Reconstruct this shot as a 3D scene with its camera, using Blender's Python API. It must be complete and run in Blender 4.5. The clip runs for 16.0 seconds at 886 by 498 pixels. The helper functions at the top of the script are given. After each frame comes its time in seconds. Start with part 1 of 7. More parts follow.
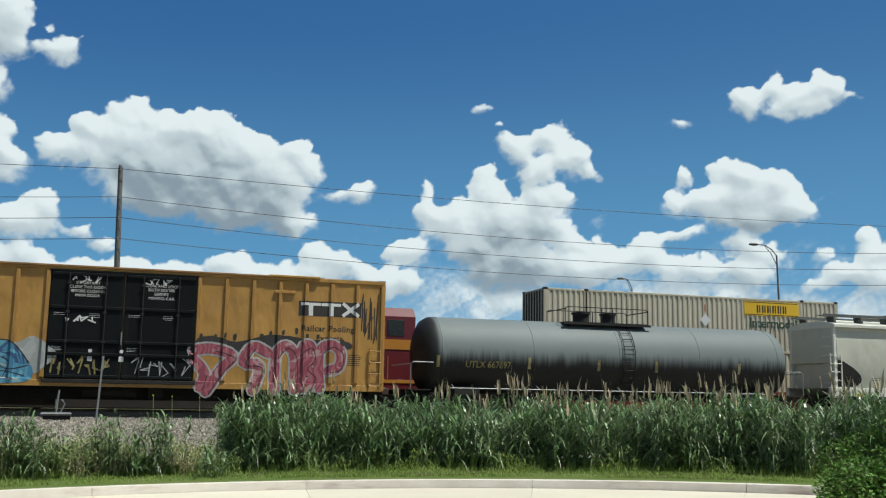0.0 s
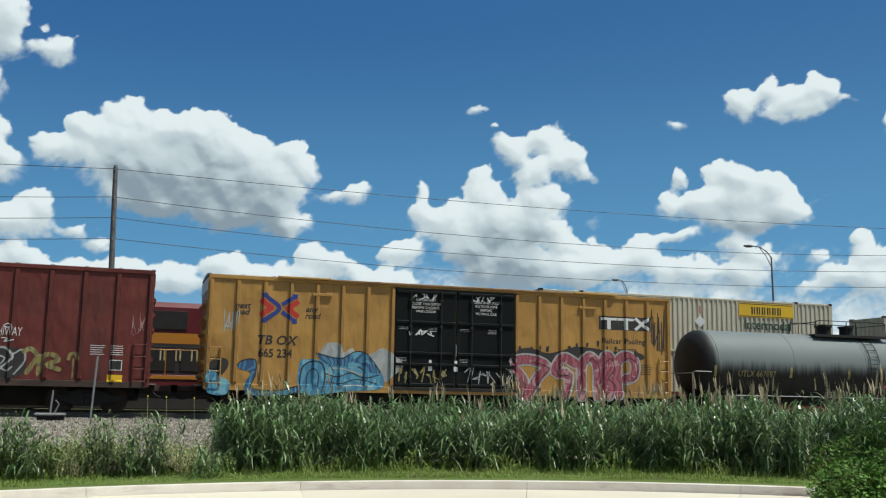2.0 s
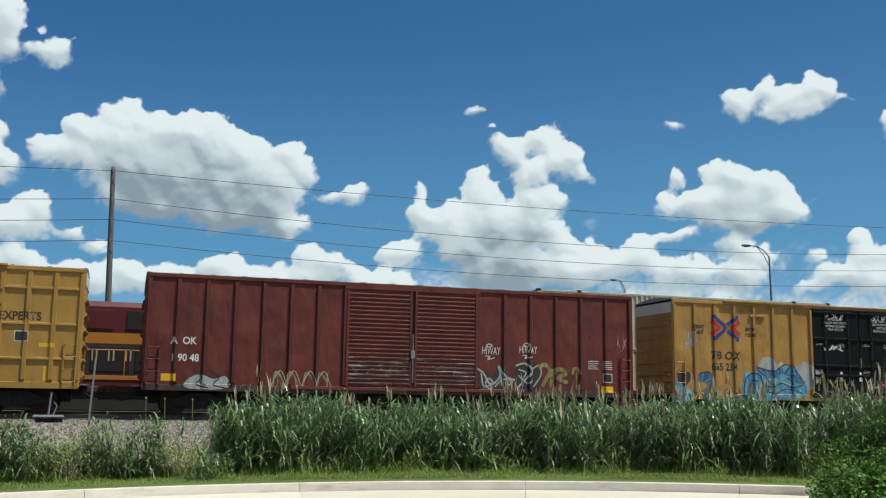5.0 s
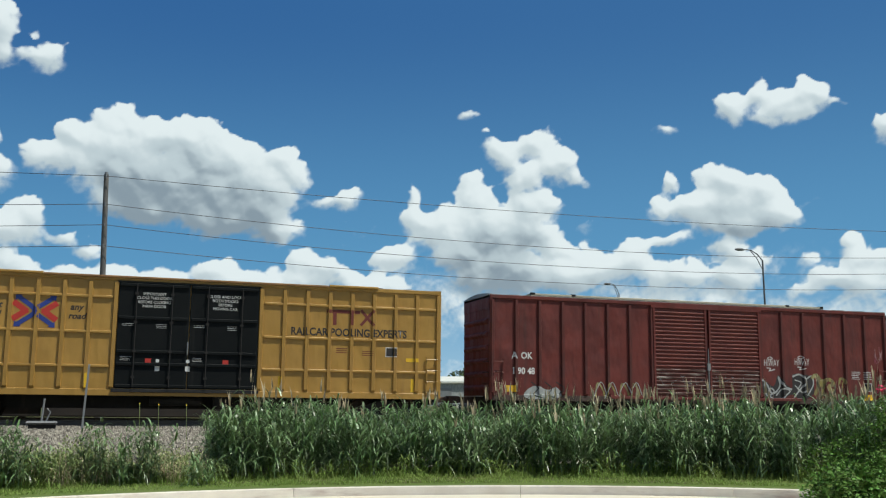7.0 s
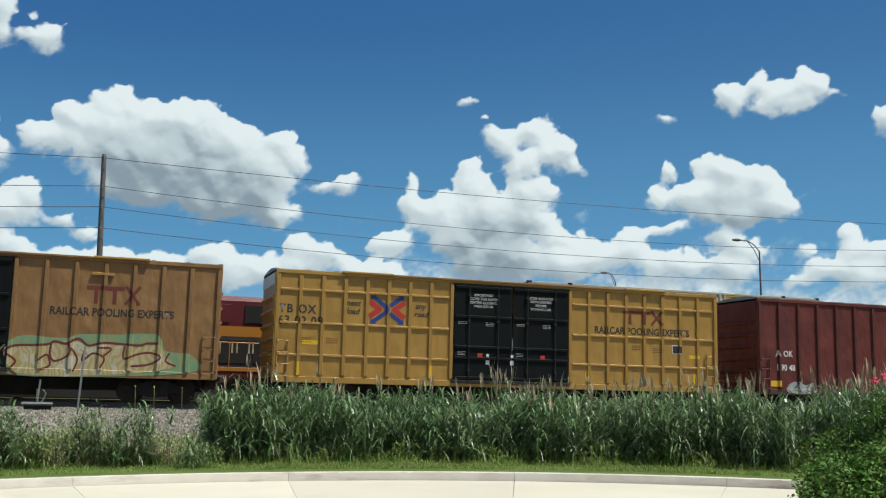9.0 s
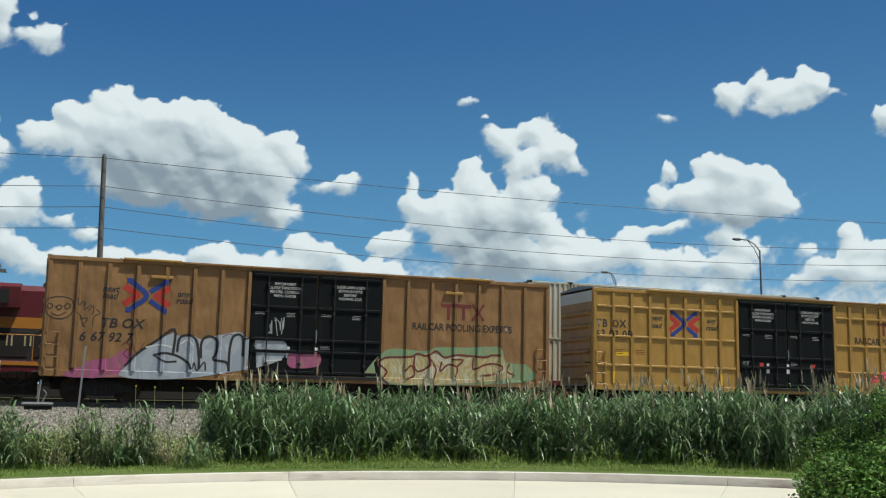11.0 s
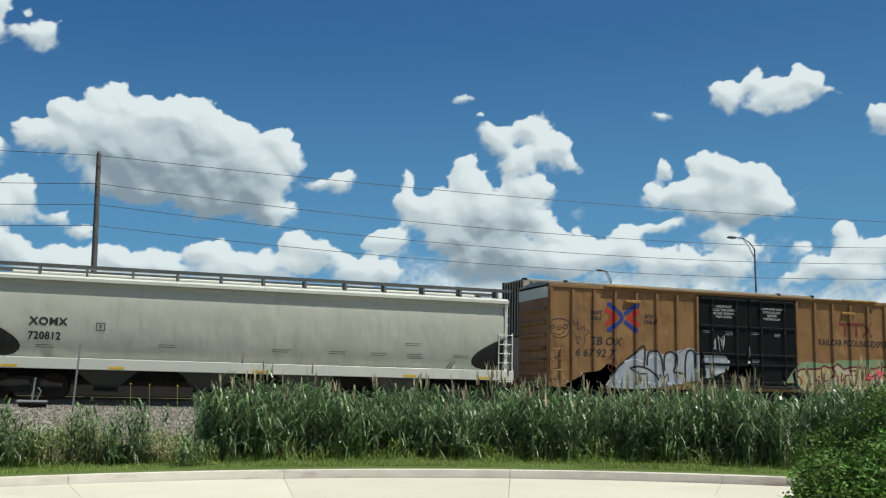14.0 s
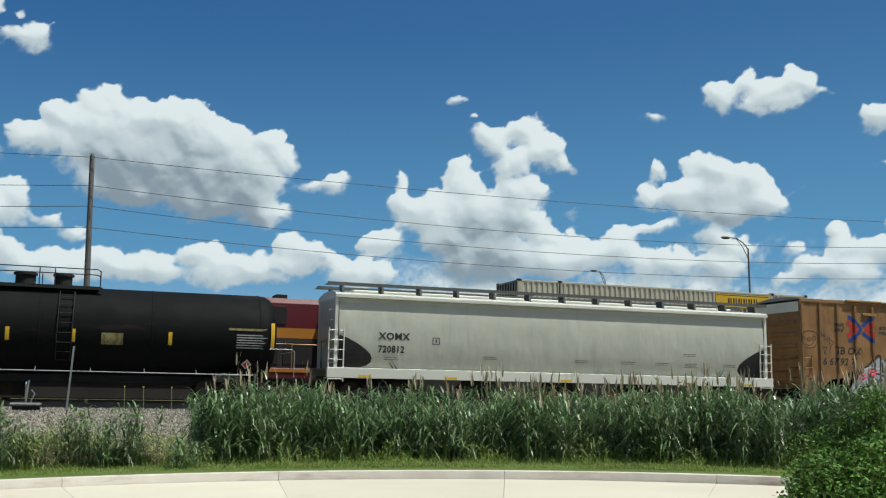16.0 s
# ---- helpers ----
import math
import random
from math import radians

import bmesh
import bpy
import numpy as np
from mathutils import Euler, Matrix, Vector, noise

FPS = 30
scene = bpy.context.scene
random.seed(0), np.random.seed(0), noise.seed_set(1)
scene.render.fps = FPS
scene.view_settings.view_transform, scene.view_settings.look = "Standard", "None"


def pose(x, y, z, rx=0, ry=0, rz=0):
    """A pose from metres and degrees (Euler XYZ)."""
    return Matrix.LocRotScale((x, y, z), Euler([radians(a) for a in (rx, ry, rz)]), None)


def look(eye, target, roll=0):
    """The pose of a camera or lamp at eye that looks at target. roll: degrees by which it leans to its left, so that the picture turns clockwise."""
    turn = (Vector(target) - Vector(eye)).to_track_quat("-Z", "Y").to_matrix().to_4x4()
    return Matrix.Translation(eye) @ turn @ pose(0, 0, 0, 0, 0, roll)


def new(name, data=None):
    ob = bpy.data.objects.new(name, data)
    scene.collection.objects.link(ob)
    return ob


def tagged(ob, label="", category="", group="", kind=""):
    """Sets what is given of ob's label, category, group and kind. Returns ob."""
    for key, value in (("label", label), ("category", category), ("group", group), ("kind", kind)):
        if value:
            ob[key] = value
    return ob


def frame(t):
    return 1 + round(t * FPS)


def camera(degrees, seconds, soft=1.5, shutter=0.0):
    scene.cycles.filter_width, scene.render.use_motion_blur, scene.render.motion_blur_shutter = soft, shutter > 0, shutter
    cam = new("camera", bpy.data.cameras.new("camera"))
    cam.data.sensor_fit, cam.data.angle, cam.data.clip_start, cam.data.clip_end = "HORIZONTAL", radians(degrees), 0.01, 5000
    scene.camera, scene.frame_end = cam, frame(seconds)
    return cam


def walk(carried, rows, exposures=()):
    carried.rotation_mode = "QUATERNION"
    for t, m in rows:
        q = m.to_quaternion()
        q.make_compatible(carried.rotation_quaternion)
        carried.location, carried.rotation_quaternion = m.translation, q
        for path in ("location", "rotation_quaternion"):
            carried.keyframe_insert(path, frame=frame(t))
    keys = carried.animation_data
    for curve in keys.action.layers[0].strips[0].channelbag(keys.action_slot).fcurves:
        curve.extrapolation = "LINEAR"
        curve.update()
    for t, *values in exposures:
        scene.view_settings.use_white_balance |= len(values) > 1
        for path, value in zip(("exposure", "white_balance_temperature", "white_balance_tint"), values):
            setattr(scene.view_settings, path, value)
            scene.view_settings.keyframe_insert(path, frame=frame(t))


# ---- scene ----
EYE = Vector((0, 0, 1.9))
GRADE = -0.01804          # the line falls gently to the east
NEAR = 36.03              # near side of the moving cars, north of the camera
RAIL = -0.65              # rail top, in the line's own tilted frame
ROWS = [(0, 17.57, 8.31, -0.05, 0.00), (0.5, 17.47, 8.18, -0.36, 3.13), (1, 17.59, 8.18, -0.33, 6.06), (1.5, 17.71, 8.25, -0.22, 9.19),
        (2, 17.85, 8.37, 0.04, 12.37), (2.5, 17.87, 8.44, 0.09, 15.71), (3, 17.85, 8.44, 0.17, 18.84), (3.5, 17.85, 8.44, 0.09, 21.79),
        (4, 17.84, 8.39, -0.20, 24.90), (6.5, 18.17, 8.60, -0.12, 41.04), (7, 18.32, 8.67, -0.38, 44.37), (7.5, 18.50, 8.52, -0.36, 47.52),
        (8, 18.53, 8.18, 0.03, 50.49), (8.5, 18.48, 7.89, 0.25, 53.67), (9, 18.48, 7.89, 0.36, 56.86), (11.5, 18.46, 7.86, 0.29, 72.90),
        (12, 18.54, 7.68, 0.47, 76.06), (12.5, 18.57, 7.61, 0.57, 79.21), (13, 18.60, 7.62, 0.43, 82.16), (13.5, 18.69, 7.69, 0.23, 85.29),
        (14, 18.74, 7.75, 0.31, 88.66), (14.5, 18.84, 7.82, 0.34, 91.78), (15, 18.96, 7.86, 0.34, 94.73), (15.5, 19.01, 7.85, 0.18, 97.89),
        (16, 19.08, 7.81, 0.10, 101.08)]
LINE = Matrix.Translation(EYE) @ Matrix.Rotation(-math.atan(GRADE), 4, "Y")


def aim(yaw, pitch):
    a, e = radians(yaw), radians(pitch)
    return EYE + Vector((math.sin(a) * math.cos(e), math.cos(a) * math.cos(e), math.sin(e)))


cam = camera(48.32, 16.0, 1.2)
walk(cam, [(t, look(EYE, aim(a, b), c)) for t, a, b, c, s in ROWS], [(0, -0.06, 6250, 4), (9, -0.06, 6250, 4), (12.5, -0.13, 6250, 4), (16, -0.13, 6250, 4)])


# ---- light ----
SUN_AZ, SUN_EL = 128, 65   # degrees clockwise from north, and up
world = bpy.data.worlds.new("sky")
scene.world = world
world.use_nodes = True
wn = world.node_tree.nodes
sky = wn.new("ShaderNodeTexSky")
sky.sky_type, sky.sun_disc = "NISHITA", False
sky.sun_elevation, sky.sun_rotation = radians(SUN_EL), radians(SUN_AZ)
wn["Background"].inputs["Strength"].default_value = 0.082
world.node_tree.links.new(sky.outputs[0], wn["Background"].inputs["Color"])
sun = new("sun", bpy.data.lights.new("sun", "SUN"))
sun.data.energy, sun.data.angle, sun.data.color = 5.0, radians(0.55), (1.0, 0.95, 0.86)
sd = Vector((math.sin(radians(SUN_AZ)) * math.cos(radians(SUN_EL)), math.cos(radians(SUN_AZ)) * math.cos(radians(SUN_EL)), math.sin(radians(SUN_EL))))
sun.matrix_world = look(sd * 60, (0, 0, 0))


# ---- materials ----
class Tree:
    """Short calls for building a node tree."""

    def __init__(self, tree):
        self.t = tree

    def node(self, kind, **inputs):
        n = self.t.nodes.new(kind)
        for k, v in inputs.items():
            self.put(n, k.replace("_", " "), v)
        return n

    def put(self, n, key, v):
        sock = n.inputs[int(key[1:])] if key[0] == "i" and key[1:].isdigit() else n.inputs[key]
        if isinstance(v, bpy.types.NodeSocket):
            self.t.links.new(v, sock)
        else:
            sock.default_value = v

    def math(self, op, a, b=0.0, c=0.0):
        n = self.t.nodes.new("ShaderNodeMath")
        n.operation = op
        for i, v in enumerate((a, b, c)):
            self.put(n, f"i{i}", v)
        return n.outputs[0]

    def vec(self, op, a, b=(0, 0, 0)):
        n = self.t.nodes.new("ShaderNodeVectorMath")
        n.operation = op
        self.put(n, "i0", a)
        self.put(n, "i1", b)
        return n.outputs[1 if op in ("LENGTH", "DOT_PRODUCT", "DISTANCE") else 0]

    def noise(self, vector, scale, detail=4.0, rough=0.55):
        n = self.node("ShaderNodeTexNoise", Vector=vector, Scale=scale, Detail=detail, Roughness=rough)
        return n.outputs["Fac"]

    def ramp(self, v, a, b, lo=0.0, hi=1.0):
        n = self.t.nodes.new("ShaderNodeMapRange")
        n.interpolation_type = "SMOOTHSTEP"
        for i, x in enumerate((v, a, b, lo, hi)):
            self.put(n, f"i{i}", x)
        return n.outputs[0]

    def mix(self, f, a, b):
        n = self.t.nodes.new("ShaderNodeMix")
        n.data_type = "RGBA"
        self.put(n, "i0", f)
        self.put(n, "i6", a)
        self.put(n, "i7", b)
        return n.outputs[2]

    def mapped(self, vector, scale):
        return self.vec("MULTIPLY", vector, scale)


def rgb(r, g, b):
    return (r, g, b, 1.0)


def surface(name, base, other, rough=0.6, metal=0.0, coarse=0.6, fine=18.0, dirt=None, dirt_amount=0.0, streak=(2.2, 2.2, 0.18),
            bump=0.15, bump_scale=30.0, island=0.0, spec=0.5, trans=0.0, per_object=0.0, dents=0.0):
    """Paint, stone, soil or leaf: two colours in coarse and fine patches, dirt in streaks, fine relief."""
    m = bpy.data.materials.new(name)
    m.use_nodes = True
    t = Tree(m.node_tree)
    bs = m.node_tree.nodes["Principled BSDF"]
    co = t.node("ShaderNodeTexCoord").outputs["Object"]
    f = t.math("ADD", t.math("MULTIPLY", t.ramp(t.noise(co, coarse, 5), 0.32, 0.68), 0.65), t.math("MULTIPLY", t.noise(co, fine, 3), 0.35))
    col = t.mix(f, rgb(*base), rgb(*other))
    if dirt:
        d = t.ramp(t.noise(t.mapped(co, streak), 1.0, 7, 0.62), 0.62 - 0.35 * dirt_amount, 0.80 - 0.2 * dirt_amount)
        col = t.mix(t.math("MULTIPLY", d, min(0.9, 0.35 + dirt_amount)), col, rgb(*dirt))
    if island or per_object:
        src = t.node("ShaderNodeNewGeometry").outputs["Random Per Island"] if island else t.node("ShaderNodeObjectInfo").outputs["Random"]
        amount = island or per_object
        hs = t.node("ShaderNodeHueSaturation", Color=col, Value=t.math("MULTIPLY_ADD", src, 2 * amount, 1 - amount),
                    Hue=t.math("MULTIPLY_ADD", src, 0.06 * amount, 0.5 - 0.03 * amount))
        col = hs.outputs[0]
    t.put(bs, "Base Color", col)
    t.put(bs, "Metallic", metal)
    t.put(bs, "Roughness", t.math("MULTIPLY_ADD", t.noise(co, coarse * 3, 3), 0.25, rough - 0.12))
    t.put(bs, "Specular IOR Level", spec)
    if bump:
        b = t.node("ShaderNodeBump", Height=t.noise(co, bump_scale, 4), Strength=bump, Distance=0.02)
        if dents:
            sheet = t.noise(t.mapped(co, (1.0, 1.0, 0.55)), 1.7, 2, 0.4)
            t.put(b, "Normal", t.node("ShaderNodeBump", Height=sheet, Strength=1.0, Distance=dents).outputs[0])
        t.put(bs, "Normal", b.outputs[0])
    if trans:
        tr = t.node("ShaderNodeBsdfTranslucent", Color=col)
        ad = t.node("ShaderNodeMixShader", Fac=trans, i1=bs.outputs[0], i2=tr.outputs[0])
        t.t.links.new(ad.outputs[0], m.node_tree.nodes["Material Output"].inputs[0])
    return m


M = {}
rust = (0.13, 0.06, 0.03)
M["yellow"] = surface("weathered_yellow_paint", (0.43, 0.238, 0.052), (0.335, 0.178, 0.044), 0.5, dirt=(0.20, 0.10, 0.04), dirt_amount=0.24, coarse=0.9, dents=0.10)
M["yellow_new"] = surface("clean_yellow_paint", (0.41, 0.236, 0.048), (0.345, 0.195, 0.041), 0.45, dirt=(0.25, 0.13, 0.04), dirt_amount=0.14, coarse=0.9, dents=0.07)
M["yellow_faded"] = surface("faded_yellow_paint", (0.295, 0.155, 0.052), (0.225, 0.116, 0.042), 0.6, dirt=(0.15, 0.085, 0.04), dirt_amount=0.28, coarse=0.9, dents=0.12)
M["oxide"] = surface("oxide_red_paint", (0.15, 0.022, 0.014), (0.085, 0.0135, 0.010), 0.62, dirt=(0.04, 0.017, 0.013), dirt_amount=0.3, coarse=0.9, dents=0.10)
M["oxide_light"] = surface("chalky_oxide_red_paint", (0.15, 0.030, 0.02), (0.10, 0.020, 0.015), 0.65, dirt=(0.18, 0.11, 0.09), dirt_amount=0.12, coarse=0.8)
M["oxide_worn"] = surface("scraped_oxide_red_paint", (0.11, 0.026, 0.018), (0.05, 0.02, 0.016), 0.7, dirt=(0.46, 0.42, 0.37), dirt_amount=0.42, streak=(1.1, 1.1, 9.0), coarse=0.9)
M["sill_grime"] = surface("grimy_red_brown_sill", (0.035, 0.022, 0.018), (0.07, 0.04, 0.03), 0.8, dirt=(0.17, 0.14, 0.11), dirt_amount=0.3, streak=(0.8, 0.8, 2.0), coarse=1.3)
M["black"] = surface("black_door_paint", (0.004, 0.0055, 0.006), (0.007, 0.0085, 0.009), 0.6, dirt=(0.03, 0.028, 0.025), dirt_amount=0.08, spec=0.14)
M["dark"] = surface("grimy_black_steel", (0.008, 0.0075, 0.007), (0.016, 0.014, 0.013), 0.8, dirt=(0.05, 0.04, 0.03), dirt_amount=0.15)
M["steel"] = surface("galvanised_steel", (0.30, 0.31, 0.31), (0.22, 0.225, 0.23), 0.5, metal=0.4, dirt=(0.12, 0.10, 0.08), dirt_amount=0.1)
M["railhead"] = surface("polished_rail_steel", (0.13, 0.115, 0.10), (0.09, 0.078, 0.068), 0.5, metal=0.5)
M["rust"] = surface("rusty_steel", (0.06, 0.035, 0.024), (0.035, 0.022, 0.016), 0.85)
M["hopper"] = surface("pale_grey_hopper_paint", (0.52, 0.52, 0.44), (0.46, 0.465, 0.39), 0.42, dirt=(0.27, 0.27, 0.23), dirt_amount=0.16, streak=(0.9, 0.9, 0.25), dents=0.05)
# darker copy of the hopper paint: shade on recessed parts, and stencil print
M["hopper_dark"] = surface("stencil_and_shade_grey_paint", (0.10, 0.105, 0.10), (0.08, 0.085, 0.08), 0.6, dirt=(0.05, 0.05, 0.045), dirt_amount=0.15)
M["hopper_white"] = surface("white_sill_paint", (0.68, 0.68, 0.6), (0.6, 0.6, 0.52), 0.45, dirt=(0.28, 0.25, 0.2), dirt_amount=0.14)
M["tank_black"] = surface("black_tank_paint", (0.004, 0.0048, 0.005), (0.007, 0.008, 0.008), 0.7, dirt=(0.05, 0.028, 0.024), dirt_amount=0.12, streak=(0.35, 0.35, 2.2), spec=0.12)
M["white"] = surface("white_lettering", (0.7, 0.7, 0.68), (0.6, 0.6, 0.58), 0.6, bump=0)
M["ink"] = surface("black_lettering", (0.02, 0.018, 0.018), (0.035, 0.03, 0.028), 0.6, bump=0)
M["green_ink"] = surface("dark_green_lettering", (0.015, 0.06, 0.04), (0.02, 0.05, 0.035), 0.6, bump=0)
M["brown_ink"] = surface("dark_red_lettering", (0.17, 0.03, 0.02), (0.12, 0.025, 0.02), 0.6, bump=0)
M["red"] = surface("red_emblem_paint", (0.5, 0.035, 0.025), (0.4, 0.03, 0.02), 0.5, bump=0)
M["blue"] = surface("blue_emblem_paint", (0.025, 0.05, 0.27), (0.02, 0.04, 0.2), 0.5, bump=0)
M["sticker"] = surface("yellow_reflector", (0.75, 0.48, 0.02), (0.68, 0.4, 0.02), 0.4, bump=0)
M["tan"] = surface("cream_container_paint", (0.54, 0.49, 0.37), (0.48, 0.43, 0.325), 0.55, dirt=(0.25, 0.2, 0.14), dirt_amount=0.14)
M["loco_red"] = surface("deep_red_locomotive_paint", (0.13, 0.013, 0.018), (0.10, 0.011, 0.015), 0.4)
M["loco_yellow"] = surface("orange_yellow_locomotive_paint", (0.48, 0.20, 0.02), (0.42, 0.17, 0.02), 0.45)
M["glass"] = surface("dark_window_glass", (0.01, 0.012, 0.014), (0.015, 0.017, 0.02), 0.15, bump=0)
M["concrete"] = surface("pale_concrete", (0.66, 0.61, 0.48), (0.58, 0.53, 0.42), 0.85, coarse=0.35, fine=40, dirt=(0.34, 0.3, 0.24), dirt_amount=0.1, streak=(0.5, 0.5, 0.5), bump=0.25, bump_scale=60, per_object=0.05)
M["kerb"] = surface("weathered_kerb_concrete", (0.74, 0.69, 0.61), (0.62, 0.56, 0.48), 0.85, coarse=1.5, fine=30, dirt=(0.28, 0.17, 0.14), dirt_amount=0.3, streak=(0.6, 0.6, 3), bump=0.3, bump_scale=50, per_object=0.05)
M["soil"] = surface("grassy_soil", (0.06, 0.075, 0.025), (0.10, 0.09, 0.045), 0.95, coarse=0.5, fine=9, bump=0.5, bump_scale=12, spec=0.1)
M["turf"] = surface("turf_soil", (0.085, 0.13, 0.03), (0.13, 0.16, 0.05), 0.95, coarse=0.8, fine=12, bump=0.5, bump_scale=20, spec=0.1)
M["ballast"] = surface("grey_ballast_stone", (0.33, 0.30, 0.25), (0.155, 0.138, 0.115), 0.9, coarse=4.5, fine=22, bump=0.9, bump_scale=16, island=0.55, spec=0.2)
M["grass"] = surface("mown_grass", (0.165, 0.26, 0.045), (0.24, 0.31, 0.075), 0.65, coarse=0.5, fine=3, island=0.35, bump=0, spec=0.3, trans=0.3)
M["reed"] = surface("reed_leaf", (0.085, 0.152, 0.046), (0.185, 0.255, 0.115), 0.36, coarse=0.5, fine=3, island=0.6, bump=0, spec=0.5, trans=0.25)
M["reed_dry"] = surface("dry_reed_plume", (0.52, 0.44, 0.30), (0.38, 0.31, 0.20), 0.9, island=0.3, bump=0, spec=0.1, trans=0.2)
M["weed"] = surface("mixed_weed_leaf", (0.205, 0.28, 0.085), (0.36, 0.38, 0.18), 0.6, coarse=0.7, fine=3, island=0.5, bump=0, spec=0.3, trans=0.3)
M["shrub"] = surface("glossy_shrub_leaf", (0.085, 0.17, 0.028), (0.145, 0.235, 0.05), 0.6, coarse=1.5, fine=5, island=0.6, bump=0, spec=0.25, trans=0.2)
M["bloom"] = surface("pink_petal", (0.75, 0.06, 0.14), (0.65, 0.05, 0.12), 0.6, bump=0, trans=0.3)
M["flower"] = surface("yellow_petal", (0.75, 0.6, 0.03), (0.7, 0.5, 0.03), 0.6, bump=0)
M["pole"] = surface("grey_weathered_timber", (0.17, 0.165, 0.155), (0.11, 0.105, 0.10), 0.9, dirt=(0.05, 0.045, 0.04), dirt_amount=0.25, streak=(14, 14, 0.4), bump=0.5)
M["wire"] = surface("dark_cable", (0.03, 0.03, 0.032), (0.045, 0.045, 0.05), 0.6, bump=0)
M["lamp_grey"] = surface("grey_lamp_column", (0.16, 0.165, 0.17), (0.12, 0.125, 0.13), 0.5, bump=0)
M["tree"] = surface("far_tree_leaf", (0.04, 0.07, 0.02), (0.07, 0.10, 0.035), 0.8, island=0.4, bump=0)
M["bark"] = surface("bark", (0.09, 0.07, 0.05), (0.06, 0.045, 0.035), 0.9)


def spray(name, a, b, c, scale=1.6):
    """Spray paint in hard-edged swirls of three colours."""
    m = bpy.data.materials.new(name)
    m.use_nodes = True
    t = Tree(m.node_tree)
    bs = m.node_tree.nodes["Principled BSDF"]
    co = t.node("ShaderNodeTexCoord").outputs["Object"]
    warp = t.node("ShaderNodeTexNoise", Vector=co, Scale=1.1, Detail=2.0)
    p = t.vec("ADD", co, t.vec("MULTIPLY", warp.outputs["Color"], (1.4, 0.0, 1.4)))
    w = t.node("ShaderNodeTexWave", Vector=p, Scale=scale, Distortion=3.0, Detail=1.0)
    col = t.mix(t.ramp(w.outputs["Fac"], 0.42, 0.50), rgb(*a), rgb(*b))
    col = t.mix(t.ramp(t.noise(p, 2.4, 2), 0.56, 0.60), col, rgb(*c))
    col = t.mix(t.math("MULTIPLY", t.noise(co, 14.0, 4), 0.3), col, rgb(0.12, 0.11, 0.10))
    t.put(bs, "Base Color", col)
    t.put(bs, "Roughness", 0.55)
    return m


M["graf_blue"] = spray("blue_spray_paint", (0.05, 0.22, 0.36), (0.02, 0.075, 0.20), (0.12, 0.36, 0.46))
M["graf_pale"] = spray("pale_spray_paint", (0.40, 0.42, 0.41), (0.33, 0.35, 0.34), (0.47, 0.47, 0.45), 0.8)
M["graf_pink"] = spray("pink_spray_paint", (0.36, 0.10, 0.13), (0.26, 0.04, 0.07), (0.45, 0.26, 0.27))
M["graf_cream"] = spray("cream_spray_paint", (0.52, 0.45, 0.26), (0.46, 0.35, 0.13), (0.56, 0.52, 0.38))
M["graf_sky"] = spray("sky_blue_spray_paint", (0.10, 0.33, 0.46), (0.05, 0.22, 0.38), (0.20, 0.46, 0.56), 1.2)
M["graf_silver"] = spray("silver_spray_paint", (0.42, 0.46, 0.50), (0.36, 0.40, 0.45), (0.47, 0.50, 0.52), 0.5)
M["graf_rose"] = spray("rose_spray_paint", (0.42, 0.09, 0.22), (0.33, 0.10, 0.16), (0.40, 0.16, 0.16), 0.7)
M["graf_green"] = spray("mint_spray_paint", (0.20, 0.33, 0.18), (0.24, 0.34, 0.16), (0.30, 0.33, 0.15), 0.7)
M["graf_olive"] = spray("olive_spray_paint", (0.28, 0.23, 0.06), (0.16, 0.13, 0.05), (0.32, 0.30, 0.12))


# ---- building helpers ----
def part(name, bm, material, parent, label=""):
    me = bpy.data.meshes.new(name)
    bmesh.ops.recalc_face_normals(bm, faces=bm.faces)
    bm.to_mesh(me)
    bm.free()
    me.materials.append(M[material])
    ob = new(name, me)
    if parent:
        ob.parent = parent
    if label:
        ob["label"] = label
    return ob


def share(ob, name, m, parent):
    """Another object on the same mesh."""
    o = new(name, ob.data)
    o.parent = parent
    o.matrix_basis = m
    return o


def box(bm, x0, x1, y0, y1, z0, z1, bevel=0.0):
    vs = [bm.verts.new((x, y, z)) for x in (x0, x1) for y in (y0, y1) for z in (z0, z1)]
    fs = [bm.faces.new([vs[i] for i in q]) for q in ((0, 1, 3, 2), (4, 6, 7, 5), (0, 4, 5, 1), (2, 3, 7, 6), (0, 2, 6, 4), (1, 5, 7, 3))]
    if bevel:
        es = list({e for f in fs for e in f.edges})
        bmesh.ops.bevel(bm, geom=es, offset=bevel, segments=1, affect="EDGES")
    return bm


def B(*a, **k):
    return box(bmesh.new(), *a, **k)


def tube(bm, pts, r, seg=6, r1=None, cap=True):
    """A pipe along points, tapering from r to r1."""
    pts = [Vector(p) for p in pts]
    rings = []
    for i, p in enumerate(pts):
        d = (pts[min(i + 1, len(pts) - 1)] - pts[max(i - 1, 0)]).normalized()
        a = d.cross(Vector((0, 0, 1)) if abs(d.z) < 0.9 else Vector((1, 0, 0))).normalized()
        b = d.cross(a)
        rr = r + ((r1 if r1 is not None else r) - r) * i / max(1, len(pts) - 1)
        rings.append([bm.verts.new(p + (a * math.cos(2 * math.pi * k / seg) + b * math.sin(2 * math.pi * k / seg)) * rr) for k in range(seg)])
    for q, w in zip(rings, rings[1:]):
        for k in range(seg):
            bm.faces.new((q[k], q[(k + 1) % seg], w[(k + 1) % seg], w[k]))
    if cap:
        bm.faces.new(rings[0])
        bm.faces.new(rings[-1][::-1])
    return bm


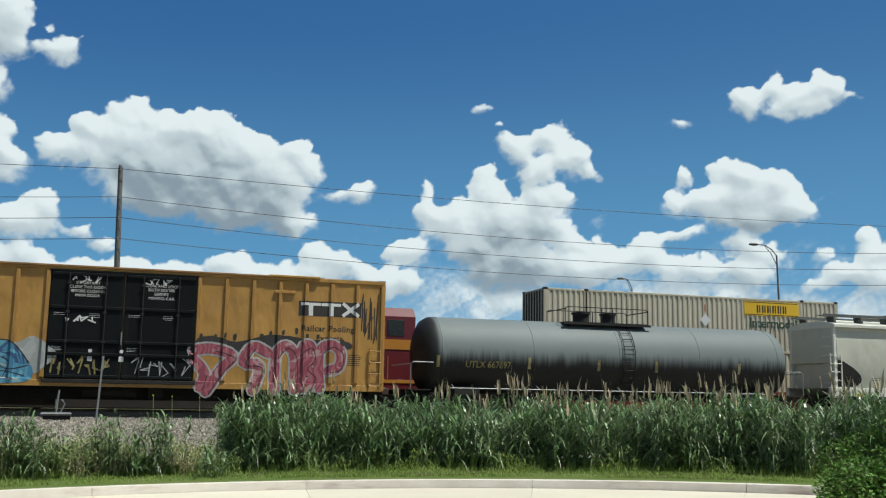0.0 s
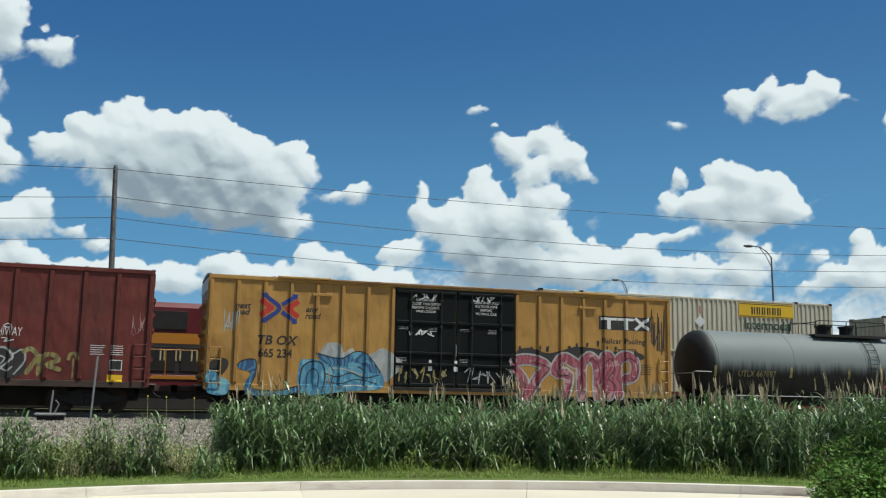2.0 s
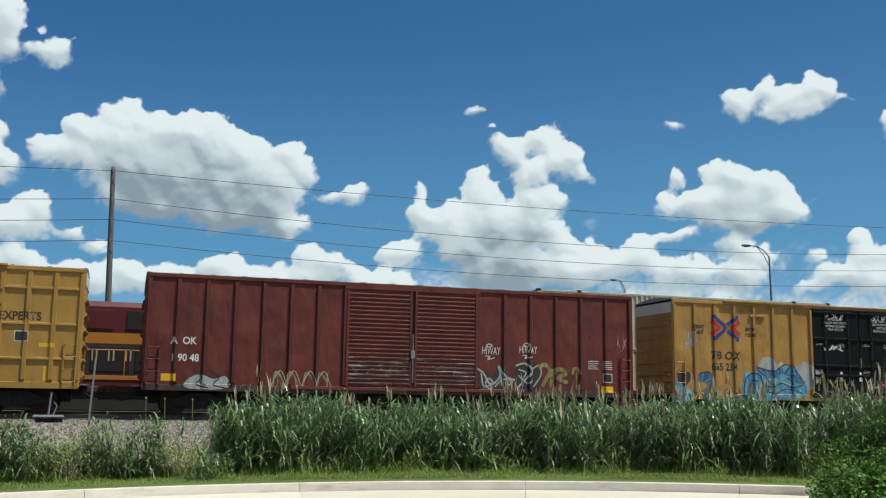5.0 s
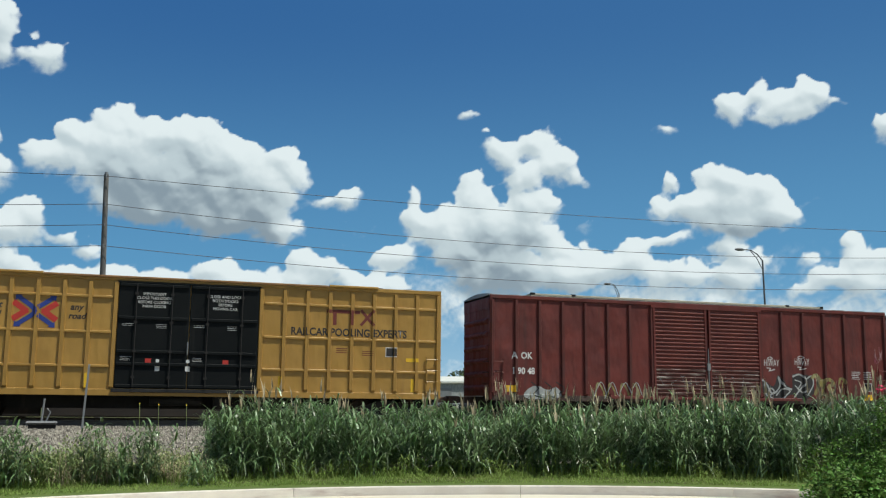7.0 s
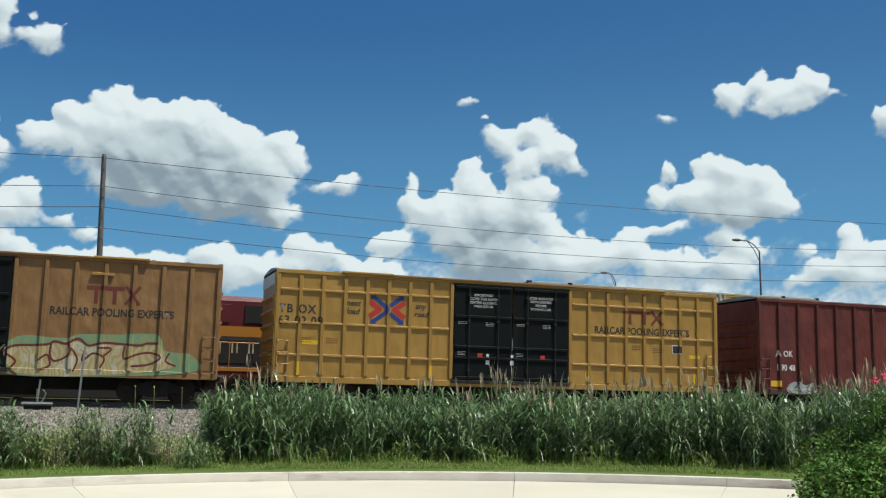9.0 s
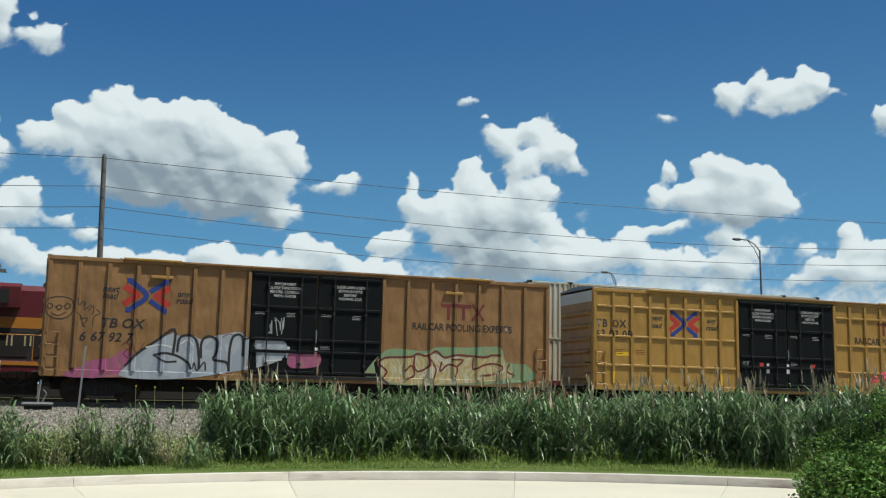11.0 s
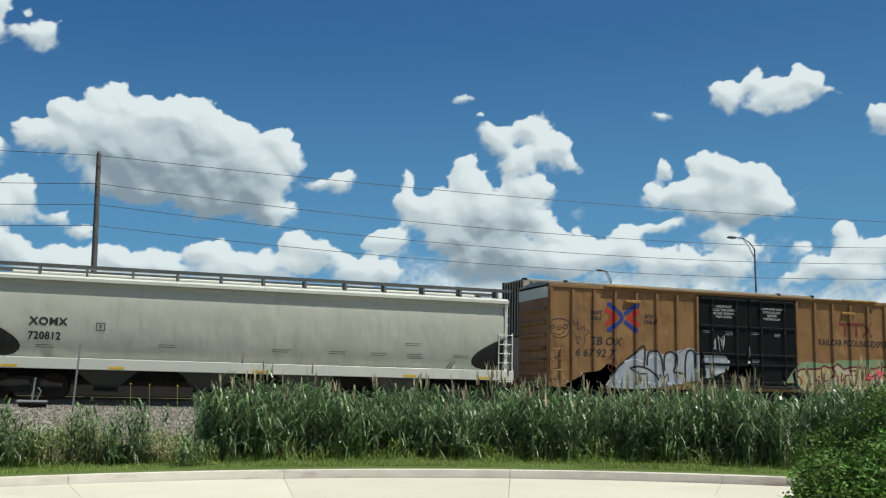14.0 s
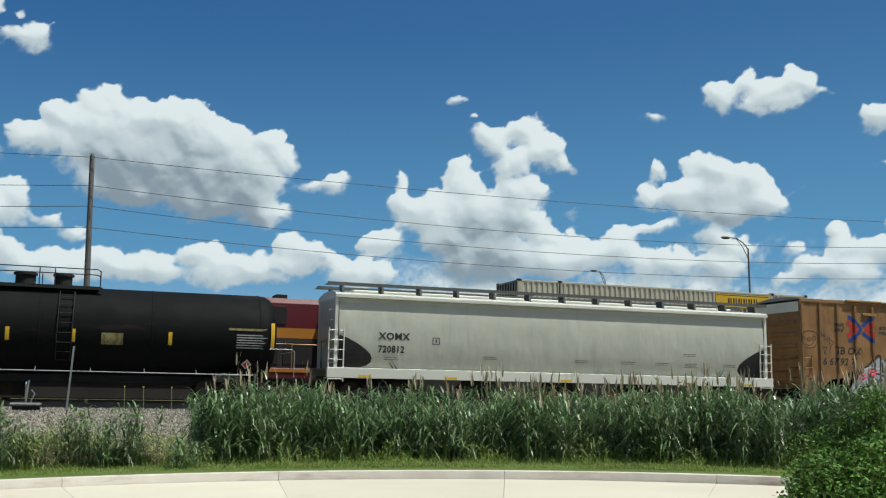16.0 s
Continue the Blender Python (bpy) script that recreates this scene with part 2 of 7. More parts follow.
def prism(bm, outline, x0, x1):
    """A profile in y, z drawn out along x."""
    a = [bm.verts.new((x0, y, z)) for y, z in outline]
    b = [bm.verts.new((x1, y, z)) for y, z in outline]
    n = len(outline)
    for i in range(n):
        bm.faces.new((a[i], a[(i + 1) % n], b[(i + 1) % n], b[i]))
    bm.faces.new(a)
    bm.faces.new(b[::-1])
    return bm


def side_poly(bm, pts, y):
    """A flat patch on a car's side: points in x, z."""
    return bm.faces.new([bm.verts.new((x, y, z)) for x, z in pts])


def stroke(bm, pts, w, y):
    """A painted line of width w on a car's side."""
    for k, ((xa, za), (xb, zb)) in enumerate(zip(pts, pts[1:])):
        d = math.hypot(xb - xa, zb - za) or 1e-6
        nx, nz = -(zb - za) / d * w / 2, (xb - xa) / d * w / 2
        ex, ez = (xb - xa) / d * w * 0.3, (zb - za) / d * w * 0.3
        side_poly(bm, [(xa - ex + nx, za - ez + nz), (xa - ex - nx, za - ez - nz), (xb + ex - nx, zb + ez - nz), (xb + ex + nx, zb + ez + nz)], y - 0.0006 * k)


def words(text, x, z, size, y, material, parent, wide=1.0, slant=0.0, space=1.0, middle=False, heavy=0.022):
    """Lettering on a car's side, from the built-in font."""
    cu = bpy.data.curves.new("lettering", "FONT")
    cu.body, cu.size, cu.shear, cu.space_character, cu.resolution_u, cu.offset = text, size, slant, space, 3, size * heavy
    if middle:
        cu.align_x = "CENTER"
    tmp = bpy.data.objects.new("lettering", cu)
    scene.collection.objects.link(tmp)
    me = bpy.data.meshes.new_from_object(tmp.evaluated_get(bpy.context.evaluated_depsgraph_get()))
    bpy.data.objects.remove(tmp)
    bpy.data.curves.remove(cu)
    me.name = "lettering"
    me.transform(Matrix.Translation((x, y, z)) @ Matrix.Rotation(radians(90), 4, "X") @ Matrix.Diagonal((wide, 1, 1, 1)))
    me.materials.clear()
    me.materials.append(M[material])
    ob = new("lettering", me)
    ob.parent = parent
    return ob


def bars(bm, x, z, n, length, gap, thick, y, rng):
    """Small print that cannot be read: n short lines."""
    for k in range(n):
        side_poly(bm, [(x, z - k * gap), (x + length * rng.uniform(0.7, 1), z - k * gap), (x + length * 0.85, z - k * gap - thick), (x, z - k * gap - thick)], y)


def raw(name, verts, faces, material, label="", category="", kind="", group=""):
    """One object from number arrays."""
    me = bpy.data.meshes.new(name)
    me.from_pydata(verts, [], faces)
    me.materials.append(M[material])
    return tagged(new(name, me), label, category, group, kind)


def thing(name, label, category, m, group=""):
    e = new(name)
    e.empty_display_size = 0.3
    e.matrix_basis = m
    return tagged(e, label, category, group)


def on_line(x, y, w=RAIL):
    return LINE @ Matrix.Translation((x, y, w))


# ---- sky backdrop ----
# each cloud as lobes of (azimuth, elevation, half width, half height), in degrees
CLOUDS = {}
CLOUDS["big"] = [(-3.9, 13.2, 1.41, 0.99), (-2.4, 13.9, 1.88, 1.29), (-0.3, 15.1, 1.65, 1.22), (-0.2, 13.0, 2.59, 2.00), (1.9, 14.7, 2.23, 1.36), (4.0, 14.5, 2.47, 1.55), (6.3, 13.4, 2.59, 1.41), (8.7, 13.1, 1.76, 1.46), (4.1, 12.1, 6.11, 1.88), (1.4, 11.4, 3.88, 1.53), (6.8, 11.3, 3.06, 1.88), (8.7, 9.7, 1.83, 0.99), (5.7, 10.3, 3.06, 1.06), (12.7, 11.6, 1.22, 0.71), (11.2, 11.5, 1.18, 0.47)]
CLOUDS["upper left"] = [(-7.6, 19.5, 1.9, 2.1), (-6.6, 18.7, 1.1, 1.2), (-4.5, 18.5, 1.15, 0.95), (-5.3, 18.5, 0.8, 0.7), (-4.9, 19.3, 0.42, 0.6), (-7.6, 16.4, 0.85, 0.9)]
CLOUDS["mid left"] = [(-7.7, 13.4, 1.50, 1.55), (-7.0, 12.4, 1.35, 1.1), (-7.4, 11.5, 1.2, 0.8)]
CLOUDS["low left"] = [(-5.0, 9.6, 1.55, 1.32), (-6.5, 9.0, 2.12, 1.18), (-2.7, 8.9, 1.06, 0.47), (-1.6, 8.2, 0.71, 0.61)]
CLOUDS["bank left"] = [(-5.4, 6.9, 2.12, 0.56), (-7.9, 6.5, 2.12, 0.94), (4.7, 7.3, 1.36, 0.71), (5.4, 7.5, 0.85, 0.61), (11.2, 7.5, 1.29, 0.85), (9.7, 7.1, 1.65, 0.75), (12.7, 6.9, 1.41, 0.61), (-2.5, 6.1, 2.82, 0.71), (1.6, 6.2, 3.29, 0.66), (7.2, 6.2, 3.29, 0.71)]
CLOUDS["tower"] = [(23.6, 14.7, 1.69, 0.99), (25.0, 13.4, 1.41, 1.06), (26.2, 12.6, 0.66, 0.52), (22.1, 14.0, 1.13, 1.13), (23.2, 12.8, 1.36, 0.99), (20.3, 12.7, 0.85, 0.75), (20.4, 11.3, 1.51, 1.32), (18.5, 10.5, 1.29, 1.13), (17.3, 9.9, 1.65, 1.46), (23.6, 10.9, 1.74, 1.18), (22.1, 9.6, 2.70, 1.83), (19.8, 8.9, 2.35, 1.83), (24.1, 9.3, 1.18, 0.85), (24.8, 8.5, 1.29, 0.85), (26.3, 8.0, 1.36, 0.94), (21.2, 15.4, 0.42, 0.26), (16.7, 11.5, 0.42, 0.94), (15.4, 8.1, 1.65, 0.99)]
CLOUDS["bank middle"] = [(21.8, 7.3, 3.53, 1.41), (25.8, 7.1, 2.82, 1.18), (28.8, 7.6, 1.76, 1.06), (30.6, 7.2, 1.88, 0.94), (32.7, 6.9, 1.41, 0.89), (30.7, 8.8, 1.88, 0.42), (34.7, 8.5, 0.85, 0.71), (35.4, 7.5, 1.29, 0.85), (35.0, 6.4, 1.88, 0.71)]
CLOUDS["right"] = [(34.5, 11.9, 1.55, 1.08), (36.1, 10.9, 2.07, 1.41), (37.4, 10.1, 1.08, 1.08), (33.9, 10.6, 2.02, 1.36), (32.5, 10.4, 1.36, 0.99), (31.0, 10.4, 0.75, 0.75), (34.9, 9.6, 3.01, 0.75), (31.7, 12.1, 0.47, 0.66)]
CLOUDS["upper right"] = [(35.2, 15.9, 1.18, 0.99), (36.3, 16.6, 0.66, 0.71), (37.8, 16.0, 1.60, 0.66), (39.3, 16.3, 1.36, 0.89), (39.0, 15.5, 1.41, 0.52), (40.6, 15.8, 0.66, 0.31), (36.9, 15.4, 1.29, 0.38)]
CLOUDS["shreds"] = [(31.6, 15.2, 0.56, 0.33), (19.8, 16.6, 0.52, 0.33), (38.7, 7.5, 0.61, 0.40), (26.9, 9.8, 0.52, 0.38), (43.5, 14.2, 1.22, 0.75), (43.5, 11.7, 0.33, 0.24)]
CLOUDS["bank right"] = [(41.1, 8.2, 0.80, 0.66), (41.5, 7.2, 0.99, 1.18), (40.0, 6.4, 1.65, 0.80), (41.6, 6.0, 1.65, 0.94), (38.6, 6.0, 1.41, 0.59), (43.6, 6.9, 1.65, 0.94), (45.2, 7.7, 1.88, 1.65), (47.7, 6.7, 2.82, 1.41)]
CLOUDS["far bank"] = [(-7.6, 7.0, 2.12, 1.06), (-5.6, 7.1, 1.88, 0.89), (-2.6, 6.6, 1.41, 0.71), (-0.3, 6.8, 1.41, 0.82), (2.0, 6.7, 1.65, 0.82), (5.0, 7.3, 1.41, 1.06), (7.0, 6.4, 2.12, 0.82), (10.7, 7.3, 2.23, 1.13), (14.4, 6.5, 2.35, 0.94)]
AZ = np.concatenate([np.linspace(-45, -11, 18)[:-1], np.arange(-11, 48, 0.085), np.linspace(48, 85, 20)])
EL = np.concatenate([np.linspace(-1.5, 1.5, 4)[:-1], np.arange(1.5, 22.6, 0.085), np.linspace(22.7, 42, 14)])


def cells(x, y, size, seed):
    """Distance to the nearest of scattered points, one in each cell of the given size: round billows with sharp creases."""
    u, v = x / size, y / size
    best = np.full(u.shape, 9.0)
    for di in (-1, 0, 1):
        for dj in (-1, 0, 1):
            i, j = np.floor(u) + di, np.floor(v) + dj
            a = np.modf(np.sin(i * 127.1 + j * 311.7 + seed * 17.3) * 43758.5453)[0]
            b = np.modf(np.sin(i * 269.5 + j * 183.3 + seed * 31.9) * 43758.5453)[0]
            best = np.minimum(best, (u - i - 0.5 - 0.45 * a) ** 2 + (v - j - 0.5 - 0.45 * b) ** 2)
    return np.sqrt(best)


def waves(x, y, size, seed):
    """Smooth value noise between -1 and 1."""
    u, v = x / size, y / size
    i, j = np.floor(u), np.floor(v)
    fu, fv = u - i, v - j
    fu, fv = fu * fu * (3 - 2 * fu), fv * fv * (3 - 2 * fv)

    def h(a, b):
        return np.modf(np.sin(a * 127.1 + b * 311.7 + seed * 74.7) * 43758.5453)[0]

    return (h(i, j) * (1 - fu) + h(i + 1, j) * fu) * (1 - fv) + (h(i, j + 1) * (1 - fu) + h(i + 1, j + 1) * fu) * fv


def step(v, a, b):
    k = np.clip((v - a) / (b - a), 0, 1)
    return k * k * (3 - 2 * k)


def blurred(f, n):
    for ax in (0, 1):
        c = np.cumsum(np.pad(f, [(n + 1, n) if q == ax else (0, 0) for q in (0, 1)], mode="edge"), axis=ax)
        f = (c[2 * n + 1:] - c[:-2 * n - 1] if ax == 0 else c[:, 2 * n + 1:] - c[:, :-2 * n - 1]) / (2 * n + 1)
    return f


def cumulus():
    """Cover and brightness of the clouds over the sky: lobes, swollen by billows of falling size and lit from above."""
    x, y = np.meshgrid(AZ, EL)
    wx = x + 0.35 * waves(x, y, 1.9, 1) + 0.16 * waves(x, y, 0.7, 2) + 0.07 * waves(x, y, 0.3, 3)
    wy = y + 0.30 * waves(x, y, 1.7, 4) + 0.15 * waves(x, y, 0.6, 5) + 0.07 * waves(x, y, 0.28, 6)
    lobes = [q for group in CLOUDS.values() for q in group]
    total = np.zeros(x.shape)
    for az, el, ra, re in lobes:
        g = (1 - np.sqrt(((wx - az) / ra) ** 2 + ((wy - el) / re) ** 2)) * math.sqrt(ra * re)
        total += np.exp(np.clip(g, -6, 6) / 0.16)
    deep = 0.16 * np.log(total + 1e-9)
    gy = blurred(np.gradient(deep, axis=0) / 0.085, 5)
    crown = step(-gy, -0.45, 0.5)
    puff = sum(s * (0.52 - cells(wx, wy, s, k)) for k, s in enumerate((1.9, 1.0, 0.55, 0.3)))
    swell = sum(s * (0.52 - cells(wx, wy, s, k)) for k, s in enumerate((1.9, 1.0)))
    wisp = 0.5 * waves(wx, wy, 0.9, 8) + 0.3 * waves(wx, wy, 0.42, 9) + 0.2 * waves(wx, wy, 0.2, 10)
    field = deep - 0.27 + (0.10 + 0.24 * crown) * puff + (0.42 - 0.27 * crown) * wisp
    soft = 0.62 - 0.48 * crown
    cover = step(field, -soft, soft)
    # thin veil of far cloud low over the horizon
    veil = step(y, 9.5, 5.0) * step(x, 11, 21) * step(0.5 * waves(wx, wy, 3.1, 12) + 0.5 * wisp, -0.5, 0.45) * 0.85
    shreds = step(waves(wx, wy, 2.6, 14) + 0.8 * wisp, 0.55, 1.2) * step(y, 15, 9) * 0.35
    cover = np.maximum(cover, np.maximum(veil, shreds))
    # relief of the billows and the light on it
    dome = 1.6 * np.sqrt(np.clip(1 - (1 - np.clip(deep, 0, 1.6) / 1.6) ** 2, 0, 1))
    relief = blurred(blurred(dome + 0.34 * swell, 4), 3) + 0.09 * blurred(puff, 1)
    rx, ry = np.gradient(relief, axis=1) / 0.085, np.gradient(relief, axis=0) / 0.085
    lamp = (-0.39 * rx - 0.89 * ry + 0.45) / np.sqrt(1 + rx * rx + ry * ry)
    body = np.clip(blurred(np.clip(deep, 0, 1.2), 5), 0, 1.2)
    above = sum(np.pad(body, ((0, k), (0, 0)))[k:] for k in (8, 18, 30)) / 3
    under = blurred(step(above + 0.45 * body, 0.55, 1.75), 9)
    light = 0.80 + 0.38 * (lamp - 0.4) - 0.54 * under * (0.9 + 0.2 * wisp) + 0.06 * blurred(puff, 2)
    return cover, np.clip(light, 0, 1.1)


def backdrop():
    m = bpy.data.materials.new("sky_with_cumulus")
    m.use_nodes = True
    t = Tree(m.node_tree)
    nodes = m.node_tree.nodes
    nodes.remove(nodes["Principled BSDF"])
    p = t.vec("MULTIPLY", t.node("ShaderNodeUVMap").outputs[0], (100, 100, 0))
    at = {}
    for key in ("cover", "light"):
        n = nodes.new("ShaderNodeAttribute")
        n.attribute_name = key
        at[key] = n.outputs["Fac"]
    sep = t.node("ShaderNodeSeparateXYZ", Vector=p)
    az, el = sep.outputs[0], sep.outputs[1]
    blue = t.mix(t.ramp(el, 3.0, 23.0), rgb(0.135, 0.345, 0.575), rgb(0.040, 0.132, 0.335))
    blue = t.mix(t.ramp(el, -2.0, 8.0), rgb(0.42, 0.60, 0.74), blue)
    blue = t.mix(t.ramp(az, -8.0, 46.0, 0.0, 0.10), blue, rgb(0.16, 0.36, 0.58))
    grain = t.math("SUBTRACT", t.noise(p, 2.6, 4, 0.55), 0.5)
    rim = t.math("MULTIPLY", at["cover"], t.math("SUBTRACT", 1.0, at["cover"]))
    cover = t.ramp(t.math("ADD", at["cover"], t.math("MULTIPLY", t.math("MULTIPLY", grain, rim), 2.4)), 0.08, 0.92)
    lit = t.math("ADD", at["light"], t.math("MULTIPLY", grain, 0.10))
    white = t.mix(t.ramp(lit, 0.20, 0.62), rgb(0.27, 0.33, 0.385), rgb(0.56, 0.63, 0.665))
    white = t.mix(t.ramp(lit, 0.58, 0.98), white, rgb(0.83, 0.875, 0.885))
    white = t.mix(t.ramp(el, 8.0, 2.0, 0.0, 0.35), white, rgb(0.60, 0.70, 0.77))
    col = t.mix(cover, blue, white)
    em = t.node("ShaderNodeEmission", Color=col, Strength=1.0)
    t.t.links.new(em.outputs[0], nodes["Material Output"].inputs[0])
    x, y = np.meshgrid(np.radians(AZ), np.radians(EL))
    v = np.stack([np.sin(x) * np.cos(y), np.cos(x) * np.cos(y), np.sin(y)], 2).reshape(-1, 3) * 2600.0 + np.array(EYE)
    na, ne = len(AZ), len(EL)
    k = (np.arange(ne - 1)[:, None] * na + np.arange(na - 1)[None]).reshape(-1)
    f = np.stack([k, k + 1, k + na + 1, k + na], 1)
    me = bpy.data.meshes.new("backdrop")
    me.vertices.add(len(v))
    me.vertices.foreach_set("co", v.ravel())
    me.loops.add(f.size)
    me.loops.foreach_set("vertex_index", f.ravel())
    me.polygons.add(len(f))
    me.polygons.foreach_set("loop_start", np.arange(0, f.size, 4))
    me.update(calc_edges=True)
    uv = np.stack(np.meshgrid(AZ / 100, EL / 100), 2).reshape(-1, 2)
    me.uv_layers.new(name="UVMap").data.foreach_set("uv", uv[f.ravel()].ravel())
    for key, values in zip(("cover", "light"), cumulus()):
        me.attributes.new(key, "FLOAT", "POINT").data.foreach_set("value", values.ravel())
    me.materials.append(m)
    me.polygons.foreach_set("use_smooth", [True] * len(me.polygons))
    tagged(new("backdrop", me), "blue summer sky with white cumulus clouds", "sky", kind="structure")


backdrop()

# ---- ground, road, kerb ----
ARC = Vector((1.5, 3.9))
ARC_R = 16.45


def rail_z(x):
    return EYE.z + RAIL + GRADE * x


def ground_z(x, y):
    r = math.hypot(x - ARC.x, y - ARC.y)
    verge = 0.13 + 0.02 * max(0, min(1, (r - 17.0) / 3)) + 0.03 * noise.noise(Vector((x * 0.4, y * 0.4, 0)))
    if r < ARC_R + 0.9 and y < 25:
        return -0.12
    toe, crest = 25.2, 33.6
    top = rail_z(x) - 0.30
    k = max(0.0, min(1.0, (y - toe) / (crest - toe)))
    z = verge + (top - verge) * k
    if y > 47:
        z = top + (0.9 - top) * min(1, (y - 47) / 5)
    if y > 200:
        z = 0.9
    return z


def axis(*spans):
    out = []
    for a, b, n in spans:
        out += [a + (b - a) * i / n for i in range(n)]
    return out + [spans[-1][1]]


gx = axis((-2400, -120, 8), (-120, -20, 10), (-20, 32, 90), (32, 120, 12), (120, 2500, 8))
gy = axis((-600, -20, 6), (-20, 12, 10), (12, 36, 60), (36, 60, 14), (60, 300, 8), (300, 2550, 8))
gv = [(x, y, ground_z(x, y)) for y in gy for x in gx]
gf = [(j * len(gx) + i, j * len(gx) + i + 1, (j + 1) * len(gx) + i + 1, (j + 1) * len(gx) + i) for j in range(len(gy) - 1) for i in range(len(gx) - 1)]
raw("ground", gv, gf, "soil", "grassy soil sloping up to the railway", "ground", "structure")


def wedge(r0, r1, a0, a1, z0, z1, n=4, drop=0.0):
    """A slab between two radii and two bearings round the drive's centre."""
    bm = bmesh.new()
    rows = []
    for i in range(n + 1):
        a = radians(a0 + (a1 - a0) * i / n)
        c, s = math.sin(a), math.cos(a)
        rows.append([bm.verts.new((ARC.x + c * r, ARC.y + s * r, z)) for r, z in ((r0, z0), (r0 + drop, z1), (r1, z1), (r1, z0))])
    for q, w in zip(rows, rows[1:]):
        for k in range(4):
            bm.faces.new((q[k], q[(k + 1) % 4], w[(k + 1) % 4], w[k]))
    bm.faces.new(rows[0])
    bm.faces.new(rows[-1][::-1])
    return bm


lawn_bm = bmesh.new()
rings = []
for i in range(121):
    a = radians(-70 + 145 * i / 120)
    rings.append([lawn_bm.verts.new((ARC.x + math.sin(a) * r, ARC.y + math.cos(a) * r, 0.125 + 0.025 * (r - 16.5) / 2)) for r in (16.58, 17.0, 17.5, 18.2)])
for q, w in zip(rings, rings[1:]):
    for k in range(3):
        lawn_bm.faces.new((q[k], q[k + 1], w[k + 1], w[k]))
tagged(part("lawn", lawn_bm, "turf", None), "strip of soil under the mown verge", "lawn", kind="structure")
road = tagged(new("road"), "pale concrete drive in jointed slabs", "road", kind="structure")
JOINTS = [-66, -46, -31.5, -21.2, -7.2, 7.0, 23.0, 37.6, 52, 70]
for a0, a1 in zip(JOINTS, JOINTS[1:]):
    part("slab", wedge(11.9, ARC_R - 0.16, a0 + 0.015, a1 - 0.015, -0.2, 0.0, 6), "concrete", road)
    part("slab", wedge(6.0, 11.87, a0 + 0.02, a1 - 0.02, -0.2, 0.0, 6), "concrete", road)
for k in range(8):
    part("slab", B(-26 + 7 * k, -19.03 + 7 * k, -26, -9, -0.2, -0.004), "concrete", road)
part("slab", wedge(0.05, 5.97, -180, 180, -0.2, -0.008, 40), "concrete", road)
kerb = tagged(new("kerb"), "pale concrete kerb with stained joints", "kerb", kind="structure")
for a0, a1 in zip(JOINTS, JOINTS[1:]):
    n = 1
    for k in range(n):
        b0, b1 = a0 + (a1 - a0) * k / n, a0 + (a1 - a0) * (k + 1) / n
        bm = wedge(ARC_R - 0.15, ARC_R + 0.17, b0 + 0.015, b1 - 0.015, -0.2, 0.155, 8, drop=0.05)
        part("kerb_stone", bm, "kerb", kerb)

# ---- tracks ----
TRACKS = (NEAR + 1.55, NEAR + 1.55 + 5.35)


def tracks():
    for k, cy in enumerate(TRACKS):
        tr = tagged(new("railway_track"), "steel rails on timber sleepers in grey ballast", "railway track", kind="structure")
        tr.matrix_basis = on_line(0, cy)
        for s in (-0.755, 0.755):
            bm = prism(bmesh.new(), [(s - 0.075, -0.17), (s + 0.075, -0.17), (s + 0.075, -0.15), (s + 0.012, -0.135), (s + 0.012, -0.04), (s + 0.037, -0.03),
                                     (s + 0.037, 0), (s - 0.037, 0), (s - 0.037, -0.03), (s - 0.012, -0.04), (s - 0.012, -0.135), (s - 0.075, -0.15)], -120, 160)
            part("rail", bm, "railhead", tr)
        first = None
        for i in range(100):
            x = -18 + i * 0.52
            if first is None:
                first = part("sleeper", B(-0.11, 0.11, -1.3, 1.3, -0.33, -0.165, bevel=0.01), "pole", tr)
                first.matrix_basis = Matrix.Translation((x, 0, 0))
            else:
                share(first, "sleeper", Matrix.Translation((x, random.uniform(-0.04, 0.04), 0)), tr)
        bed = prism(bmesh.new(), [(-4.2, -0.9), (-2.2, -0.24), (2.6, -0.24), (4.0, -0.9)], -130, 170)
        ob = part("ballast_bed", bed, "ballast", tr)


tracks()


# ---- rolling stock ----
CARS = []
POSTS = {}


def rolling(name, label, category, x, group="cars of the freight train"):
    e = thing(name, label, category, on_line(x, TRACKS[0]), group)
    CARS.append((e, x, []))
    return e


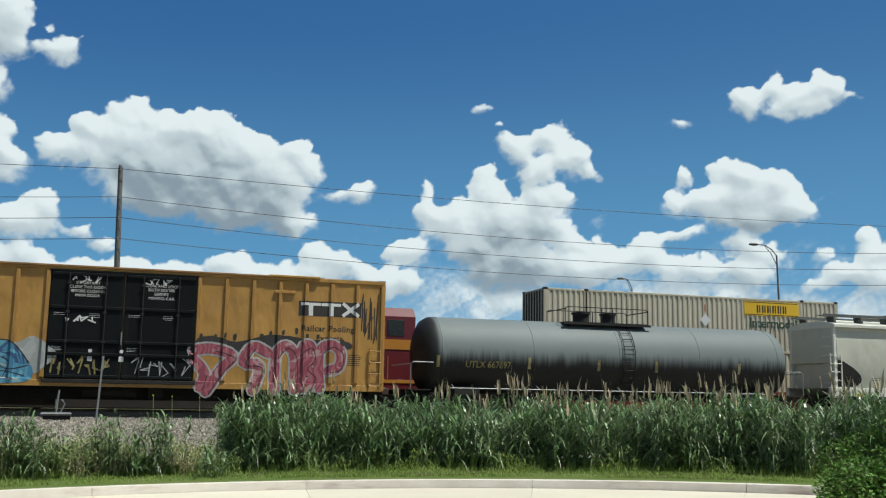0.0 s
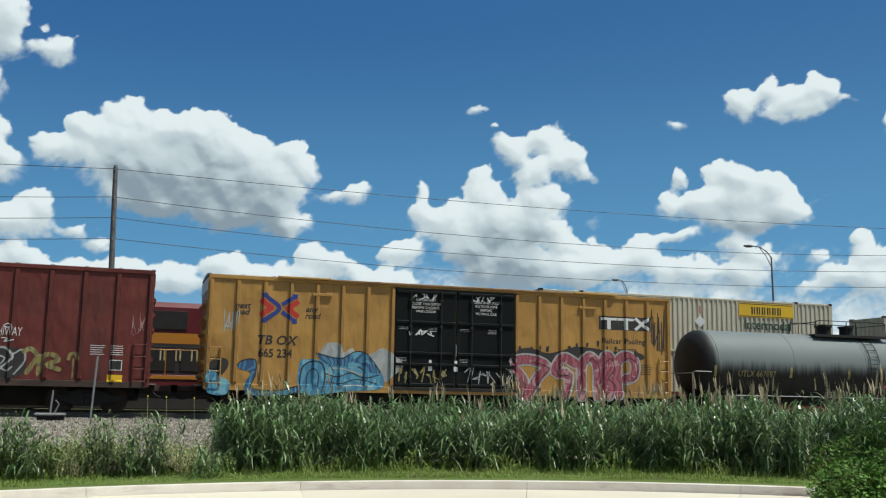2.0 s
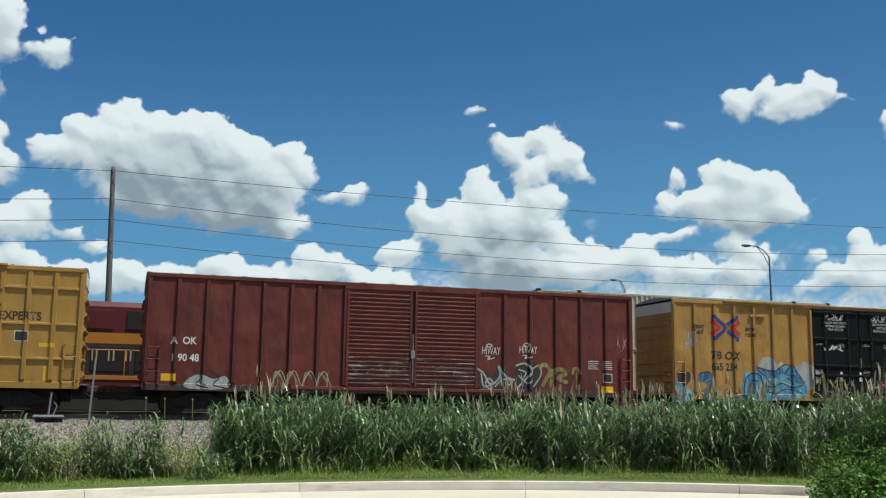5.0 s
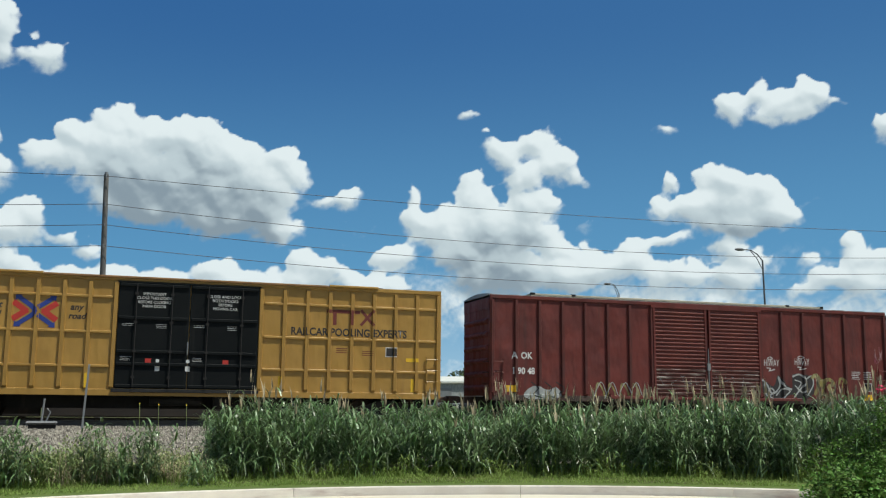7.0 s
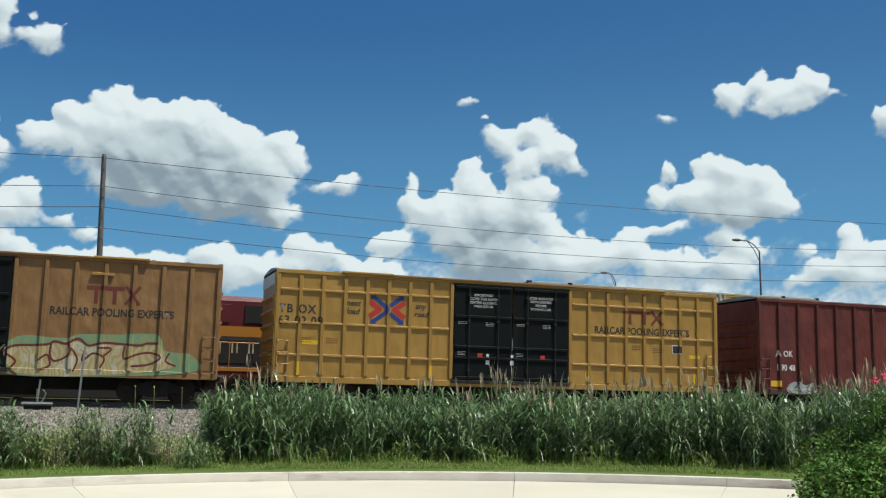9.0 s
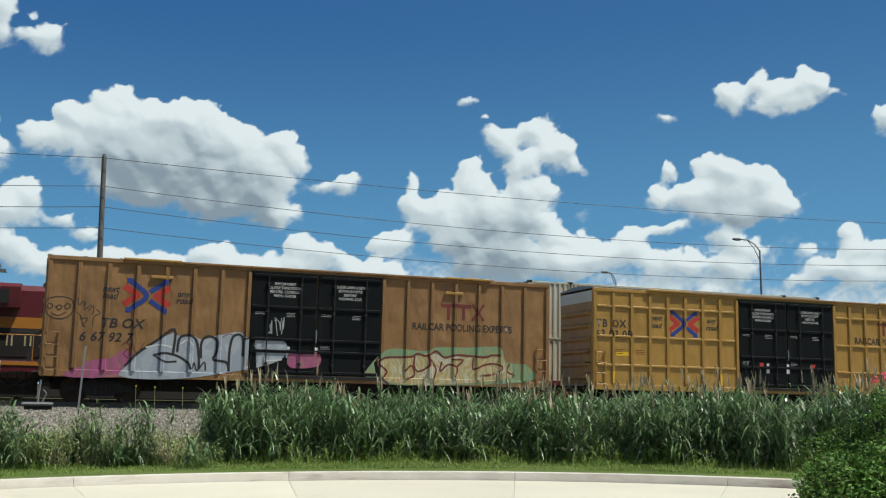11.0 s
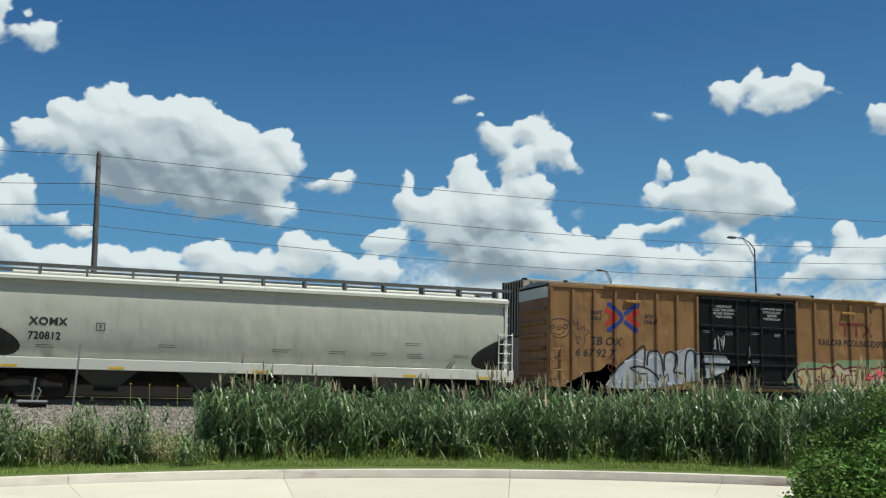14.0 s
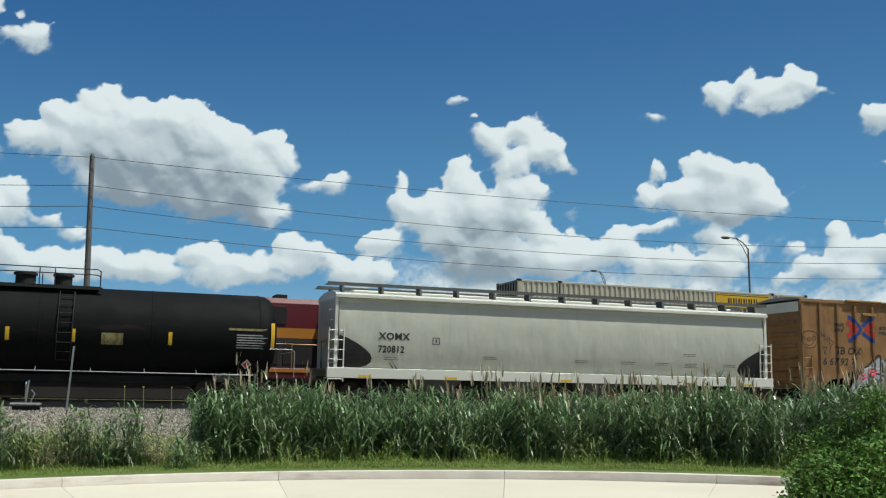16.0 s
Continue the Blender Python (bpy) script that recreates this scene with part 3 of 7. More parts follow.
def truck(car, x, wheels=True):
    """A two-axle bogie: cast side frames, bolster, springs and two wheelsets."""
    tk = part("truck", B(-0.18, 0.18, -1.1, 1.1, 0.42, 0.66, bevel=0.03), "dark", car)
    tk.matrix_basis = Matrix.Translation((x, 0, 0))
    for s in (-1.02, 1.02):
        bm = bmesh.new()
        a = [(-1.15, 0.36), (-1.15, 0.56), (-0.75, 0.60), (-0.35, 0.78), (0.35, 0.78), (0.75, 0.60), (1.15, 0.56), (1.15, 0.36), (0.7, 0.36), (0.3, 0.22), (-0.3, 0.22), (-0.7, 0.36)]
        f = [bm.verts.new((px, s - 0.07, pz)) for px, pz in a]
        b = [bm.verts.new((px, s + 0.07, pz)) for px, pz in a]
        for i in range(len(a)):
            bm.faces.new((f[i], f[(i + 1) % len(a)], b[(i + 1) % len(a)], b[i]))
        bm.faces.new(f)
        bm.faces.new(b[::-1])
        part("side_frame", bm, "dark", tk)
        bm = bmesh.new()
        for q in (-0.16, 0, 0.16):
            tube(bm, [(q, s * 1.02, 0.3), (q, s * 1.02, 0.6)], 0.06, 8)
        part("springs", bm, "rust", tk)
    for q in (-0.88, 0.88):
        bm = bmesh.new()
        tube(bm, [(0, -0.95, 0), (0, 0.95, 0)], 0.08, 10)
        for s in (-1, 1):
            tube(bm, [(0, s * 0.70, 0), (0, s * 0.735, 0)], 0.47, 28)
            tube(bm, [(0, s * 0.735, 0), (0, s * 0.83, 0)], 0.435, 28)
            tube(bm, [(0, s * 0.83, 0), (0, s * 0.86, 0)], 0.13, 12)
            for k in range(5):
                a = 2 * math.pi * k / 5
                tube(bm, [(0.27 * math.cos(a), s * 0.83, 0.27 * math.sin(a)), (0.27 * math.cos(a), s * 0.845, 0.27 * math.sin(a))], 0.05, 8)
        w = part("wheelset", bm, "rust", car)
        w.matrix_basis = Matrix.Translation((x + q, 0, 0.435))
        CARS[-1][2].append((w, x + q))


def coupler(car, x, s):
    bm = box(bmesh.new(), min(x, x + s * 0.95), max(x, x + s * 0.95), -0.1, 0.1, 0.76, 0.98, bevel=0.03)
    box(bm, min(x + s * 0.72, x + s * 1.02), max(x + s * 0.72, x + s * 1.02), -0.2, 0.18, 0.74, 1.02, bevel=0.04)
    part("coupler", bm, "rust", car)
    bm = bmesh.new()
    tube(bm, [(x, -0.35, 0.85), (x + s * 0.3, -0.37, 0.6), (x + s * 0.6, -0.33, 0.5), (x + s * 0.95, -0.28, 0.68)], 0.03, 6)
    part("brake_hose", bm, "dark", car)


def ladder(car, x0, x1, y, zs, material, stile=True):
    bm = bmesh.new()
    for z in zs:
        tube(bm, [(x0, y + 0.05, z), (x0, y - 0.05, z), (x1, y - 0.05, z), (x1, y + 0.05, z)], 0.014, 5)
    if stile:
        for x in (x0, x1):
            box(bm, x - 0.02, x + 0.02, y - 0.03, y + 0.02, zs[0] - 0.1, zs[-1] + 0.1)
    part("ladder", bm, material, car)


def blob(cx, cz, rx, rz, rng, n=18, wob=0.16):
    ph = [rng.uniform(0, 6.28) for _ in range(3)]
    out = []
    for i in range(n):
        a = 2 * math.pi * i / n
        k = 1 + wob * (math.sin(2 * a + ph[0]) + 0.6 * math.sin(3 * a + ph[1]) + 0.4 * math.sin(5 * a + ph[2]))
        c, s = math.cos(a), math.sin(a)
        out.append((cx + rx * k * math.copysign(abs(c) ** 0.7, c), cz + rz * k * math.copysign(abs(s) ** 0.7, s)))
    return out


def smooth_path(pts, n=4, closed=False):
    """A rounded line through the given points."""
    p = [pts[-1]] + pts + pts[:2] if closed else [pts[0]] + pts + [pts[-1]]
    out = []
    for a, b, c, d in zip(p, p[1:], p[2:], p[3:]):
        for k in range(n):
            t = k / n
            out.append(tuple(0.5 * (2 * b[i] + (c[i] - a[i]) * t + (2 * a[i] - 5 * b[i] + 4 * c[i] - d[i]) * t * t + (3 * b[i] - a[i] - 3 * c[i] + d[i]) * t ** 3) for i in (0, 1)))
    return out if closed else out + [pts[-1]]


def shape(car, pts, material, y, label="sprayed patch of colour"):
    """A sprayed area with a rounded outline and a slightly uneven edge."""
    rng = random.Random(len(car.children))
    bm = bmesh.new()
    side_poly(bm, [(x + rng.uniform(-0.012, 0.012), z + rng.uniform(-0.012, 0.012)) for x, z in smooth_path(pts, 4, True)], y)
    return part("graffiti", bm, material, car, label)


def brush(car, pts, w, material, y, label="sprayed line"):
    """A sprayed line of width w with round ends and joints."""
    bm = bmesh.new()
    line = smooth_path(pts, 4)
    left, right = [], []
    for k, (x, z) in enumerate(line):
        (xa, za), (xb, zb) = line[max(k - 1, 0)], line[min(k + 1, len(line) - 1)]
        d = math.hypot(xb - xa, zb - za) or 1e-6
        nx, nz = -(zb - za) / d * w / 2, (xb - xa) / d * w / 2
        left.append(bm.verts.new((x + nx, y - 0.0001 * k, z + nz)))
        right.append(bm.verts.new((x - nx, y - 0.0001 * k, z - nz)))
    for k in range(len(line) - 1):
        bm.faces.new((left[k], right[k], right[k + 1], left[k + 1]))
    for k in (0, -1):
        x, z = line[k]
        side_poly(bm, [(x + w * 0.5 * math.cos(a * 0.785), z + w * 0.5 * math.sin(a * 0.785)) for a in range(8)], y - 0.0001 * len(line) - 0.0003)
    return part("graffiti", bm, material, car, label)


def spot(car, x, z, r, material, y):
    rng = random.Random(int(x * 100))
    bm = bmesh.new()
    side_poly(bm, blob(x, z, r * 0.6, r, rng, 12, 0.12), y)
    part("graffiti", bm, material, car, "sprayed black spot")


GLYPHS = {"T": [[(0, 0.9), (0.45, 0.95), (1, 0.8), (0.72, 0.5), (0.35, 0.0)], [(0.0, 0.7), (0.3, 0.4), (0.2, 0.1)]],
          "S": [[(0.9, 0.85), (0.4, 0.98), (0.1, 0.62), (0.65, 0.55), (0.45, 0.0)]],
          "N": [[(0.1, 0.0), (0.1, 0.75), (0.5, 1.0), (0.88, 0.75), (0.9, 0.0)]],
          "B": [[(0.1, 0.0), (0.15, 0.9), (0.7, 1.0), (0.9, 0.72), (0.4, 0.5), (0.95, 0.3), (0.6, 0.0)]],
          "O": [[(0.1, 0.0), (0.05, 0.8), (0.5, 1.0), (0.95, 0.85), (0.9, 0.5), (0.45, 0.4)]]}


def bubble(car, x0, x1, z0, z1, glyph, fill, edge, y, w=0.36):
    """One swollen sprayed letter shape: a pale rim, the fill and a few darker strokes."""
    for pts in GLYPHS[glyph]:
        line = [(x0 + (x1 - x0) * a, z0 + (z1 - z0) * b) for a, b in pts]
        brush(car, line, w + 0.13, edge, y, "sprayed pale rim of a letter")
        brush(car, line, w, fill, y - 0.006, "sprayed swollen letter")
        brush(car, [(a + 0.1, b - 0.08) for a, b in line[1:]], 0.03, "ink", y - 0.012)


def scrawl(car, x, z, w, h, material, y, seed, n=5, thick=0.03):
    """A quick sprayed tag: loops and zigzags that spell nothing."""
    rng = random.Random(seed)
    bm = bmesh.new()
    for k in range(n):
        cx = x + w * (k + 0.5) / n
        path = [(cx + rng.uniform(-0.6, 0.6) * w / n, z + h * rng.random()) for _ in range(5)]
        stroke(bm, path, thick, y - 0.0005 * k)
    part("graffiti", bm, material, car, "sprayed scrawl")["kind"] = "stuff"


def arrows(car, x, z, w, h, y):
    """The crossed blue and red chevron emblem."""
    q = 0.15 * h
    for pts, wd, paint, dy in (([(0.0, 0.76), (0.28, 0.5), (0.0, 0.24)], 0.19 * h, "red", 0.0), ([(1.0, 0.76), (0.72, 0.5), (1.0, 0.24)], 0.19 * h, "red", 0.0),
                               ([(0.08, 0.97), (0.40, 0.67), (0.47, 0.58), (0.49, 0.5), (0.47, 0.42), (0.40, 0.33), (0.08, 0.03)], q, "blue", 0.0015),
                               ([(0.60, 0.66), (0.92, 0.95)], q, "blue", 0.0015), ([(0.60, 0.34), (0.92, 0.05)], q, "blue", 0.0015)):
        bm = bmesh.new()
        stroke(bm, [(x + a * w, z + b * h) for a, b in pts], wd, y - dy)
        part("emblem", bm, paint, car, paint + " chevron of the emblem")
    for dx, dz, s, v in ((0.05, 1, -1, 1), (0.96, 1, 1, 1), (0.05, 0, -1, -1), (0.96, 0, 1, -1)):
        px, pz = x + dx * w, z + dz * h
        bm = bmesh.new()
        side_poly(bm, [(px + s * 0.06, pz + v * 0.05), (px - s * 0.18, pz + v * 0.04), (px + s * 0.04, pz - v * 0.15)], y - 0.004)
        part("emblem", bm, "blue", car, "blue arrowhead of the emblem")


def boxcar(label, xl, xr, paint, door, style, end_top, group="cars of the freight train"):
    """A high-cube boxcar. door: left and right from the car's middle. style: posts, waffle or oxide."""
    L, c = xr - xl, (xl + xr) / 2
    car = rolling("boxcar", label, "boxcar", c)
    h = L / 2
    d0, d1 = door
    y0 = -1.5
    # body shell between sills, with rounded roof
    part("body", B(-h, h, y0, 1.5, 1.05, 4.88), paint, car)
    part("side_sill", B(-h + 0.02, h - 0.02, y0 - 0.035, y0 + 0.05, 0.86, 1.08, bevel=0.01), "sill_grime" if style == "oxide" else paint, car)
    part("side_sill", B(-h + 0.02, h - 0.02, 1.45, 1.54, 0.86, 1.08), paint, car)
    part("top_chord", B(-h, h, y0 - 0.05, y0 + 0.06, 4.84, 4.98, bevel=0.012), paint, car)
    part("top_chord", B(-h, h, 1.44, 1.55, 4.84, 4.98), paint, car)
    part("centre_sill", B(-h + 0.3, h - 0.3, -0.3, 0.3, 0.42, 1.03), "dark", car)
    part("floor_beams", B(-h + 0.1, h - 0.1, -1.42, 1.42, 0.93, 1.045), "dark", car)
    roof = bmesh.new()
    prism(roof, [(-1.54, 4.96), (-1.54, 4.985), (-0.7, 5.06), (0, 5.09), (0.7, 5.06), (1.54, 4.985), (1.54, 4.96)], -h - 0.02, h + 0.02)
    part("roof", roof, "steel", car, "galvanised roof with cross ribs")
    n = int(L / 1.12)
    rib = None
    for i in range(n + 1):
        x = -h + 0.05 + (L - 0.1) * i / n
        if rib is None:
            rib = part("roof_rib", prism(bmesh.new(), [(-1.52, 4.985), (-1.52, 5.01), (-0.7, 5.095), (0, 5.125), (0.7, 5.095), (1.52, 5.01), (1.52, 4.985)], -0.05, 0.05), "steel", car)
            rib.matrix_basis = Matrix.Translation((x, 0, 0))
        else:
            share(rib, "roof_rib", Matrix.Translation((x, 0, 0)), car)
    # side posts
    gap = 0.94 if style == "posts" else 0.86 if style == "waffle" else 1.02
    POSTS[car.name] = (xs, depth_of, door) = ([], [], door)
    post = None
    depth = 0.085 if style != "waffle" else 0.07

    depth_of.append(depth)

    def hat():
        bm = bmesh.new()
        w0, w1 = (0.09, 0.05) if style != "waffle" else (0.085, 0.06)
        z0, z1 = 1.09, 4.80
        a = [bm.verts.new(q) for q in ((-w0, y0, z0), (-w1, y0 - depth, z0 + 0.08), (w1, y0 - depth, z0 + 0.08), (w0, y0, z0), (-w0, y0, z1), (-w1, y0 - depth, z1 - 0.02), (w1, y0 - depth, z1 - 0.02), (w0, y0, z1))]
        for q in ((0, 1, 5, 4), (1, 2, 6, 5), (2, 3, 7, 6), (0, 3, 2, 1), (4, 5, 6, 7)):
            bm.faces.new([a[i] for i in q])
        return bm

    spans = ((-h + 0.10, d0 - 0.06), (d1 + 0.06, h - 0.10))
    for a, b in spans:
        k = round((b - a) / gap)
        for i in range(k + 1):
            x = a + (b - a) * i / k
            xs.append(x)
            if post is None:
                post = part("side_post", hat(), paint, car)
                post.matrix_basis = Matrix.Translation((x, 0, 0))
            else:
                share(post, "side_post", Matrix.Translation((x, 0, 0)), car)
        if style == "waffle":
            for z in (1.86, 3.03, 4.25):
                part("side_rail", B(a + 0.1, b - 0.1, y0 - 0.06, y0 + 0.01, z - 0.045, z + 0.045, bevel=0.015), paint, car)
    for s in (-1, 1):
        part("corner_post", B(s * h - 0.1 if s > 0 else -h - 0.012, h + 0.012 if s > 0 else -h + 0.1, y0 - 0.045, y0 + 0.1, 0.9, 4.86, bevel=0.012), paint, car)
        # ribbed end
        for i in range(6):
            z = 1.35 + i * 0.52
            bm = bmesh.new()
            x = s * h
            prof = [(-1.3, z - 0.12), (-1.3, z + 0.12), (1.3, z + 0.12), (1.3, z - 0.12)]
            q = [bm.verts.new((x, a, b)) for a, b in prof] + [bm.verts.new((x + s * 0.1, a * 0.97, z + (0.03 if b > z else -0.03))) for a, b in prof]
            for f in ((4, 5, 6, 7), (0, 1, 5, 4), (1, 2, 6, 5), (2, 3, 7, 6), (3, 0, 4, 7)):
                bm.faces.new([q[j] for j in f])
            part("end_rib", bm, paint, car)
        part("end_panel", B(min(s * h, s * h + s * 0.03), max(s * h, s * h + s * 0.03), -1.46, 1.46, 4.42, 4.86), end_top, car)
        ladder(car, *( (-h + 0.14, -h + 0.55) if s < 0 else (h - 0.55, h - 0.14)), y0 - 0.06, [1.1 + 0.42 * i for i in range(4)], paint)
        for i in range(4):
            z = 1.1 + 0.42 * i
            part("grab_iron", tube(bmesh.new(), [(s * h, -1.38, z), (s * (h + 0.09), -1.38, z), (s * (h + 0.09), -0.95, z), (s * h, -0.95, z)], 0.014, 5), "dark", car)
        part("end_platform", B(min(s * h, s * (h + 0.28)), max(s * h, s * (h + 0.28)), -0.75, 0.75, 1.0, 1.04), "steel", car)
        part("draft_gear", B(min(s * (h - 0.4), s * (h + 0.12)), max(s * (h - 0.4), s * (h + 0.12)), -0.3, 0.3, 0.66, 1.02), "dark", car)
        coupler(car, s * (h + 0.05), s)
        truck(car, s * (h - 2.0))
    bm = bmesh.new()
    tube(bm, [(-1.2, -0.8, 0.72), (0.6, -0.8, 0.72)], 0.2, 12)
    box(bm, 1.0, 1.5, -0.95, -0.55, 0.5, 0.92)
    part("brake_gear", bm, "dark", car)
    return car, h


def plug_doors(car, d0, d1, seed, y0=-1.5):
    rng = random.Random(seed)
    mid = (d0 + d1) / 2
    z0, z1 = 1.12, 4.80
    part("door_track", B(d0 - 0.02, d1 + 0.02, y0 - 0.09, y0 + 0.02, 4.78, 4.83), "black", car)
    part("door_track", B(d0 - 0.05, d1 + 0.05, y0 - 0.10, y0 + 0.02, 0.98, 1.10, bevel=0.01), "dark", car)
    for a, b in ((d0 + 0.03, mid - 0.015), (mid + 0.015, d1 - 0.03)):
        door = part("plug_door", B(a, b, y0 - 0.055, y0 - 0.002, z0, z1, bevel=0.012), "black", car, "black plug door with lock rods")
        for z in (z0 + 0.08, 1.95, 2.38, 3.55, z1 - 0.10):
            part("door_beam", B(a + 0.04, b - 0.04, y0 - 0.105, y0 - 0.05, z - 0.055, z + 0.055, bevel=0.015), "black", door)
        for f in (0.25, 0.75):
            x = a + (b - a) * f
            bm = bmesh.new()
            tube(bm, [(x, y0 - 0.13, z0 + 0.05), (x, y0 - 0.13, z1 - 0.05)], 0.022, 6)
            for z in (1.5, 2.4, 3.4, 4.4):
                box(bm, x - 0.06, x + 0.06, y0 - 0.15, y0 - 0.05, z - 0.04, z + 0.04)
            part("lock_rod", bm, "dark", door)
        lines = ("IMPORTANT", "CLOSE THIS DOOR", "BEFORE CLOSING", "MAIN DOOR") if a < mid - 0.5 else ("CLOSE AND LOCK", "BOTH DOORS", "BEFORE", "MOVING CAR")
        for k, line in enumerate(lines):
            words(line, (a + b) / 2, 4.36 - 0.145 * k, 0.14, y0 - 0.058, "white", door, middle=True, heavy=0.0)["kind"] = "stuff"
        bm = bmesh.new()
        bars(bm, a + 0.15, 3.35, 2, 0.45, 0.06, 0.010, y0 - 0.058, rng)
        bars(bm, a + 1.3, 3.35, 3, 0.4, 0.06, 0.010, y0 - 0.058, rng)
        bars(bm, a + 0.15, 2.2, 3, 0.4, 0.055, 0.010, y0 - 0.058, rng)
        part("stencil", bm, "white", door)["kind"] = "stuff"
        bm = bmesh.new()
        side_poly(bm, [(mid + (a - mid) * 0.42 + 0.0 + q[0], 1.85 + q[1]) for q in ((-0.08, -0.12), (0.08, -0.12), (0.08, 0.06), (-0.08, 0.06))], y0 - 0.058)
        part("label_plate", bm, "white", door)
        bm = bmesh.new()
        side_poly(bm, blob(mid + (a - mid) * 0.42, 2.08, 0.06, 0.06, rng, 14, 0.0), y0 - 0.058)
        part("label_disc", bm, "white", door)
    bm = bmesh.new()
    tube(bm, [(mid - 0.03, y0 - 0.14, 2.3), (mid - 0.03, y0 - 0.16, 2.45), (mid - 0.03, y0 - 0.14, 2.75)], 0.025, 6)
    part("door_handle", bm, "steel", car, "worn steel handle")


def ribbed_doors(car, d0, d1, y0=-1.5):
    mid = (d0 + d1) / 2
    part("door_track", B(d0 - 0.1, d1 + 0.1, y0 - 0.1, y0 + 0.02, 4.74, 4.86), "oxide", car)
    part("door_track", B(d0 - 2.0, d1 + 2.0, y0 - 0.10, y0 + 0.02, 0.98, 1.10, bevel=0.01), "oxide_light", car)
    for a, b in ((d0, mid - 0.06), (mid + 0.06, d1)):
        door = part("sliding_door", B(a, b, y0 - 0.05, y0 - 0.002, 1.12, 4.74, bevel=0.01), "oxide_light", car, "ribbed oxide-red sliding door")
        for i in range(22):
            z = 1.24 + i * 0.158
            bm = prism(bmesh.new(), [(y0 - 0.05, z - 0.05), (y0 - 0.095, z - 0.015), (y0 - 0.095, z + 0.02), (y0 - 0.05, z + 0.05)], a + 0.08, b - 0.08)
            part("door_rib", bm, "oxide_worn" if i < 7 else "oxide_light", door)
        for x in (a + 0.04, b - 0.04):
            part("door_stile", B(x - 0.045, x + 0.045, y0 - 0.11, y0 - 0.04, 1.13, 4.73), "oxide", door)
    bm = bmesh.new()
    tube(bm, [(mid - 0.02, y0 - 0.13, 1.3), (mid - 0.02, y0 - 0.13, 3.1)], 0.025, 6)
    box(bm, mid - 0.09, mid + 0.05, y0 - 0.16, y0 - 0.05, 2.2, 2.5)
    part("lock_bar", bm, "steel", car)


def plain_logo(car, x, z, w, h, y, material):
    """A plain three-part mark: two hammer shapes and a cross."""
    bm = bmesh.new()
    for k in (0, 1):
        a = x + k * w * 0.36
        stroke(bm, [(a, z + h * 0.88), (a + w * 0.32, z + h * 0.88)], h * 0.24, y)
        stroke(bm, [(a + w * 0.16, z + h * 0.8), (a + w * 0.16, z)], w * 0.075, y - 0.001)
    stroke(bm, [(x + w * 0.74, z + h), (x + w, z)], w * 0.06, y - 0.002)
    stroke(bm, [(x + w * 0.74, z), (x + w, z + h)], w * 0.06, y - 0.003)
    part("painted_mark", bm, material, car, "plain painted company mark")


# yellow boxcar with graffiti
car, h = boxcar("weathered yellow boxcar with black plug doors and graffiti", -9.64, 9.06, "yellow", (-2.45, 2.47), "posts", "hopper_white")
plug_doors(car, -2.45, 2.47, 3)
# red-oxide boxcar
car2, h2 = boxcar("oxide-red boxcar with ribbed sliding doors and graffiti", -30.57, -11.50, "oxide", (-2.35, 2.8), "oxide", "oxide")
ribbed_doors(car2, -2.35, 2.8)
# clean yellow waffle-sided boxcar
car3, h3 = boxcar("clean yellow boxcar with gridded side ribs and black doors", -51.32, -32.6, "yellow_new", (-2.47, 2.45), "waffle", "hopper_white")
plug_doors(car3, -2.47, 2.45, 5)
# faded yellow boxcar with graffiti
car4, h4 = boxcar("faded yellow boxcar with black doors and graffiti", -72.0, -53.25, "yellow_faded", (-2.45, 2.47), "posts", "hopper_white")
plug_doors(car4, -2.45, 2.47, 7)


# ---- lettering and graffiti on the boxcars ----
def plate(car, x, z, w, hh, material, y, name="label_plate"):
    bm = bmesh.new()
    side_poly(bm, [(x, z), (x + w, z), (x + w, z + hh), (x, z + hh)], y)
    return part(name, bm, material, car)


def data_block(car, x, z, n, w, material, y, seed):
    bm = bmesh.new()
    bars(bm, x, z, n, w, 0.075, 0.022, y, random.Random(seed))
    part("stencil", bm, material, car)["kind"] = "stuff"


def eave_box(car, x, y0=-1.5):
    """The bright roof-edge strip and bracket beside the doors."""
    part("door_stop", B(x, x + 0.75, y0 - 0.09, y0, 4.36, 4.46, bevel=0.01), "yellow", car)


T = -1.5 - 0.004
G = T - 0.002
# first yellow boxcar
arrows(car, -7.44, 3.36, 1.31, 0.98, G)
words("next", -8.39, 3.80, 0.30, G, "ink", car, slant=0.25)
words("load", -8.39, 3.57, 0.30, G, "ink", car, slant=0.25)
words("any", -5.82, 3.76, 0.30, G, "ink", car, slant=0.25)
words("road", -5.85, 3.52, 0.30, G, "ink", car, slant=0.25)
words("TB OX", -7.58, 2.53, 0.46, G, "ink", car, wide=1.05, slant=0.2)
words("665 234", -7.5, 2.07, 0.42, G, "ink", car, wide=0.9)
plate(car, 6.1, 3.58, 2.35, 0.55, "ink", T, "mark_panel")
plain_logo(car, 6.22, 3.64, 2.1, 0.43, G, "white")
words("Railcar Pooling", 6.22, 3.03, 0.30, G, "ink", car, wide=0.98, space=1.1)
words("Experts", 6.78, 2.68, 0.30, G, "ink", car, wide=0.98, space=1.1)
scrawl(car, 8.45, 2.6, 0.65, 2.0, "ink", G, 14, 7, 0.035)
scrawl(car, -8.9, 2.9, 0.7, 0.8, "graf_pale", G, 15, 4, 0.035)
scrawl(car, -1.7, 4.4, 0.9, 0.3, "white", G - 0.004, 16, 4, 0.03)
scrawl(car, 0.7, 4.4, 0.9, 0.25, "white", G - 0.004, 17, 4, 0.03)
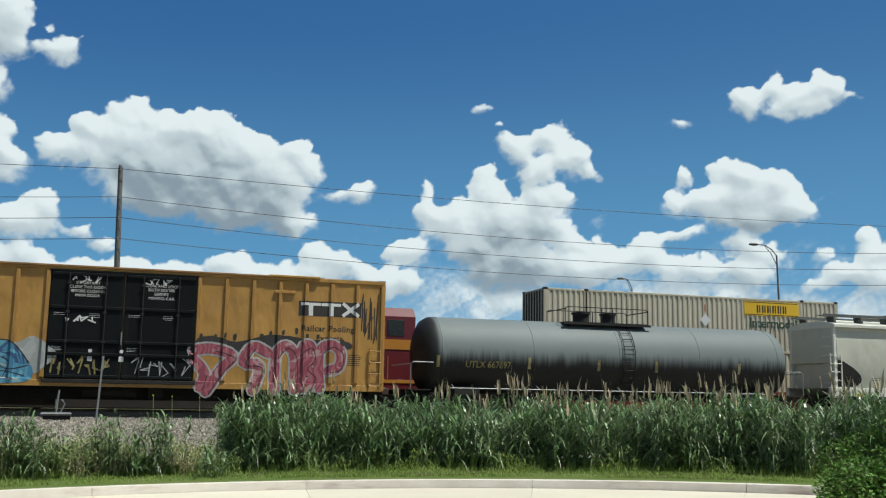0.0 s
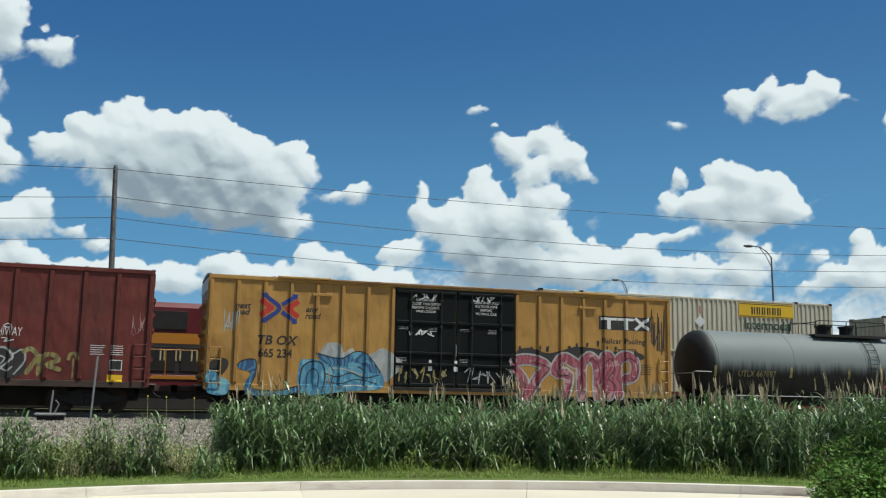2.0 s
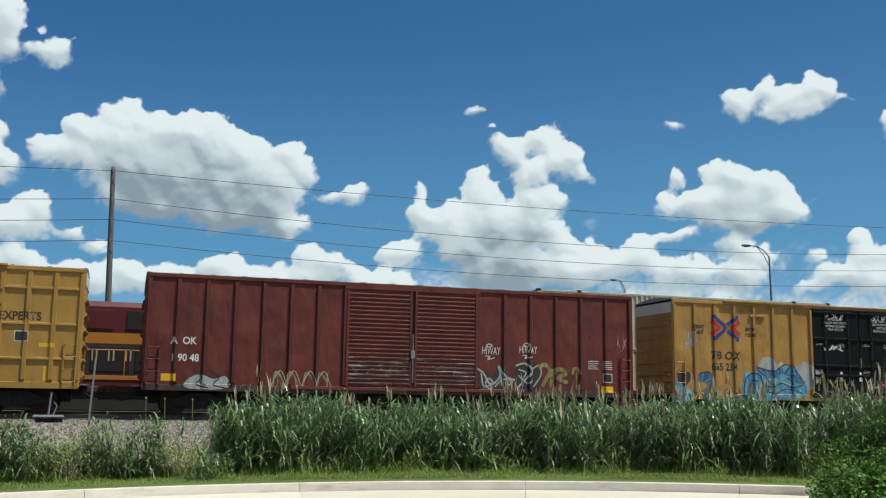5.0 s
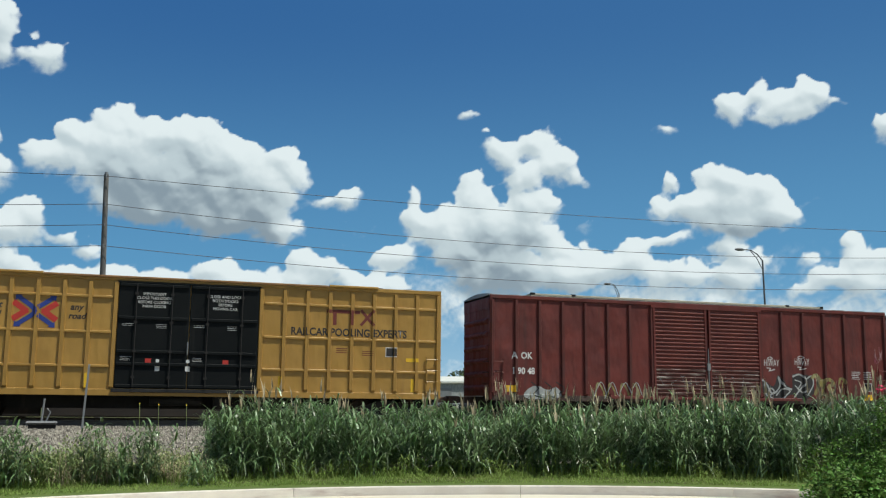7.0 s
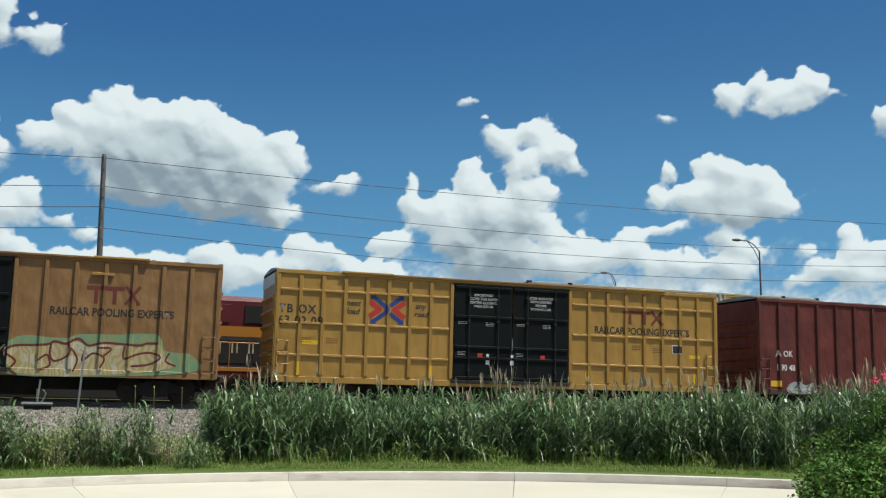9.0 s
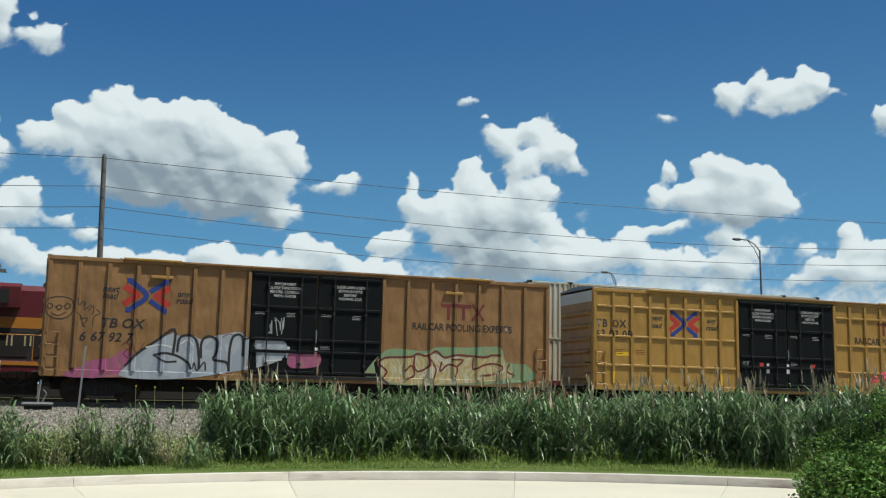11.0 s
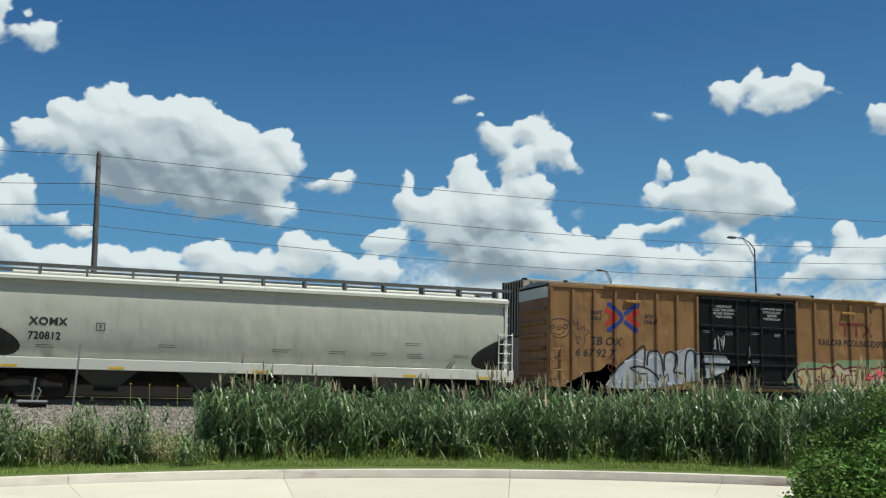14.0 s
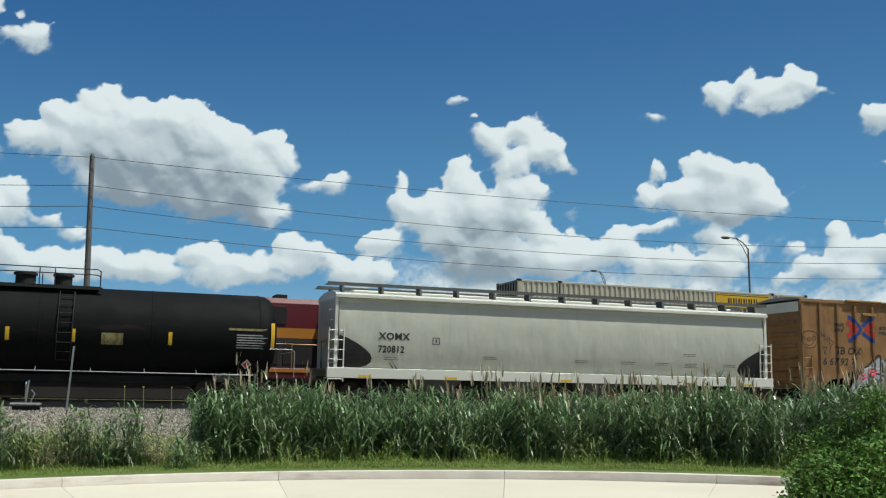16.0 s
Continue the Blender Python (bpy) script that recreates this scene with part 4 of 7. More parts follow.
scrawl(car, -1.9, 3.0, 1.0, 0.28, "white", G - 0.004, 18, 4, 0.045)
scrawl(car, -2.3, 1.2, 2.0, 0.8, "graf_olive", G - 0.004, 19, 7, 0.05)
scrawl(car, 0.3, 1.2, 2.0, 0.8, "graf_pale", G - 0.004, 20, 6, 0.03)
data_block(car, 7.85, 2.2, 6, 0.7, "ink", T, 1)
plate(car, 6.35, 1.35, 0.5, 0.35, "ink", G - 0.004)
eave_box(car, -5.6)
for c in (car, car3, car4):
    part("door_rail", B(-4.9, 4.95, -1.62, -1.53, 4.93, 5.0, bevel=0.01), "yellow_faded", c)
    for a, b in ((-6.9, -4.92), (4.97, 6.85)):
        part("rail_cover", B(a, b, -1.64, -1.53, 4.95, 5.03, bevel=0.015), "yellow_new", c, "bright yellow door-rail cover")
eave_box(car, 5.2)
# red-oxide boxcar
words("A  OK", -8.62, 2.50, 0.36, T, "white", car2, wide=0.9)
words("1 90 48", -8.62, 1.90, 0.36, T, "white", car2, wide=0.9)
scrawl(car2, 8.75, 2.6, 0.55, 0.9, "graf_pink", G, 48, 4, 0.02)
scrawl(car2, -2.1, 1.5, 4.2, 0.5, "graf_pale", G - 0.004, 49, 10, 0.012)
data_block(car2, 7.55, 2.3, 5, 0.5, "white", T, 2)
data_block(car2, 8.2, 2.3, 5, 0.5, "white", T, 3)
data_block(car2, -1.4, 2.55, 2, 1.4, "oxide_light", G, 4)
plate(car2, 8.2, 1.45, 0.42, 0.36, "white", T)
plate(car2, 8.23, 1.48, 0.36, 0.30, "ink", T - 0.004)
plate(car2, 8.15, 1.05, 0.5, 0.25, "sticker", T)
plate(car2, -8.9, 1.2, 0.5, 0.25, "sticker", T)
# clean yellow boxcar
words("TB OX", -9.2, 3.40, 0.44, G, "ink", car3, wide=0.95, space=1.15)
words("63 02 09", -9.22, 2.97, 0.44, G, "ink", car3, wide=0.95, space=1.12)
words("next", -6.7, 3.76, 0.30, G, "ink", car3, slant=0.25)
words("load", -6.7, 3.45, 0.30, G, "ink", car3, slant=0.25)
words("any", -4.0, 3.76, 0.30, G, "ink", car3, slant=0.25)
words("road", -4.05, 3.45, 0.30, G, "ink", car3, slant=0.25)
arrows(car3, -5.76, 3.17, 1.3, 1.0, G)
plain_logo(car3, 4.95, 3.6, 1.75, 0.52, G, "brown_ink")
words("RAILCAR POOLING EXPERTS", 3.6, 3.15, 0.40, G, "ink", car3, wide=0.86)
for k, (x, z) in enumerate(((5.3, 2.7), (6.3, 2.62), (-8.4, 2.5), (-7.4, 2.5))):
    data_block(car3, x, z, 3, 0.5, "brown_ink", T, 50 + k)
plate(car3, 7.2, 2.42, 0.45, 0.36, "white", T)
plate(car3, 7.23, 2.45, 0.39, 0.30, "ink", T - 0.004)
plate(car3, 8.0, 2.25, 0.5, 0.14, "sticker", T)
plate(car3, -8.3, 2.25, 0.6, 0.16, "sticker", T)
for x in (-8.5, -3.4, 3.2, 8.2):
    plate(car3, x, 1.12, 0.12, 0.5, "sticker", T)
plate(car3, -1.45, 1.95, 0.2, 0.2, "red", T)
plate(car3, 1.2, 1.95, 0.2, 0.2, "red", T)
# faded yellow boxcar
arrows(car4, -6.76, 3.18, 1.42, 1.1, G)
words("next", -7.54, 3.82, 0.30, G, "ink", car4, slant=0.25)
words("load", -7.54, 3.58, 0.30, G, "ink", car4, slant=0.25)
words("any", -5.02, 3.76, 0.30, G, "ink", car4, slant=0.25)
words("road", -5.06, 3.52, 0.30, G, "ink", car4, slant=0.25)
words("TB OX", -7.55, 2.58, 0.46, G, "ink", car4, wide=1.05, slant=0.2)
words("6 67 92 7", -8.2, 2.10, 0.44, G, "ink", car4, wide=0.98, slant=0.2, space=1.05)
plain_logo(car4, 4.87, 3.42, 1.7, 0.58, G, "brown_ink")
words("RAILCAR POOLING EXPERTS", 3.68, 2.96, 0.38, G, "ink", car4, wide=0.84)
scrawl(car4, -1.8, 2.5, 0.6, 0.7, "graf_pale", G - 0.004, 70, 5, 0.03)
eave_box(car4, -5.95)
eave_box(car4, 4.95)

# first yellow boxcar: blue sea shapes, pale splashes, pink bubble letters under black haze
shape(car, [(-5.22, 2.12), (-5.02, 2.60), (-4.68, 2.68), (-4.46, 2.59), (-4.35, 2.31), (-4.02, 2.50), (-3.81, 2.22), (-3.22, 2.34), (-2.89, 2.53), (-2.47, 2.31), (-2.06, 1.92), (-2.47, 1.48), (-2.89, 1.28), (-4.22, 1.94)], "graf_pale", T - 0.002)
shape(car, [(-5.96, 1.91), (-5.64, 2.03), (-5.22, 2.04), (-5.39, 2.26), (-4.89, 2.15), (-4.22, 2.11), (-2.97, 1.65), (-2.89, 1.03), (-4.22, 0.90), (-5.89, 0.79)], "graf_sky", T - 0.004)
shape(car, [(-5.39, 2.26), (-5.02, 2.21), (-4.47, 2.11), (-3.89, 2.37), (-3.43, 2.25), (-2.93, 1.63), (-3.39, 1.62), (-4.06, 1.79), (-4.64, 1.81), (-5.06, 1.93)], "graf_blue", T - 0.006)
shape(car, [(-8.22, 1.75), (-8.02, 1.92), (-7.57, 1.95), (-7.56, 1.38), (-7.68, 0.96), (-6.81, 0.87), (-5.97, 1.07), (-6.02, 0.84), (-6.81, 0.70), (-7.77, 0.69), (-7.93, 1.07), (-7.71, 1.50), (-8.10, 1.61)], "graf_blue", T - 0.004)
shape(car, [(-9.27, 1.47), (-9.06, 1.57), (-8.77, 1.34), (-8.47, 1.15), (-8.56, 0.71), (-9.22, 0.77)], "graf_sky", T - 0.002)
shape(car, [(-9.16, 1.86), (-8.81, 2.01), (-8.52, 1.86), (-8.64, 1.48), (-8.97, 1.29), (-9.18, 1.52)], "ink", T - 0.001)
brush(car, [(-5.96, 0.82), (-5.89, 1.66), (-5.56, 1.95), (-5.14, 1.88), (-5.02, 1.39), (-5.14, 0.86)], 0.050, "ink", G - 0.006)
brush(car, [(-5.71, 1.01), (-5.68, 1.47), (-5.47, 1.69), (-5.27, 1.50), (-5.29, 1.04)], 0.040, "ink", G - 0.006)
brush(car, [(-5.39, 2.26), (-4.89, 2.15), (-4.39, 2.10), (-3.89, 2.37), (-3.43, 2.25), (-2.93, 1.63)], 0.040, "ink", G - 0.006)
brush(car, [(-5.06, 1.55), (-4.56, 1.42), (-4.06, 1.58), (-3.56, 1.40), (-2.97, 1.53)], 0.035, "ink", G - 0.006)
brush(car, [(-4.97, 1.23), (-4.39, 1.18), (-3.81, 1.35), (-3.06, 1.19)], 0.030, "ink", G - 0.006)
brush(car, [(-8.22, 1.75), (-8.02, 1.92), (-7.57, 1.95), (-7.56, 1.38), (-7.68, 0.96), (-6.81, 0.87), (-5.97, 1.07)], 0.040, "ink", G - 0.006)
brush(car, [(-4.89, 1.90), (-4.72, 1.58), (-4.81, 1.07)], 0.030, "ink", G - 0.006)
brush(car, [(-3.81, 1.80), (-3.56, 1.61), (-3.72, 1.14)], 0.030, "ink", G - 0.006)
brush(car, [(-4.81, 1.74), (-4.22, 1.69), (-3.56, 1.49)], 0.05, "graf_pale", G - 0.004)
brush(car, [(-4.56, 1.05), (-3.89, 1.13), (-3.22, 1.05)], 0.05, "graf_pale", G - 0.004)
shape(car, [(2.52, 2.58), (3.08, 2.74), (3.80, 2.55), (4.30, 2.62), (5.02, 2.83), (5.83, 2.82), (6.45, 2.71), (7.06, 2.69), (7.87, 2.68), (8.13, 2.56), (7.87, 2.37), (5.83, 2.19), (2.78, 2.05)], "ink", T - 0.001)
spot(car, 2.67, 2.72, 0.09, "ink", T - 0.004)
spot(car, 3.18, 2.70, 0.09, "ink", T - 0.004)
spot(car, 3.51, 2.76, 0.08, "ink", T - 0.004)
spot(car, 3.85, 2.71, 0.12, "ink", T - 0.004)
spot(car, 4.81, 2.77, 0.11, "ink", T - 0.004)
spot(car, 5.12, 2.89, 0.09, "ink", T - 0.004)
spot(car, 5.58, 2.94, 0.09, "ink", T - 0.004)
spot(car, 6.06, 3.01, 0.11, "ink", T - 0.004)
spot(car, 6.45, 2.84, 0.09, "ink", T - 0.004)
spot(car, 6.85, 2.84, 0.08, "ink", T - 0.004)
spot(car, 7.77, 2.62, 0.14, "ink", T - 0.004)
bubble(car, 2.44, 3.80, 0.77, 2.36, "T", "graf_pink", "graf_pale", G)
bubble(car, 4.07, 5.15, 0.84, 2.42, "S", "graf_pink", "graf_pale", G)
bubble(car, 5.24, 6.12, 0.89, 2.46, "N", "graf_pink", "graf_pale", G)
bubble(car, 6.21, 6.73, 0.94, 2.49, "B", "graf_pink", "graf_pale", G)
bubble(car, 6.87, 7.75, 0.97, 2.54, "O", "graf_pink", "graf_pale", G)
# red-oxide boxcar: black and silver angular letters, yellow letters, worn patches
shape(car2, [(2.76, 1.88), (3.07, 1.82), (3.47, 1.60), (3.70, 2.08), (4.01, 1.78), (4.40, 1.53), (4.44, 2.11), (4.87, 2.13), (5.34, 2.08), (5.54, 1.70), (5.42, 1.23), (4.80, 1.04), (4.40, 1.26), (3.78, 1.03), (3.07, 1.04), (2.88, 1.34)], "ink", T)
brush(car2, [(2.78, 1.88), (3.07, 1.74), (3.39, 1.29), (3.78, 1.62), (3.70, 2.02), (3.97, 1.63), (4.36, 1.49)], 0.075, "graf_pale", G)
brush(car2, [(3.00, 1.70), (3.11, 1.20), (3.47, 1.37), (3.31, 1.52), (3.17, 1.28), (3.39, 1.09)], 0.060, "graf_pale", G)
brush(car2, [(3.58, 1.22), (3.90, 1.50), (4.29, 1.41), (3.82, 1.07)], 0.060, "graf_pale", G)
brush(car2, [(4.46, 2.04), (4.83, 2.13), (5.12, 1.83), (4.83, 1.51), (4.50, 1.17)], 0.075, "graf_pale", G)
brush(car2, [(5.12, 1.91), (5.42, 2.07), (5.50, 1.70), (5.19, 1.25)], 0.060, "graf_pale", G)
brush(car2, [(4.56, 1.65), (4.91, 1.36), (5.11, 1.48)], 0.060, "graf_pale", G)
brush(car2, [(4.56, 1.89), (4.87, 1.78), (4.72, 1.54)], 0.050, "graf_pale", G)
brush(car2, [(5.46, 2.01), (5.66, 2.11), (5.88, 1.87), (5.72, 1.55), (5.58, 1.31)], 0.160, "graf_olive", G)
brush(car2, [(5.98, 1.87), (5.95, 1.25), (6.05, 1.84), (6.36, 1.93), (6.56, 1.75), (6.20, 1.59), (6.59, 1.44)], 0.160, "graf_olive", G)
brush(car2, [(6.87, 1.80), (6.92, 1.96), (7.10, 1.97), (7.16, 1.81)], 0.120, "graf_olive", G)
brush(car2, [(7.03, 1.81), (7.03, 1.15)], 0.050, "graf_olive", G)
words("HIWAY", 3.00, 2.45, 0.42, G, "white", car2, wide=0.56, slant=0.1, heavy=-0.005)
brush(car2, [(3.19, 2.79), (3.32, 2.85), (3.45, 2.78), (3.32, 2.73), (3.20, 2.77)], 0.03, "white", G)
brush(car2, [(3.15, 2.38), (3.35, 2.36), (3.25, 2.25), (3.54, 2.32)], 0.03, "white", G)
words("HIWAY", 4.56, 2.53, 0.42, G, "white", car2, wide=0.56, slant=0.1, heavy=-0.005)
brush(car2, [(4.76, 2.87), (4.89, 2.93), (5.01, 2.86), (4.89, 2.80), (4.76, 2.84)], 0.03, "white", G)
brush(car2, [(4.72, 2.45), (4.91, 2.43), (4.81, 2.33), (5.11, 2.39)], 0.03, "white", G)
shape(car2, [(-8.1, 1.0), (-8.0, 1.25), (-7.6, 1.45), (-7.1, 1.3), (-6.7, 1.4), (-6.5, 1.1), (-6.8, 0.95), (-7.6, 0.92)], "graf_pale", T)
for x in (-7.8, -7.2, -6.7):
    brush(car2, [(x, 1.6), (x + 0.3, 1.35), (x + 0.1, 1.1), (x + 0.5, 0.98)], 0.04, "ink", G)
for x in (-5.0, -4.5, -3.9, -3.4):
    brush(car2, [(x, 1.05), (x + 0.1, 1.6), (x + 0.35, 1.3), (x + 0.4, 1.0)], 0.07, "graf_olive", G)
    brush(car2, [(x - 0.1, 1.0), (x + 0.25, 1.65), (x + 0.5, 1.15)], 0.035, "graf_pale", G - 0.002)
# faded yellow boxcar: silver fill with dark arches, pink base, mint cloud behind cream letters
shape(car4, [(-6.71, 0.90), (-6.58, 1.29), (-6.04, 1.92), (-5.07, 2.48), (-4.93, 2.38), (-4.45, 2.44), (-4.09, 2.28), (-3.56, 2.44), (-2.76, 2.59), (-2.45, 2.40), (-1.20, 2.37), (-1.20, 1.70), (-2.49, 1.26), (-4.80, 0.88)], "graf_silver", T - 0.004)
shape(car4, [(-8.66, 0.92), (-8.09, 1.22), (-7.73, 1.45), (-7.11, 1.54), (-6.67, 1.83), (-6.31, 1.48), (-6.58, 0.95), (-8.00, 0.83)], "graf_rose", T - 0.002)
shape(car4, [(-1.03, 1.75), (-0.89, 1.93), (-0.54, 1.87), (0.08, 1.96), (0.13, 1.46), (-0.89, 1.38)], "graf_rose", T - 0.008)
brush(car4, [(-6.62, 1.29), (-6.22, 1.74), (-5.60, 2.20), (-5.04, 2.60), (-5.05, 1.74)], 0.090, "ink", G - 0.006)
brush(car4, [(-5.69, 1.68), (-5.33, 1.76), (-4.89, 1.67), (-4.53, 1.44), (-4.43, 1.24)], 0.080, "ink", G - 0.006)
brush(car4, [(-5.69, 1.68), (-5.33, 1.47), (-4.93, 1.48)], 0.060, "ink", G - 0.006)
brush(car4, [(-4.91, 1.84), (-4.85, 2.30), (-4.53, 2.41), (-4.27, 2.22), (-4.16, 1.64), (-4.14, 1.26)], 0.090, "ink", G - 0.006)
brush(car4, [(-4.09, 1.65), (-4.09, 2.19), (-3.87, 2.40), (-3.56, 2.27), (-3.56, 1.85), (-3.65, 1.58), (-3.20, 1.50), (-3.10, 1.22)], 0.090, "ink", G - 0.006)
brush(car4, [(-3.10, 1.22), (-3.10, 1.97), (-2.98, 2.44), (-2.67, 2.43), (-2.63, 1.76)], 0.090, "ink", G - 0.006)
brush(car4, [(-2.63, 2.34), (-2.05, 2.43), (-1.20, 2.37)], 0.060, "ink", G - 0.006)
brush(car4, [(-4.36, 1.25), (-4.31, 1.46), (-4.20, 1.18), (-3.96, 1.49), (-3.91, 1.20)], 0.050, "ink", G - 0.006)
brush(car4, [(-5.96, 1.94), (-5.51, 2.04), (-5.11, 1.97)], 0.05, "white", G - 0.008)
brush(car4, [(-1.87, 2.32), (-1.87, 1.65), (-1.25, 1.65)], 0.05, "white", G - 0.008)
brush(car4, [(-4.80, 2.10), (-4.58, 2.24), (-4.40, 2.08)], 0.05, "white", G - 0.008)
brush(car4, [(-6.80, 1.94), (-6.67, 2.08), (-6.49, 1.93), (-6.71, 1.70), (-6.53, 1.54)], 0.03, "brown_ink", G - 0.002)
brush(car4, [(-6.53, 1.63), (-6.44, 2.06), (-6.27, 1.73), (-6.04, 2.09)], 0.03, "brown_ink", G - 0.002)
brush(car4, [(-3.38, 2.37), (-3.16, 2.51), (-2.94, 2.45)], 0.03, "brown_ink", G - 0.002)
brush(car4, [(-9.33, 3.22), (-9.24, 3.48), (-8.89, 3.57), (-8.53, 3.49), (-8.42, 3.21), (-8.58, 2.90), (-8.93, 2.81), (-9.24, 2.94), (-9.33, 3.22)], 0.028, "ink", G)
brush(car4, [(-9.28, 3.23), (-9.19, 3.32), (-9.10, 3.24), (-9.19, 3.13), (-9.28, 3.23)], 0.028, "ink", G)
brush(car4, [(-8.73, 3.24), (-8.64, 3.35), (-8.53, 3.26), (-8.64, 3.15), (-8.73, 3.24)], 0.028, "ink", G)
brush(car4, [(-8.99, 3.21), (-8.90, 3.28), (-8.80, 3.22), (-8.90, 3.11), (-8.99, 3.21)], 0.028, "ink", G)
brush(car4, [(-9.11, 2.99), (-8.90, 2.92), (-8.66, 3.05)], 0.028, "ink", G)
brush(car4, [(-8.31, 3.55), (-8.26, 3.30), (-8.13, 3.44), (-8.09, 3.28)], 0.028, "ink", G)
brush(car4, [(-8.04, 3.45), (-8.09, 3.15), (-7.87, 3.33)], 0.028, "ink", G)
brush(car4, [(-7.95, 3.12), (-7.78, 3.30), (-7.80, 3.00)], 0.028, "ink", G)
brush(car4, [(-7.69, 3.18), (-7.55, 3.06), (-7.75, 2.92), (-7.78, 2.59)], 0.028, "ink", G)
brush(car4, [(-8.31, 3.05), (-8.18, 2.93), (-8.09, 2.60)], 0.028, "ink", G)
brush(car4, [(-8.18, 2.85), (-7.95, 2.85), (-8.09, 2.60), (-8.00, 2.59)], 0.028, "ink", G)
shape(car4, [(1.93, 1.11), (2.09, 1.56), (2.47, 1.99), (2.96, 2.20), (4.25, 2.15), (4.68, 2.31), (5.76, 2.34), (7.05, 2.42), (7.38, 2.27), (7.59, 1.83), (8.46, 1.71), (8.40, 1.08), (3.39, 0.84)], "graf_green", T - 0.002)
shape(car4, [(2.36, 1.67), (2.69, 1.85), (3.76, 1.94), (4.47, 2.09), (5.01, 1.93), (5.54, 2.04), (6.62, 1.99), (7.27, 2.08), (7.59, 1.65), (7.70, 1.21), (5.01, 0.90), (2.85, 0.94)], "graf_cream", T - 0.006)
brush(car4, [(2.36, 1.67), (2.69, 1.85), (3.39, 1.89), (3.76, 1.94), (3.93, 2.04), (4.30, 1.97), (4.68, 2.16), (5.01, 1.93), (5.54, 2.04), (6.62, 1.99), (6.93, 2.07), (7.27, 2.08)], 0.080, "brown_ink", G - 0.006)
brush(car4, [(2.42, 1.58), (2.74, 1.34), (2.58, 1.06), (2.79, 0.89)], 0.072, "brown_ink", G - 0.006)
brush(car4, [(3.82, 1.94), (3.80, 1.58), (3.98, 1.37), (4.41, 1.62), (4.36, 2.02)], 0.072, "brown_ink", G - 0.006)
brush(car4, [(3.44, 1.38), (3.71, 1.58), (3.82, 1.23), (3.55, 1.08)], 0.072, "brown_ink", G - 0.006)
brush(car4, [(4.90, 1.75), (4.84, 1.39), (5.17, 1.67), (5.54, 1.52), (5.44, 1.20)], 0.072, "brown_ink", G - 0.006)
brush(car4, [(5.33, 1.86), (5.76, 1.85), (5.54, 1.61)], 0.072, "brown_ink", G - 0.006)
brush(car4, [(6.19, 1.92), (6.19, 1.52), (6.62, 1.68), (7.05, 1.75), (7.40, 1.60), (7.05, 1.35), (6.46, 1.27)], 0.072, "brown_ink", G - 0.006)
brush(car4, [(7.70, 1.75), (7.59, 1.48), (7.92, 1.32)], 0.064, "brown_ink", G - 0.006)
brush(car4, [(4.47, 1.81), (4.68, 1.46), (4.57, 1.05)], 0.064, "brown_ink", G - 0.006)
shape(car4, [(7.70, 1.66), (8.30, 1.70), (8.35, 1.17), (7.76, 1.08)], "graf_green", T - 0.004)


def drape(ob, xs, depth, door):
    """Fold a painted patch over the side posts and doors that it crosses."""
    bm = bmesh.new()
    bm.from_mesh(ob.data)
    if not bm.verts:
        return
    bmesh.ops.triangulate(bm, faces=bm.faces[:])
    lo, hi = min(v.co.x for v in bm.verts), max(v.co.x for v in bm.verts)
    cuts = [px + d for px in xs for d in (-0.09, -0.05, 0.05, 0.09)] + [door[0] + 0.03, door[1] - 0.03, door[0] + 0.029, door[1] - 0.029]
    for cx in cuts:
        if lo < cx < hi:
            bmesh.ops.bisect_plane(bm, geom=bm.verts[:] + bm.edges[:] + bm.faces[:], plane_co=(cx, 0, 0), plane_no=(1, 0, 0))
    for cz in (1.10, 1.115):
        bmesh.ops.bisect_plane(bm, geom=bm.verts[:] + bm.edges[:] + bm.faces[:], plane_co=(0, 0, cz), plane_no=(0, 0, 1))
    for v in bm.verts:
        d = min(abs(v.co.x - px) for px in xs)
        off = depth * max(0.0, min(1.0, (0.09 - d) / 0.04))
        if door[0] + 0.03 <= v.co.x <= door[1] - 0.03:
            off = 0.058
        elif v.co.z <= 1.1001:
            off = 0.036
        v.co.y -= off
    bm.to_mesh(ob.data)
    bm.free()


for c in (car, car2, car3, car4):
    xs, depth_of, door = POSTS[c.name]
    for ob in c.children:
        if ob.name.split(".")[0] in ("graffiti", "lettering", "emblem", "painted_mark", "mark_panel", "stencil", "label_plate"):
            drape(ob, xs, depth_of[0], door)


